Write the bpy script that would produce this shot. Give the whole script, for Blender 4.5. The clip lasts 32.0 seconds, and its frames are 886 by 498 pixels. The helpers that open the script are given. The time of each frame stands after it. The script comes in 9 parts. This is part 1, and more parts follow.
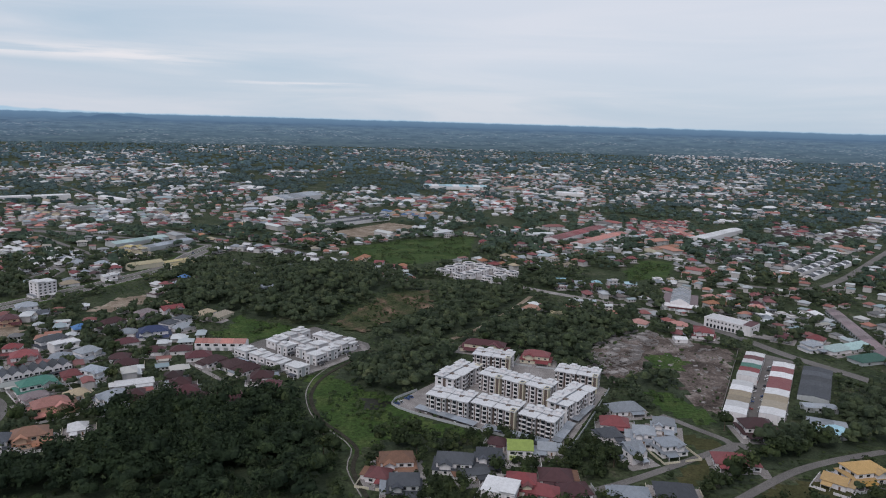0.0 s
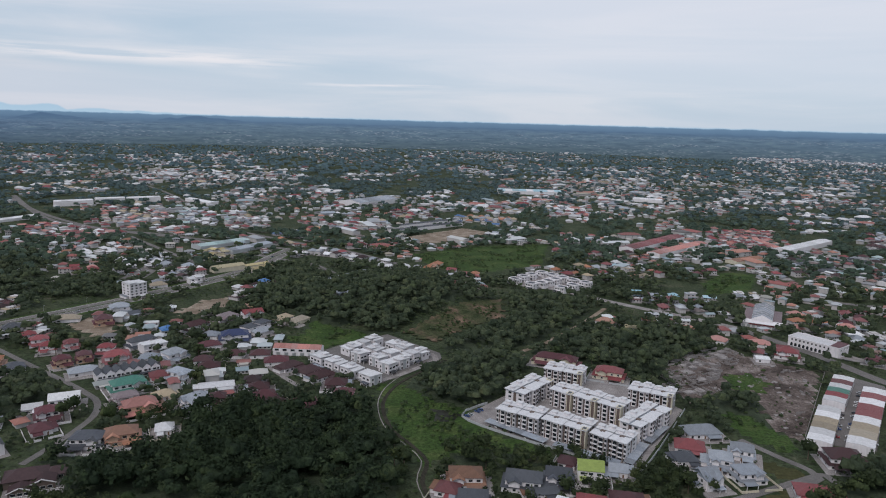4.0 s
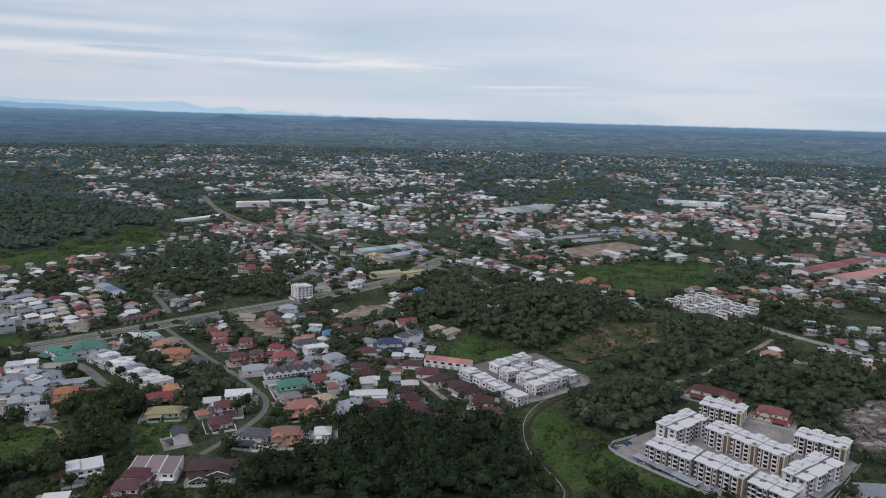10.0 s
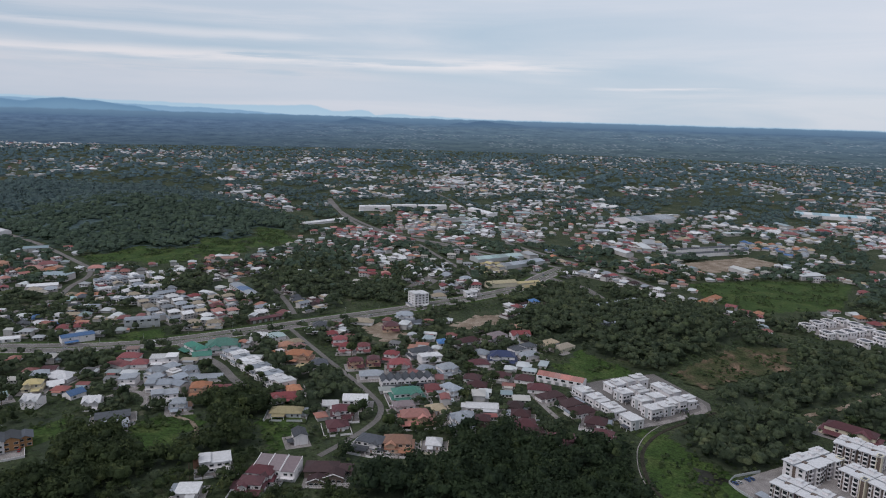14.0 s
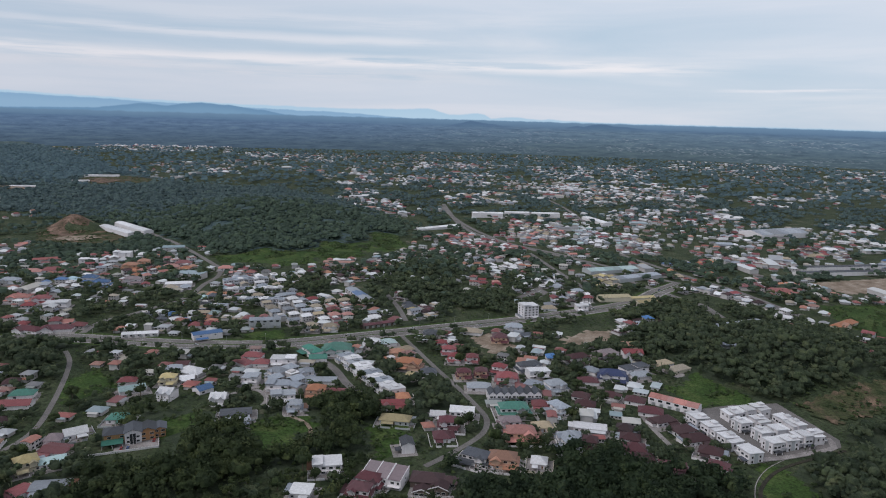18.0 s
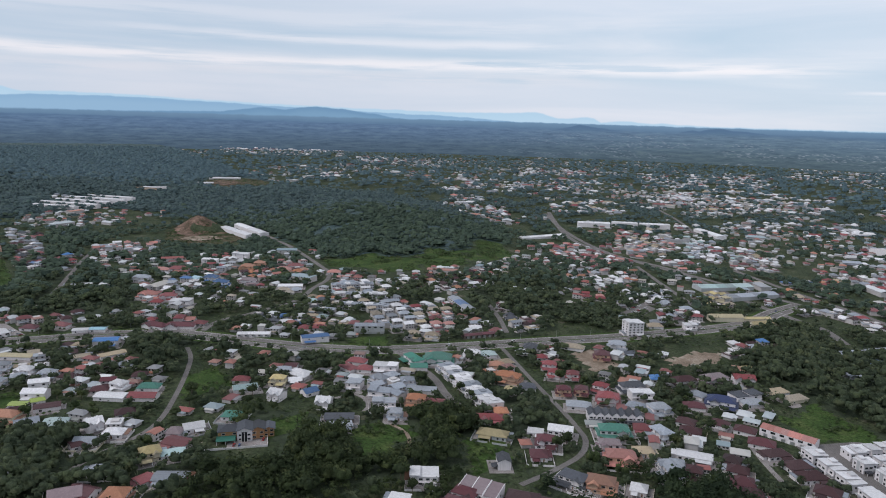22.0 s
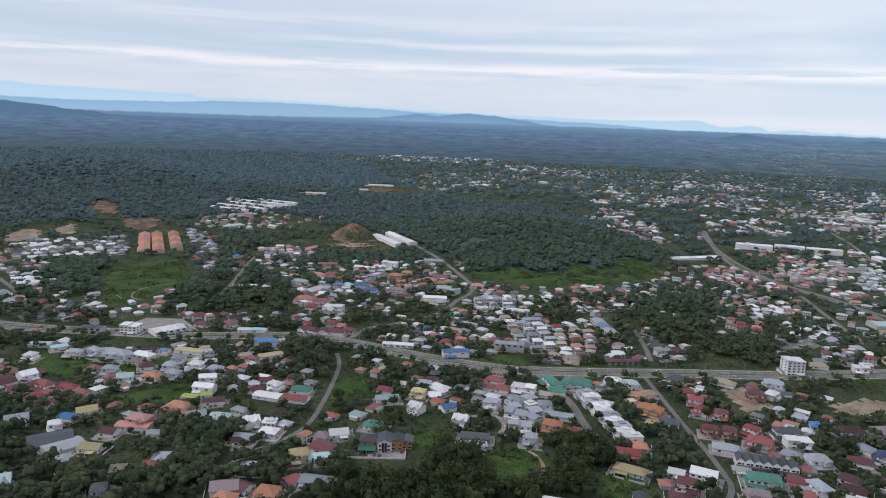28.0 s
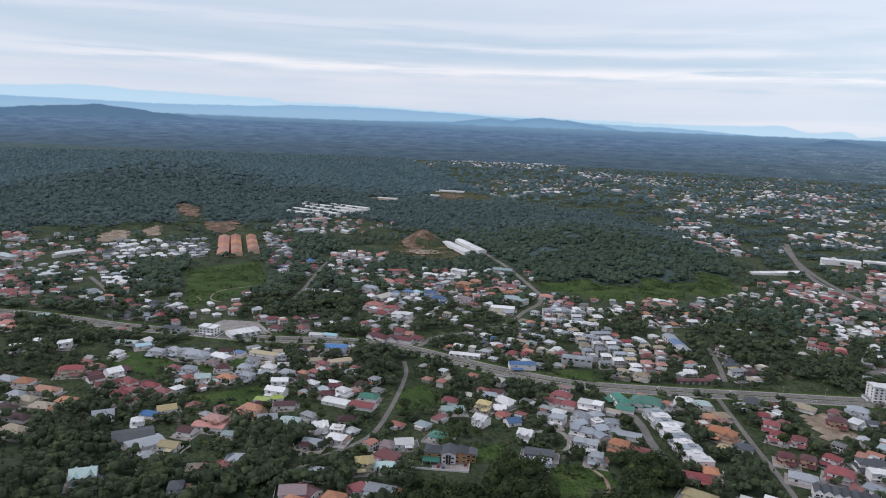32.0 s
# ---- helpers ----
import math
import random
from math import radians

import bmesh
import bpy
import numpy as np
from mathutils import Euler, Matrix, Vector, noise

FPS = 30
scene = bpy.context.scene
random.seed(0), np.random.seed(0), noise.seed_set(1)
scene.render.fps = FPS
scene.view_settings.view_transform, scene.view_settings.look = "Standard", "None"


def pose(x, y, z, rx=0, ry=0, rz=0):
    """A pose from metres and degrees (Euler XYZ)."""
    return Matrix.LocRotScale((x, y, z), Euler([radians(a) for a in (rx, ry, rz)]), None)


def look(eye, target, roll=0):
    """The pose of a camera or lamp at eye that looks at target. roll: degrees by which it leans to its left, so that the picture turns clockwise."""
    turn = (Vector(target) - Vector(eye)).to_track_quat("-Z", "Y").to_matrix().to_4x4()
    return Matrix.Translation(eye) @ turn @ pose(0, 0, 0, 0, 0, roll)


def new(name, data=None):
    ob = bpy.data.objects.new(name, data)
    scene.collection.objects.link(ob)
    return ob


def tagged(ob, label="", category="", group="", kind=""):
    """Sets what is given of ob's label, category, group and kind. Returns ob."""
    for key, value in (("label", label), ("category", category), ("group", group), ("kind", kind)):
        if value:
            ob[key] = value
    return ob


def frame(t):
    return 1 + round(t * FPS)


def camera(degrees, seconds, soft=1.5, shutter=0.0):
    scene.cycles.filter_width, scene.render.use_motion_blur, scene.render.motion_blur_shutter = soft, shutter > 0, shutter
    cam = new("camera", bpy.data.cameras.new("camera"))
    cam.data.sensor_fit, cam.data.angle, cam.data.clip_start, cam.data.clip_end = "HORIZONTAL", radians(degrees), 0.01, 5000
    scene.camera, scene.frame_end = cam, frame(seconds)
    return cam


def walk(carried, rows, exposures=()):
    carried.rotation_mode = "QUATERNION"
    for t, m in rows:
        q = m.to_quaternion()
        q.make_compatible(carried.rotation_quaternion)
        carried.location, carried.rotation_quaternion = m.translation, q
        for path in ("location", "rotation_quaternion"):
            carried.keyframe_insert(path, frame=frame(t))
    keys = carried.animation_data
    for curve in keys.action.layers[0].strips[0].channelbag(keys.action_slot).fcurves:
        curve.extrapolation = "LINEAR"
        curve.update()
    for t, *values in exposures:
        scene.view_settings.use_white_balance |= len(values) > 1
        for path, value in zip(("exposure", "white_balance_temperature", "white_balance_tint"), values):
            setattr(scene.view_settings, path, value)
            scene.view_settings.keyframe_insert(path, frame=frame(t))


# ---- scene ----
# A drone that climbs on the spot over a town and turns to its left.
PATH = [
    (0.0, (-0.07, 0.39, 190.06), (-0.07, 295.55, 136.41), 1.657),
    (1.0, (-0.24, 0.24, 191.97), (-8.27, 295.28, 138.25), 1.583),
    (2.0, (-0.39, 0.09, 194.09), (-15.65, 294.85, 140.37), 1.624),
    (3.0, (-0.50, -0.05, 196.37), (-22.78, 294.24, 142.53), 1.620),
    (3.5, (-0.55, -0.12, 197.56), (-26.90, 293.82, 143.65), 1.587),
    (5.5, (-0.67, -0.38, 202.49), (-46.98, 291.04, 148.37), 1.685),
    (6.0, (-0.68, -0.45, 203.74), (-52.06, 290.08, 149.40), 1.727),
    (7.0, (-0.69, -0.57, 206.25), (-62.77, 287.87, 151.94), 1.657),
    (8.0, (-0.67, -0.68, 208.76), (-73.88, 285.10, 154.29), 1.647),
    (9.0, (-0.63, -0.79, 211.24), (-84.46, 282.01, 156.52), 1.663),
    (10.0, (-0.57, -0.90, 213.69), (-95.11, 278.48, 158.85), 1.637),
    (11.0, (-0.48, -0.99, 216.10), (-105.78, 274.51, 161.23), 1.618),
    (12.0, (-0.37, -1.08, 218.48), (-117.06, 269.76, 163.48), 1.625),
    (13.0, (-0.24, -1.16, 220.82), (-128.77, 264.24, 165.70), 1.673),
    (14.0, (-0.09, -1.24, 223.14), (-140.33, 258.18, 168.08), 1.678),
    (14.5, (-0.00, -1.27, 224.29), (-145.96, 254.98, 169.22), 1.665),
    (16.5, (0.37, -1.39, 228.85), (-166.38, 241.82, 173.69), 1.585),
    (17.0, (0.48, -1.41, 229.98), (-171.05, 238.47, 174.91), 1.599),
    (18.0, (0.70, -1.45, 232.26), (-179.65, 231.89, 177.26), 1.607),
    (19.0, (0.94, -1.48, 234.56), (-188.30, 224.75, 179.74), 1.725),
    (20.0, (1.20, -1.51, 236.87), (-196.37, 217.45, 181.87), 1.635),
    (21.0, (1.47, -1.52, 239.21), (-204.47, 209.62, 184.33), 1.603),
    (22.0, (1.75, -1.52, 241.57), (-211.65, 202.12, 186.87), 1.699),
    (23.0, (2.04, -1.51, 243.96), (-218.51, 194.46, 189.63), 1.822),
    (24.0, (2.35, -1.49, 246.38), (-224.94, 186.63, 192.05), 1.845),
    (25.0, (2.67, -1.46, 248.80), (-231.00, 178.70, 194.55), 1.894),
    (25.5, (2.83, -1.44, 250.01), (-233.90, 174.71, 195.87), 1.912),
    (27.5, (3.51, -1.33, 254.81), (-245.04, 157.78, 200.88), 2.072),
    (28.0, (3.68, -1.30, 255.97), (-247.73, 153.28, 202.12), 2.089),
    (29.0, (4.03, -1.22, 258.24), (-252.67, 144.31, 204.17), 2.275),
    (30.0, (4.40, -1.13, 260.38), (-256.98, 135.79, 206.23), 2.304),
    (31.0, (4.76, -1.03, 262.34), (-260.00, 129.34, 208.45), 2.385),
    (32.0, (5.13, -0.91, 264.07), (-260.77, 127.40, 210.85), 2.288),
]
cam = camera(64.69, 32.0, soft=1.05)
walk(cam, [(t, look(eye, target, roll)) for t, eye, target, roll in PATH], [(0.0, 0.0, 6290, 14), (9.0, 0.03, 6290, 14), (14.0, -0.03, 6290, 14), (17.0, 0.03, 6290, 14), (20.0, 0.14, 6290, 14), (25.0, 0.26, 6290, 14), (32.0, 0.30, 6290, 14)])

# ---------------------------------------------------------------- world and light
world = bpy.data.worlds.new("sky")
scene.world = world
world.use_nodes = True
wn, wl = world.node_tree.nodes, world.node_tree.links
wn.clear()
SUN_ELEV, SUN_ROT = radians(48), radians(205)


def wnode(kind, **inputs):
    n = wn.new(kind)
    for k, v in inputs.items():
        n.inputs[k].default_value = v
    return n


sky = wn.new("ShaderNodeTexSky")
sky.sky_type, sky.sun_disc = "NISHITA", False
sky.sun_elevation, sky.sun_rotation = SUN_ELEV, SUN_ROT
sky_dim = wnode("ShaderNodeMixRGB", Fac=1.0, Color2=(0.085, 0.085, 0.085, 1))
sky_dim.blend_type = "MULTIPLY"
wl.new(sky.outputs[0], sky_dim.inputs[1])
coord = wn.new("ShaderNodeTexCoord")


def wmath(op, a, b=0.0):
    n = wn.new("ShaderNodeMath")
    n.operation = op
    for sock, v in zip(n.inputs, (a, b)):
        if isinstance(v, (int, float)):
            sock.default_value = v
        else:
            wl.new(v, sock)
    return n.outputs[0]


def wstep(v, a, b):
    """0 at a, 1 at b, smooth between."""
    n = wn.new("ShaderNodeMapRange")
    n.interpolation_type = "SMOOTHSTEP"
    n.inputs["From Min"].default_value, n.inputs["From Max"].default_value = min(a, b), max(a, b)
    if a > b:
        n.inputs["To Min"].default_value, n.inputs["To Max"].default_value = 1.0, 0.0
    wl.new(v, n.inputs[0])
    return n.outputs[0]


def wmix(fac, a, b, blend="MIX"):
    n = wn.new("ShaderNodeMixRGB")
    n.blend_type = blend
    for sock, v in zip(n.inputs, (fac, a, b)):
        if isinstance(v, tuple):
            sock.default_value = (*v, 1)
        elif isinstance(v, (int, float)):
            sock.default_value = v
        else:
            wl.new(v, sock)
    return n.outputs[0]


# bearing and height in degrees, as seen from the place
axes = wn.new("ShaderNodeSeparateXYZ")
wl.new(coord.outputs["Generated"], axes.inputs[0])
bearing = wmath("FLOORED_MODULO", wmath("MULTIPLY", wmath("ARCTAN2", axes.outputs[1], axes.outputs[0]), 180 / math.pi), 360.0)
height = wmath("MULTIPLY", wmath("ARCSINE", axes.outputs[2]), 180 / math.pi)


def cloud_noise(across, up, seed, detail=6.0, rough=0.55, bend=0.0):
    """Noise that is stretched along the horizon: so many degrees across and up for one feature."""
    c = wn.new("ShaderNodeCombineXYZ")
    wl.new(wmath("MULTIPLY", bearing, 1 / across), c.inputs[0])
    wl.new(wmath("MULTIPLY", wmath("ADD", height, wmath("MULTIPLY", bearing, 0.006)), 1 / up), c.inputs[1])
    c.inputs[2].default_value = seed
    n = wnode("ShaderNodeTexNoise", Scale=1.0, Detail=detail, Roughness=rough, Distortion=bend)
    wl.new(c.outputs[0], n.inputs[0])
    return n.outputs[0]


# an overcast of thin grey-blue layers, whiter towards the first bearing and overhead
layers = wmath("ADD", wmath("MULTIPLY", cloud_noise(26.0, 2.4, 1.0, bend=0.6), 0.6), wmath("MULTIPLY", cloud_noise(60.0, 5.0, 5.0, 4.0), 0.4))
sky_ramp = wn.new("ShaderNodeValToRGB")
for k, (at, c) in enumerate(((0.36, (0.485, 0.605, 0.695)), (0.48, (0.555, 0.650, 0.725)), (0.60, (0.670, 0.720, 0.765)))):
    e = sky_ramp.color_ramp.elements[k] if k < 2 else sky_ramp.color_ramp.elements.new(at)
    e.position, e.color = at, (*c, 1)
wl.new(layers, sky_ramp.inputs[0])
overcast = wmix(0.9, sky_dim.outputs[0], sky_ramp.outputs[0])
overcast = wmix(wmath("MULTIPLY", wmath("MULTIPLY", wstep(bearing, 112, 84), wstep(height, 0.5, 6.0)), 0.55), overcast, (0.715, 0.745, 0.785))
overcast = wmix(wmath("MULTIPLY", wstep(height, 6.5, 10.0), 0.5), overcast, (0.690, 0.725, 0.775))
overcast = wmix(wmath("MULTIPLY", wmath("MULTIPLY", wstep(bearing, 135, 175), wstep(height, 2.5, 6.0)), 0.5), overcast, (0.490, 0.585, 0.665))
# the light under the deck, near the horizon
overcast = wmix(wmath("MULTIPLY", wmath("MULTIPLY", wstep(height, 3.6, 2.4), wstep(bearing, 100, 130)), 0.45), overcast, (0.665, 0.690, 0.735))


def streak(under, level, half, b0, b1, b2, b3, colour, amount, seed):
    """A bright ragged streak of cloud at one height, between bearings."""
    off = wmath("ABSOLUTE", wmath("SUBTRACT", wmath("ADD", height, wmath("MULTIPLY", wmath("SUBTRACT", cloud_noise(18.0, 30.0, seed, 3.0), 0.5), 1.6)), level))
    band = wmath("MULTIPLY", wstep(off, half, 0.0), wmath("MULTIPLY", wstep(bearing, b0, b1), wstep(bearing, b3, b2)))
    return wmix(wmath("MULTIPLY", wmath("MULTIPLY", band, wstep(cloud_noise(13.0, 0.8, seed + 3, 7.0, 0.6), 0.36, 0.58)), amount), under, colour)


overcast = streak(overcast, 4.15, 0.85, 103, 114, 176, 196, (0.830, 0.815, 0.805), 0.9, 11.0)
overcast = streak(overcast, 3.1, 0.8, 118, 130, 180, 198, (0.720, 0.720, 0.735), 0.6, 17.0)
overcast = streak(overcast, 5.7, 0.6, 124, 132, 150, 170, (0.760, 0.775, 0.790), 0.7, 23.0)
overcast = streak(overcast, 7.3, 0.9, 110, 135, 180, 198, (0.690, 0.725, 0.760), 0.6, 31.0)
overcast = streak(overcast, 2.65, 0.22, 95, 99, 104, 108, (0.840, 0.820, 0.815), 0.8, 43.0)

# beyond the land that is built: plain and ridges, haze painted into their colours, at no distance
crumble = wnode("ShaderNodeTexNoise", Scale=60.0, Detail=4.0)
wl.new(coord.outputs["Generated"], crumble.inputs[0])
ragged = wmath("ADD", height, wmath("MULTIPLY", wmath("SUBTRACT", crumble.outputs[0], 0.5), 0.16))
sweep = wmath("MULTIPLY", wmath("SUBTRACT", bearing, 55.0), 1 / 145.0)


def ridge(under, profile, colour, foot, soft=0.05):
    """A far ridge: a profile of bearings and heights in degrees, laid over what is under it, haze painted into its
    colour, paler towards its foot.
    """
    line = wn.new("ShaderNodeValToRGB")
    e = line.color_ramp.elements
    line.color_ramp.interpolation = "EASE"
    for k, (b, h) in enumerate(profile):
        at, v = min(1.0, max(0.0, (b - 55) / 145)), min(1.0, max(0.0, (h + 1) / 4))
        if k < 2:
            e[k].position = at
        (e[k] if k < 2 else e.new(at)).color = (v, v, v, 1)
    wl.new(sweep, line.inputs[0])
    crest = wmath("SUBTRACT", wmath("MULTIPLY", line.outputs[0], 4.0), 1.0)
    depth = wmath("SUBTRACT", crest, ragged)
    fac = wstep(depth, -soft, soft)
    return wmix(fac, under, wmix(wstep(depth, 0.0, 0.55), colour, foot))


# the cloud is a little thicker towards the hills
thicker = wmath("MULTIPLY", wstep(bearing, 112.0, 158.0), wstep(bearing, 330.0, 240.0))
overcast = wmix(thicker, overcast, wmix(1.0, overcast, (0.89, 0.90, 0.92), "MULTIPLY"))
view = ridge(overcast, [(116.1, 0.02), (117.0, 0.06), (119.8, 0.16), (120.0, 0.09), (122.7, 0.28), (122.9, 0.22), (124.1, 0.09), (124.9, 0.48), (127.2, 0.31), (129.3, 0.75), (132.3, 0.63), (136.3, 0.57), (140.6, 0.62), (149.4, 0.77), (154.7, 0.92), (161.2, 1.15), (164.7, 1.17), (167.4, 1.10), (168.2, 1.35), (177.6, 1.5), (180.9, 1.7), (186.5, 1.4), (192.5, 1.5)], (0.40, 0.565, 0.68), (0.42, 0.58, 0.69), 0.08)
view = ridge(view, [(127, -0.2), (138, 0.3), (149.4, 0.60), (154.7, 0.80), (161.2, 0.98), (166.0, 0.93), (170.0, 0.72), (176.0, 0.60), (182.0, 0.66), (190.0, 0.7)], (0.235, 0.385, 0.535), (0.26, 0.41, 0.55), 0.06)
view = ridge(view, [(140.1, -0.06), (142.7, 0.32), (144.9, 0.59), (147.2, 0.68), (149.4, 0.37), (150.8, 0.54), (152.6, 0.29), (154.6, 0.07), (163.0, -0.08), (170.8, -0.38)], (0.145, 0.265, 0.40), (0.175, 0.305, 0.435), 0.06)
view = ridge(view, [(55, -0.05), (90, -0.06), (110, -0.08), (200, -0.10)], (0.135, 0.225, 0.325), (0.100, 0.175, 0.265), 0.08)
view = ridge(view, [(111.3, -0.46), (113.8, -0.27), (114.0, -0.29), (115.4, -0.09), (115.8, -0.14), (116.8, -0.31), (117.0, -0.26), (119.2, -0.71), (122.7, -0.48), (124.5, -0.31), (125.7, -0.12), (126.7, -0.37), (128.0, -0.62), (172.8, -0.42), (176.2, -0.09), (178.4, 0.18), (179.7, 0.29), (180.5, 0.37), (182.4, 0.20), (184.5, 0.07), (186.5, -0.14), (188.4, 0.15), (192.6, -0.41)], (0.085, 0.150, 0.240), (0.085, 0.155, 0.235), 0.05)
# haze set in the ramp: the plain turns paler and bluer towards the horizon
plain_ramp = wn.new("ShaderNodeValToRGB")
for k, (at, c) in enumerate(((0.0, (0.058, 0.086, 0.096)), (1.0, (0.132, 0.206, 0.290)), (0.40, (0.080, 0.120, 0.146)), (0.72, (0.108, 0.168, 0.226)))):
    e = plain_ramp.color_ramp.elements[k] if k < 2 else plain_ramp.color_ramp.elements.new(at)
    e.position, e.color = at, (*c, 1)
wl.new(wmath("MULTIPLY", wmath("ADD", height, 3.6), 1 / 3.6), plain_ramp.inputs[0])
# bands of trees and fields, and the pale roofs of far villages
mottle = wn.new("ShaderNodeValToRGB")
for k, (at, c) in enumerate(((0.34, (0.66, 0.68, 0.71)), (0.70, (1.36, 1.30, 1.12)), (0.52, (1.0, 1.0, 1.0)))):
    e = mottle.color_ramp.elements[k] if k < 2 else mottle.color_ramp.elements.new(at)
    e.position, e.color = at, (*c, 1)
wl.new(cloud_noise(1.5, 0.17, 51.0, 9.0, 0.74), mottle.inputs[0])
plain = wmix(1.0, plain_ramp.outputs[0], mottle.outputs[0], "MULTIPLY")
grain = wn.new("ShaderNodeCombineXYZ")
wl.new(wmath("MULTIPLY", bearing, 2.6), grain.inputs[0])
wl.new(wmath("MULTIPLY", height, 19.0), grain.inputs[1])
speck = wnode("ShaderNodeTexVoronoi", Scale=1.0, Randomness=1.0)
wl.new(grain.outputs[0], speck.inputs[0])
village = wmath("MULTIPLY", wstep(cloud_noise(7.0, 0.5, 63.0, 3.0), 0.44, 0.58), wmath("MULTIPLY", wstep(height, -0.55, -1.0), wstep(speck.outputs["Distance"], 0.40, 0.20)))
# fewer villages towards the hills, and woods tinted bluer there, as by haze
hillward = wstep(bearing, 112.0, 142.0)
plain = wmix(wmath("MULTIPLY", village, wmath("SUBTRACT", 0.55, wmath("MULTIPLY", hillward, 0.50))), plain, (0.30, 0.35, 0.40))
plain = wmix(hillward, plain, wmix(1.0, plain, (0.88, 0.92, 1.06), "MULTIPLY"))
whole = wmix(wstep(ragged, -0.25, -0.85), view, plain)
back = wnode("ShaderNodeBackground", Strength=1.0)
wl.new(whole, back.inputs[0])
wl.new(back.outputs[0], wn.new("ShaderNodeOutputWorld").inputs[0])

sun_data = bpy.data.lights.new("sun", "SUN")
sun_data.energy, sun_data.angle, sun_data.color = 1.5, radians(25), (1.0, 0.96, 0.9)
sun = new("sun", sun_data)
sun.matrix_world = pose(0, 0, 400, 90 - math.degrees(SUN_ELEV), 0, 180 - math.degrees(SUN_ROT))

# ---------------------------------------------------------------- materials


def material(name):
    m = bpy.data.materials.new(name)
    m.use_nodes = True
    nt = m.node_tree
    return m, nt, nt.nodes["Principled BSDF"]


def noise_node(nt, scale, detail=4.0, rough=0.55, space="Object"):
    tc = nt.nodes.new("ShaderNodeTexCoord")
    n = nt.nodes.new("ShaderNodeTexNoise")
    n.inputs["Scale"].default_value, n.inputs["Detail"].default_value, n.inputs["Roughness"].default_value = scale, detail, rough
    if space == "World":
        geo = nt.nodes.new("ShaderNodeNewGeometry")
        nt.links.new(geo.outputs["Position"], n.inputs["Vector"])
    else:
        nt.links.new(tc.outputs[space], n.inputs["Vector"])
    return n.outputs["Fac"]


def ramp_node(nt, fac, stops):
    r = nt.nodes.new("ShaderNodeValToRGB")
    e = r.color_ramp.elements
    e[0].position, e[0].color = stops[0][0], (*stops[0][1], 1)
    e[1].position, e[1].color = stops[-1][0], (*stops[-1][1], 1)
    for p, c in stops[1:-1]:
        e.new(p).color = (*c, 1)
    nt.links.new(fac, r.inputs[0])
    return r.outputs[0]


def mix_node(nt, fac, a, b, blend="MIX"):
    n = nt.nodes.new("ShaderNodeMixRGB")
    n.blend_type = blend
    for sock, v in zip(n.inputs, (fac, a, b)):
        if isinstance(v, (int, float)):
            sock.default_value = v
        elif isinstance(v, tuple):
            sock.default_value = (*v, 1)
        else:
            nt.links.new(v, sock)
    return n.outputs[0]


def bump_node(nt, bsdf, height, strength, distance=0.05):
    b = nt.nodes.new("ShaderNodeBump")
    b.inputs["Strength"].default_value, b.inputs["Distance"].default_value = strength, distance
    nt.links.new(height, b.inputs["Height"])
    nt.links.new(b.outputs[0], bsdf.inputs["Normal"])


def tone(c, k):
    return tuple(min(0.9, v * k) for v in c)


def paint(name, c, rough=0.7, wear=0.25, metal=0.0):
    """Painted plaster: faint blotches and rain streaks."""
    m, nt, b = material(name)
    geo = nt.nodes.new("ShaderNodeNewGeometry")
    st = nt.nodes.new("ShaderNodeMapping")
    st.inputs["Scale"].default_value = (1.1, 1.1, 0.12)
    nt.links.new(geo.outputs["Position"], st.inputs[0])
    n = nt.nodes.new("ShaderNodeTexNoise")
    n.inputs["Scale"].default_value, n.inputs["Detail"].default_value = 1.0, 6.0
    nt.links.new(st.outputs[0], n.inputs["Vector"])
    dirty = ramp_node(nt, n.outputs["Fac"], [(0.35, tone(c, 1 - wear)), (0.6, c)])
    col = mix_node(nt, noise_node(nt, 0.35, 3.0, space="World"), tone(c, 0.9), dirty)
    nt.links.new(col, b.inputs["Base Color"])
    b.inputs["Roughness"].default_value, b.inputs["Metallic"].default_value = rough, metal
    return m


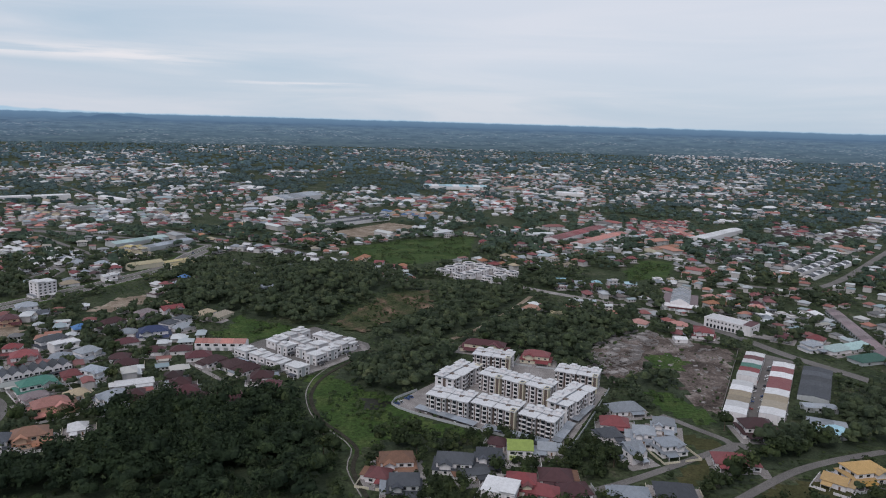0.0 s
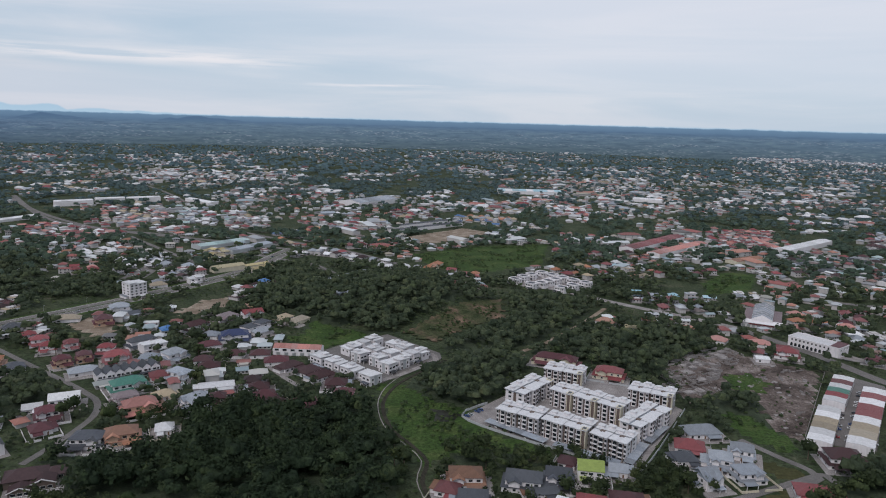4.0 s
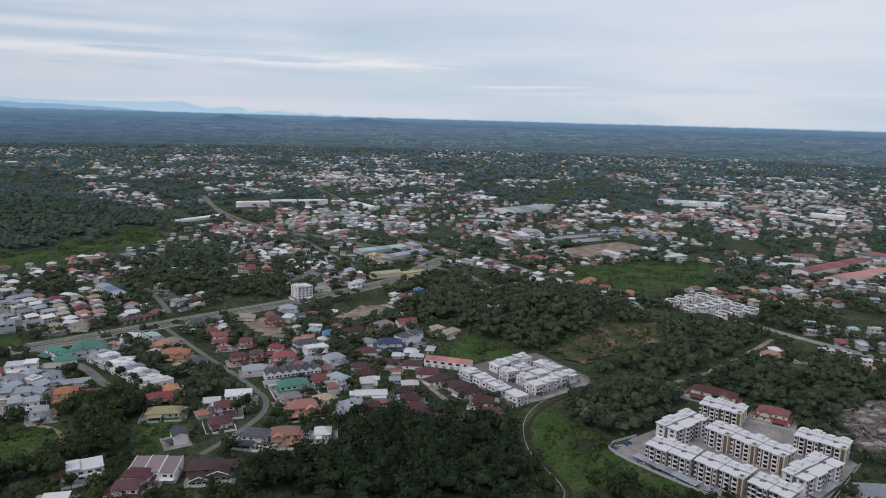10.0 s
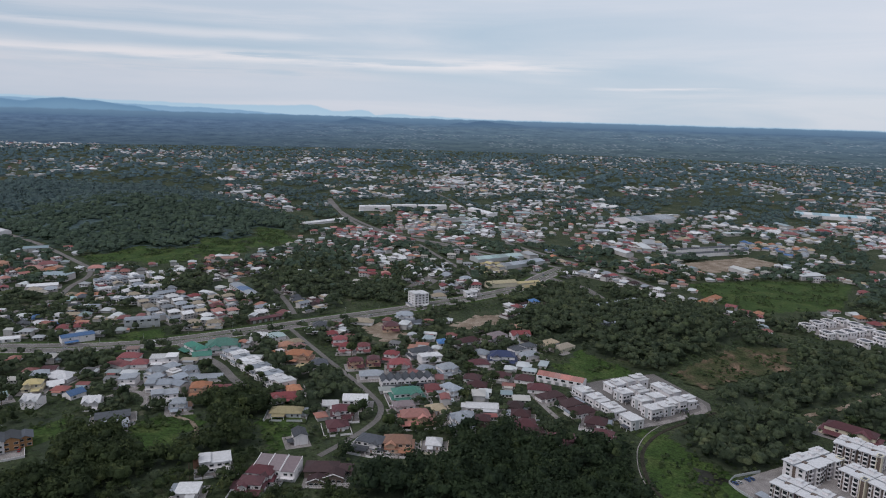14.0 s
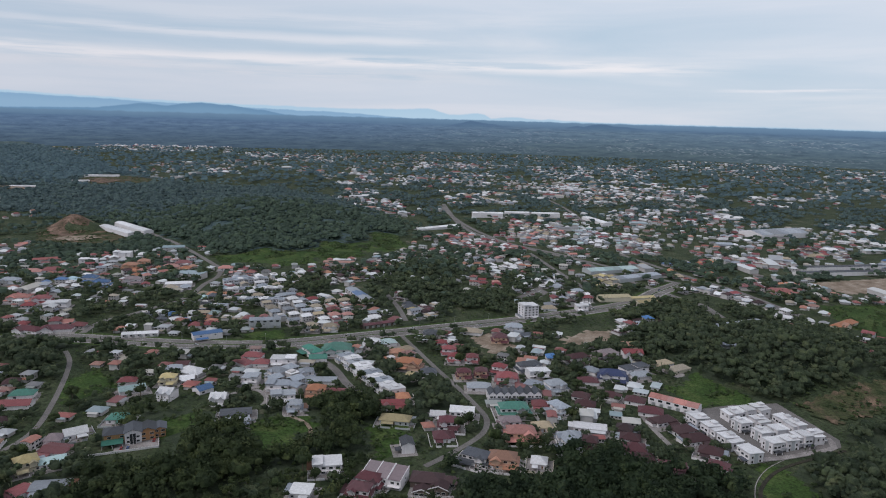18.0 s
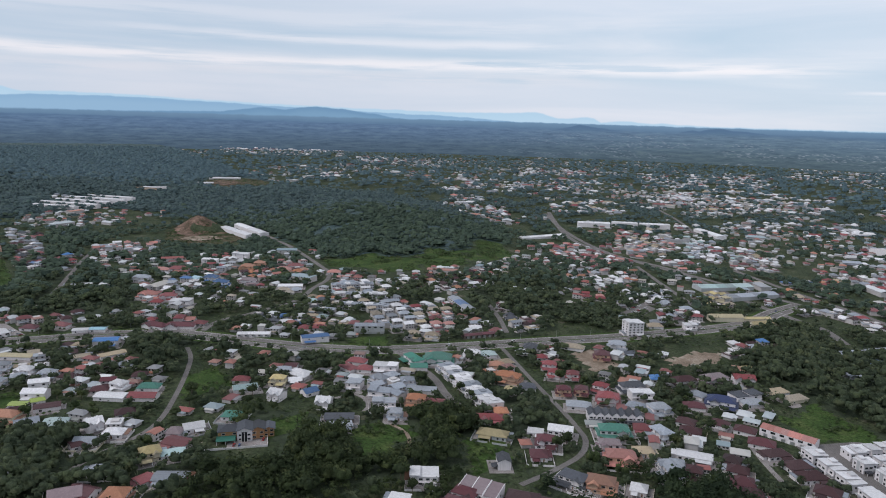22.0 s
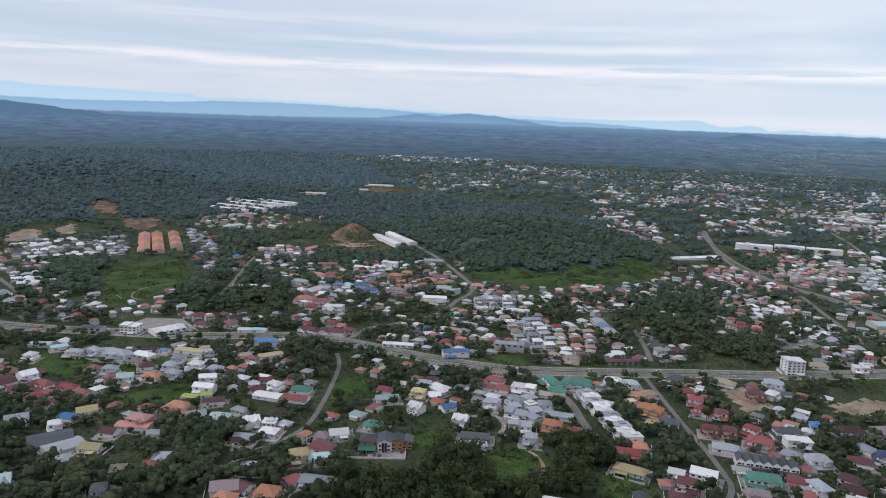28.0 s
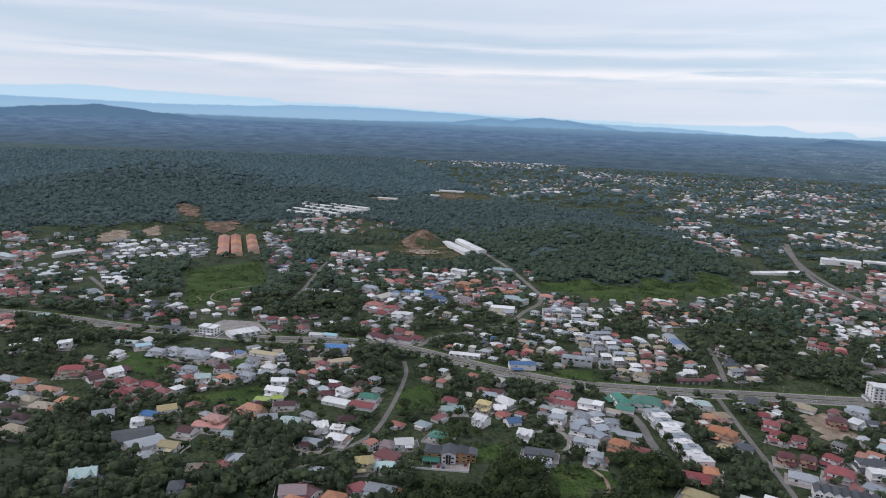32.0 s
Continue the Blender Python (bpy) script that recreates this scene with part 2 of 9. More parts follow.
def roofing(name, c, rough=0.55, rib=5.0, wear=0.16):
    """Ribbed sheet or tile in courses, weathered in blotches, each roof slightly different."""
    m, nt, b = material(name)
    tc = nt.nodes.new("ShaderNodeTexCoord")
    w = nt.nodes.new("ShaderNodeTexWave")
    w.inputs["Scale"].default_value, w.inputs["Distortion"].default_value = rib * 0.16, 0.3
    nt.links.new(tc.outputs["Object"], w.inputs["Vector"])
    info, geo = nt.nodes.new("ShaderNodeObjectInfo"), nt.nodes.new("ShaderNodeNewGeometry")
    mixed = nt.nodes.new("ShaderNodeMath")
    nt.links.new(info.outputs["Random"], mixed.inputs[0])
    nt.links.new(geo.outputs["Random Per Island"], mixed.inputs[1])
    once = nt.nodes.new("ShaderNodeMath")
    once.operation = "FRACT"
    nt.links.new(mixed.outputs[0], once.inputs[0])
    grey = sum(c) / 3
    dull = tuple(0.6 * v + 0.4 * grey for v in c)
    vary = ramp_node(nt, once.outputs[0], [(0.0, tone(dull, 0.66 if grey < 0.45 else 0.8)), (0.3, tone(c, 0.88 if grey < 0.45 else 0.95)), (0.65, tone(dull, 1.08)), (1.0, tone(c, 1.22))])
    worn = ramp_node(nt, noise_node(nt, 0.5, 6.0, 0.6, "World"), [(0.36, (1 - wear, 1 - wear, 1 - wear)), (0.62, (1, 1, 1))])
    grime = ramp_node(nt, noise_node(nt, 2.7, 4.0, 0.6, "World"), [(0.3, (0.90, 0.89, 0.88)), (0.7, (1.03, 1.03, 1.03))])
    col = mix_node(nt, 1.0, mix_node(nt, 1.0, vary, worn, "MULTIPLY"), grime, "MULTIPLY")
    col = mix_node(nt, 0.18, col, w.outputs["Color"], "MULTIPLY")
    nt.links.new(col, b.inputs["Base Color"])
    b.inputs["Roughness"].default_value = rough
    b.inputs["Specular IOR Level"].default_value = 0.22
    bump_node(nt, b, w.outputs["Fac"], 0.5, 0.06)
    return m


def surface(name, stops, scale, rough=0.9, fine=1.5, bump=0.4, dist=0.1, lo=0.6, hi=1.25):
    m, nt, b = material(name)
    big = ramp_node(nt, noise_node(nt, scale, 8.0, 0.62, "World"), stops)
    small = ramp_node(nt, noise_node(nt, fine, 5.0, 0.65, "World"), [(0.32, (lo, lo, lo)), (0.66, (hi, hi, hi))])
    nt.links.new(mix_node(nt, 1.0, big, small, "MULTIPLY"), b.inputs["Base Color"])
    b.inputs["Roughness"].default_value = rough
    b.inputs["Specular IOR Level"].default_value = 0.12
    bump_node(nt, b, noise_node(nt, fine, 5.0, 0.6, "World"), bump, dist)
    return m


def foliage(name, dark, light, odd):
    """Leaves that let some light through: each clump its own green, stands drifting between two tones."""
    m, nt, b = material(name)
    geo = nt.nodes.new("ShaderNodeNewGeometry")
    each = ramp_node(nt, geo.outputs["Random Per Island"], [(0.0, (0.86, 0.87, 0.88)), (1.0, (1.16, 1.13, 1.08))])
    cell = nt.nodes.new("ShaderNodeTexVoronoi")
    cell.inputs["Scale"].default_value = 0.17
    where = nt.nodes.new("ShaderNodeNewGeometry")
    nt.links.new(where.outputs["Position"], cell.inputs["Vector"])
    each = mix_node(nt, 1.0, each, ramp_node(nt, cell.outputs["Color"], [(0.15, dark), (0.7, light), (0.95, odd)]), "MULTIPLY")
    stand = ramp_node(nt, noise_node(nt, 0.055, 3.0, 0.6, "World"), [(0.34, (0.68, 0.72, 0.72)), (0.5, (1.0, 1.0, 1.0)), (0.68, (1.24, 1.24, 1.08))])
    leafy = ramp_node(nt, noise_node(nt, 1.1, 4.0, 0.7, "World"), [(0.3, (0.7, 0.72, 0.7)), (0.7, (1.28, 1.26, 1.2))])
    col = mix_node(nt, 1.0, mix_node(nt, 1.0, each, stand, "MULTIPLY"), leafy, "MULTIPLY")
    nt.links.new(col, b.inputs["Base Color"])
    b.inputs["Roughness"].default_value = 0.75
    b.inputs["Specular IOR Level"].default_value = 0.1
    bump_node(nt, b, noise_node(nt, 1.4, 4.0, 0.7, "World"), 1.0, 0.8)
    thin = nt.nodes.new("ShaderNodeBsdfTranslucent")
    nt.links.new(col, thin.inputs[0])
    mix = nt.nodes.new("ShaderNodeMixShader")
    mix.inputs[0].default_value = 0.35
    nt.links.new(b.outputs[0], mix.inputs[1])
    nt.links.new(thin.outputs[0], mix.inputs[2])
    nt.links.new(mix.outputs[0], nt.nodes["Material Output"].inputs[0])
    return m


M_LEAF = foliage("leaves", (0.035, 0.050, 0.027), (0.063, 0.085, 0.042), (0.096, 0.115, 0.054))
M_LEAF_DARK = foliage("leaves_of_the_dense_wood", (0.026, 0.041, 0.026), (0.045, 0.067, 0.038), (0.072, 0.095, 0.049))
M_LEAF2 = foliage("leaves_bright", (0.038, 0.057, 0.028), (0.066, 0.092, 0.042), (0.090, 0.110, 0.054))
# next four: haze put into the base colour, paler and bluer with distance
M_FARLEAF_HAZED = foliage("distant_leaves_hazed", (0.088, 0.138, 0.176), (0.106, 0.162, 0.198), (0.118, 0.171, 0.204))
M_LEAF_MID_HAZED = foliage("far_slope_leaves_hazed", (0.072, 0.110, 0.124), (0.095, 0.136, 0.148), (0.112, 0.151, 0.158))
M_LEAF_SLOPE_HAZED = foliage("slope_leaves_hazed", (0.058, 0.086, 0.070), (0.078, 0.112, 0.088), (0.094, 0.126, 0.094))
M_LEAF_TOWN_HAZED = foliage("town_leaves_hazed", (0.048, 0.066, 0.044), (0.086, 0.110, 0.068), (0.118, 0.134, 0.080))
M_PALM = foliage("palm_leaves", (0.03, 0.05, 0.02), (0.07, 0.10, 0.04), (0.12, 0.13, 0.06))
M_BARK = surface("bark", [(0.3, (0.07, 0.055, 0.04)), (0.7, (0.16, 0.13, 0.10))], 1.2, fine=6)
M_GROUND = surface("open_ground", [(0.30, (0.022, 0.032, 0.017)), (0.46, (0.033, 0.045, 0.022)), (0.60, (0.050, 0.060, 0.032)), (0.74, (0.13, 0.110, 0.090))], 0.035, fine=0.32, bump=1.0, dist=1.4, lo=0.42, hi=1.5)
M_GRASS = surface("meadow_grass", [(0.30, (0.022, 0.042, 0.011)), (0.5, (0.036, 0.064, 0.016)), (0.70, (0.066, 0.084, 0.028))], 0.05, fine=0.4, bump=1.0, dist=0.7, lo=0.5, hi=1.4)
M_SCRUB = surface("forest_floor", [(0.35, (0.026, 0.036, 0.022)), (0.65, (0.056, 0.070, 0.042))], 0.08, fine=0.8)
M_SOIL = surface("bare_soil", [(0.3, (0.12, 0.09, 0.065)), (0.5, (0.22, 0.17, 0.13)), (0.68, (0.33, 0.28, 0.23))], 0.06, fine=0.7, bump=0.8, dist=0.3)
M_REDSOIL = surface("red_soil", [(0.34, (0.05, 0.048, 0.026)), (0.46, (0.105, 0.072, 0.052)), (0.66, (0.215, 0.140, 0.108))], 0.05, fine=0.35, bump=0.9, dist=0.8, lo=0.5, hi=1.35)
M_ASPHALT = surface("asphalt", [(0.3, (0.112, 0.102, 0.099)), (0.7, (0.180, 0.166, 0.160))], 0.05, rough=0.85, fine=2.0, bump=0.2)
M_CONCRETE = surface("concrete", [(0.3, (0.165, 0.148, 0.142)), (0.7, (0.32, 0.292, 0.285))], 0.09, fine=1.4, bump=0.2)
M_LAWN = surface("dry_lawn", [(0.3, (0.034, 0.038, 0.015)), (0.5, (0.052, 0.051, 0.021)), (0.7, (0.074, 0.064, 0.030))], 0.06, fine=0.5, bump=0.6, dist=0.2)
M_CLEARING = surface("scrubby_clearing", [(0.36, (0.026, 0.036, 0.014)), (0.5, (0.052, 0.056, 0.026)), (0.58, (0.085, 0.065, 0.042)), (0.68, (0.17, 0.115, 0.080))], 0.045, fine=0.4, bump=0.9, dist=0.7, lo=0.5, hi=1.4)
M_LINE = paint("road_paint", (0.62, 0.62, 0.6), wear=0.4)
M_WATER = surface("pond_water", [(0.3, (0.014, 0.015, 0.011)), (0.7, (0.026, 0.026, 0.019))], 0.1, rough=0.4, bump=0.2)
M_MUD = surface("drain_mud", [(0.3, (0.022, 0.021, 0.016)), (0.7, (0.050, 0.044, 0.033))], 0.15, rough=0.9, fine=1.2)
M_RUBBLE = surface("rubble", [(0.34, (0.040, 0.031, 0.027)), (0.46, (0.09, 0.070, 0.062)), (0.56, (0.15, 0.120, 0.108)), (0.68, (0.29, 0.25, 0.235))], 0.045, fine=0.5, bump=1.0, dist=0.8, lo=0.45, hi=1.4)

ROOF = {k: roofing("roof_" + n, c, r) for k, n, c, r in (
    ("M", "maroon", (0.130, 0.040, 0.050), 0.6), ("R", "red", (0.26, 0.064, 0.070), 0.6), ("O", "orange", (0.42, 0.185, 0.105), 0.65),
    ("P", "salmon", (0.46, 0.195, 0.165), 0.65), ("B", "blue", (0.06, 0.16, 0.36), 0.5), ("V", "navy", (0.030, 0.045, 0.12), 0.55),
    ("G", "teal", (0.045, 0.200, 0.150), 0.55), ("Y", "grey", (0.29, 0.32, 0.37), 0.5), ("D", "slate", (0.075, 0.082, 0.100), 0.6),
    ("W", "white", (0.64, 0.63, 0.65), 0.5), ("N", "brown", (0.076, 0.034, 0.038), 0.65), ("T", "tan", (0.36, 0.29, 0.20), 0.65),
    ("L", "lime", (0.33, 0.42, 0.09), 0.55), ("C", "straw", (0.44, 0.36, 0.18), 0.6), ("A", "aqua", (0.33, 0.46, 0.46), 0.5),
    ("K", "mauve", (0.24, 0.175, 0.19), 0.6), ("Z", "rust", (0.24, 0.12, 0.075), 0.7), ("U", "sky_blue", (0.30, 0.52, 0.62), 0.5), ("F", "pale_grey", (0.60, 0.59, 0.61), 0.5), ("E", "amber", (0.50, 0.29, 0.075), 0.6))}
ROOF_WORD = dict(M="maroon", R="red", O="orange", P="salmon pink", B="bright blue", V="navy blue", G="teal green", Y="light grey", D="dark slate",
                 W="white", N="dark brown", T="tan", L="lime green", C="straw yellow", A="pale aqua", K="mauve", Z="rusty", U="sky blue", F="pale grey", E="amber yellow")
WALL = {k: paint("wall_" + n, c) for k, n, c in (("w", "white", (0.73, 0.69, 0.70)), ("c", "cream", (0.60, 0.54, 0.42)), ("g", "grey", (0.42, 0.43, 0.44)),
                                                  ("p", "peach", (0.60, 0.40, 0.29)), ("o", "ochre", (0.42, 0.22, 0.10)), ("b", "brown", (0.13, 0.095, 0.080)))}
WALL_WORD = dict(w="white", c="cream", g="grey", p="peach", o="ochre", b="brown")
M_WHITEROOF = paint("white_roof_coating", (0.60, 0.59, 0.605), 0.6, 0.36)
M_FRAME = paint("window_frame", (0.55, 0.55, 0.54), 0.5)
M_DARKFRAME = paint("dark_frame", (0.10, 0.09, 0.085), 0.5)
M_GLASS, _nt, _b = material("window_glass")
_b.inputs["Base Color"].default_value, _b.inputs["Roughness"].default_value = (0.018, 0.022, 0.026, 1), 0.08
_b.inputs["Specular IOR Level"].default_value = 0.6
M_DOOR = paint("door_paint", (0.16, 0.09, 0.05), 0.5)
M_METAL = paint("galvanised_metal", (0.45, 0.46, 0.47), 0.4, metal=0.6)
M_TYRE = paint("tyre_rubber", (0.02, 0.02, 0.02), 0.8)
CARS = [paint("car_" + n, c, 0.25, 0.1) for n, c in (("white", (0.75, 0.75, 0.75)), ("silver", (0.42, 0.43, 0.45)), ("black", (0.03, 0.03, 0.035)), ("red", (0.30, 0.03, 0.03)), ("blue", (0.05, 0.09, 0.22)))]

# ---------------------------------------------------------------- geometry helpers


class Geo:
    """Collects faces with material slots, and makes one mesh of them."""

    def __init__(self):
        self.v, self.f, self.m = [], [], []

    def add(self, verts, faces, slot=0):
        n = len(self.v)
        self.v += verts
        self.f += [tuple(i + n for i in f) for f in faces]
        self.m += [slot] * len(faces)
        return self

    def box(self, x0, x1, y0, y1, z0, z1, slot=0):
        v = [(x, y, z) for z in (z0, z1) for y in (y0, y1) for x in (x0, x1)]
        return self.add(v, [(0, 2, 3, 1), (4, 5, 7, 6), (0, 1, 5, 4), (2, 6, 7, 3), (0, 4, 6, 2), (1, 3, 7, 5)], slot)

    def hip(self, cx, cy, l, w, z, h, over=0.7, thick=0.18, slot=0, ridge=None):
        """A hipped roof, ridge along x, with eaves of some thickness."""
        a, b = l / 2 + over, w / 2 + over
        r = max(0.0, a - b) if ridge is None else ridge
        e = [(cx - a, cy - b), (cx + a, cy - b), (cx + a, cy + b), (cx - a, cy + b)]
        v = [(x, y, z - thick) for x, y in e] + [(x, y, z) for x, y in e] + [(cx - r, cy, z + h), (cx + r, cy, z + h)]
        return self.add(v, [(3, 2, 1, 0), (0, 1, 5, 4), (1, 2, 6, 5), (2, 3, 7, 6), (3, 0, 4, 7), (4, 5, 9, 8), (6, 7, 8, 9), (5, 6, 9), (7, 4, 8)], slot)

    def gable(self, cx, cy, l, w, z, h, over=0.5, thick=0.16, slot=0, along="x"):
        """A gabled roof, two thick slopes."""
        a, b = l / 2 + over, w / 2 + over
        sec = [(-b, z - thick), (0, z + h - thick), (b, z - thick), (b, z), (0, z + h), (-b, z)]
        v = [(cx + s * a, cy + y, zz) if along == "x" else (cx + y, cy - s * a, zz) for s in (-1, 1) for y, zz in sec]
        return self.add(v, [(0, 1, 4, 5), (1, 2, 3, 4), (11, 10, 7, 6), (10, 9, 8, 7), (5, 4, 10, 11), (4, 3, 9, 10), (6, 7, 1, 0), (7, 8, 2, 1), (0, 5, 11, 6), (2, 8, 9, 3)], slot)

    def slope(self, x0, x1, y0, y1, z0, z1, thick=0.12, slot=0):
        """A lean-to plate that rises from y0 to y1."""
        v = [(x0, y0, z0), (x1, y0, z0), (x1, y1, z1), (x0, y1, z1)]
        v += [(x, y, z + thick) for x, y, z in v]
        return self.add(v, [(3, 2, 1, 0), (4, 5, 6, 7), (0, 1, 5, 4), (1, 2, 6, 5), (2, 3, 7, 6), (3, 0, 4, 7)], slot)

    def tube(self, x, y, z0, z1, r0, r1, n=6, slot=0, dx=0.0, dy=0.0):
        v = [(x + r0 * math.cos(k * math.tau / n), y + r0 * math.sin(k * math.tau / n), z0) for k in range(n)]
        v += [(x + dx + r1 * math.cos(k * math.tau / n), y + dy + r1 * math.sin(k * math.tau / n), z1) for k in range(n)]
        f = [(k, (k + 1) % n, n + (k + 1) % n, n + k) for k in range(n)] + [tuple(range(n, 2 * n)), tuple(reversed(range(n)))]
        return self.add(v, f, slot)

    def mesh(self, name, *mats):
        me = bpy.data.meshes.new(name)
        me.from_pydata(self.v, [], self.f)
        for m in mats:
            me.materials.append(m)
        if len(mats) > 1:
            me.polygons.foreach_set("material_index", self.m)
        return me


def part(name, data, parent, m=None, label=""):
    ob = new(name, data)
    ob.parent = parent
    if m is not None:
        ob.matrix_basis = m
    if label:
        ob["label"] = label
    return ob


def smooth(t):
    t = min(1.0, max(0.0, t))
    return t * t * (3 - 2 * t)


HILLS = []


def hill(x, y, rx, ry, h, turn=0.0):
    HILLS.append((x, y, rx, ry, h, math.cos(radians(turn)), math.sin(radians(turn))))


def land(x, y):
    """The height of the ground."""
    z = 0.0
    for hx, hy, rx, ry, h, c, s in HILLS:
        dx, dy = x - hx, y - hy
        u, v = (c * dx + s * dy) / rx, (-s * dx + c * dy) / ry
        q = u * u + v * v
        if q < 9:
            z += h * math.exp(-1.5 * q) * smooth((9 - q) / 3)
    return z


def inside(x, y, poly):
    hit, j = False, len(poly) - 1
    for i in range(len(poly)):
        (xi, yi), (xj, yj) = poly[i], poly[j]
        if (yi > y) != (yj > y) and x < (xj - xi) * (y - yi) / (yj - yi) + xi:
            hit = not hit
        j = i
    return hit


TAKEN = {}


def take(x, y, r):
    """Keep trees off a disc."""
    TAKEN.setdefault((int(x // 40), int(y // 40)), []).append((x, y, r))


def free(x, y, r):
    i, j = int(x // 40), int(y // 40)
    return all((x - a) ** 2 + (y - b) ** 2 > (r + c) ** 2 for u in (i - 1, i, i + 1) for w in (j - 1, j, j + 1) for a, b, c in TAKEN.get((u, w), ()))


def take_box(x, y, rot, l, w, pad=0.0):
    c, s = math.cos(radians(rot)), math.sin(radians(rot))
    n = max(1, round(l / max(w, 1)))
    for k in range(n):
        u = (k + 0.5) / n * l - l / 2
        take(x + c * u, y + s * u, min(w, l) * 0.55 + pad)


# ---------------------------------------------------------------- ground, roads, fields


def ground_sheet():
    """One sheet, rings about the middle, that reaches the horizon."""
    n, rings = 288, [0.0]
    while rings[-1] < 4900:
        rings.append(rings[-1] + 14 + rings[-1] * 0.022)
    v, f = [(0, 0, land(0, 0))], []
    for r in rings[1:]:
        v += [(r * math.cos(k * math.tau / n), r * math.sin(k * math.tau / n), land(r * math.cos(k * math.tau / n), r * math.sin(k * math.tau / n))) for k in range(n)]
    f += [(0, 1 + k, 1 + (k + 1) % n) for k in range(n)]
    for i in range(len(rings) - 2):
        a, b = 1 + i * n, 1 + (i + 1) * n
        f += [(a + k, b + k, b + (k + 1) % n, a + (k + 1) % n) for k in range(n)]
    me = bpy.data.meshes.new("ground")
    me.from_pydata(v, [], f)
    me.materials.append(M_GROUND)
    me.polygons.foreach_set("use_smooth", [True] * len(me.polygons))
    tagged(new("ground", me), "uneven green and bare earth between the houses", "ground", kind="structure")


def resample(pts, step):
    """Points along a smooth line through pts."""
    out, n = [], len(pts)
    for i in range(n - 1):
        p0, p1, p2, p3 = (Vector(pts[max(0, min(n - 1, i + k))]) for k in (-1, 0, 1, 2))
        m = max(1, round((p2 - p1).length / step))
        for k in range(m):
            t = k / m
            out.append(0.5 * ((2 * p1) + (p2 - p0) * t + (2 * p0 - 5 * p1 + 4 * p2 - p3) * t * t + (3 * p1 - p0 - 3 * p2 + p3) * t ** 3))
    out.append(Vector(pts[-1]))
    return out


def strip(name, line, left, right, lift, mat, parent=None, thick=0.0):
    """A band along a line, from left to right of it, draped on the ground."""
    g, rows = Geo(), []
    for i, p in enumerate(line):
        d = (line[min(i + 1, len(line) - 1)] - line[max(i - 1, 0)]).normalized()
        nx, ny = -d.y, d.x
        rows.append([(p.x + nx * o, p.y + ny * o, land(p.x + nx * o, p.y + ny * o)) for o in (left, right)])
    v = []
    for (a, b) in rows:
        v += [(*a[:2], a[2] + lift), (*b[:2], b[2] + lift), (*a[:2], a[2] - 0.3), (*b[:2], b[2] - 0.3)]
    f = []
    for i in range(len(rows) - 1):
        a, b = 4 * i, 4 * i + 4
        f += [(a, a + 1, b + 1, b), (a + 2, a, b, b + 2), (a + 1, a + 3, b + 3, b + 1)]
    me = g.add(v, f).mesh(name, mat)
    ob = new(name, me)
    if parent:
        ob.parent = parent
    return ob


ROADS = []
CLEAR = []


def road(label, width, *pts, mat=None, lines=False, name="road", lift=0.12, kerb=False):
    line = resample(pts, 8.0)
    for i, p in enumerate(line):
        take(p.x, p.y, width / 2 + (4.0 if p.length < 650 else 3.0))
        if p.length > 800 and width > 7:
            CLEAR.append((p.x * (1 - 12 / p.length), p.y * (1 - 12 / p.length), 7))
    ROADS.append(name)
    lift += 0.006 * len(ROADS)
    ob = strip(name, line, width / 2, -width / 2, lift, mat or M_ASPHALT)
    tagged(ob, label, name, kind="structure")
    if lines:
        for o in (width / 2 - 0.5, -width / 2 + 0.5):
            strip("edge_line", line, o + 0.08, o - 0.08, lift + 0.02, M_LINE, ob)
    if kerb:
        strip("kerb", line, width / 2 + 0.25, width / 2, lift + 0.15, M_CONCRETE, ob)
        strip("kerb", line, -width / 2, -width / 2 - 0.25, lift + 0.15, M_CONCRETE, ob)
    return line


def highway(label, *pts):
    """Two carriageways with a kerbed green median, verges and lane marks."""
    line = resample(pts, 9.0)
    for p in line:
        take(p.x, p.y, 17.0)
    for o in (6.6, -6.6):
        ob = strip("highway", line, o + 5.2, o - 5.2, 0.2, M_ASPHALT)
        tagged(ob, label, "road", kind="structure")
        for q in (4.8, -4.8):
            strip("edge_line", line, o + q + 0.1, o + q - 0.1, 0.22, M_LINE, ob)
        for i in range(0, len(line) - 1, 3):
            strip("lane_mark", line[i:i + 2], o + 0.08, o - 0.08, 0.22, M_LINE, ob)
    tagged(strip("median", line, 1.15, -1.15, 0.36, M_GRASS), "grassed kerbed median of the highway", "median", kind="structure")
    for o in (1.15, -1.4):
        tagged(strip("kerb", line, o + 0.25, o, 0.38, M_CONCRETE), "pale concrete median kerb", "kerb", kind="structure")
    for o in (11.8, -13.4):
        tagged(strip("verge", line, o + 1.6, o, 0.16, M_CONCRETE), "concrete drain and verge beside the highway", "verge", kind="structure")
    for o in (13.4, -18.4):
        tagged(strip("grass_verge", line, o + 5.0, o, 0.12, M_GRASS), "mown grass strip beside the highway", "verge", kind="structure")
    return line


OPEN_LAND = []


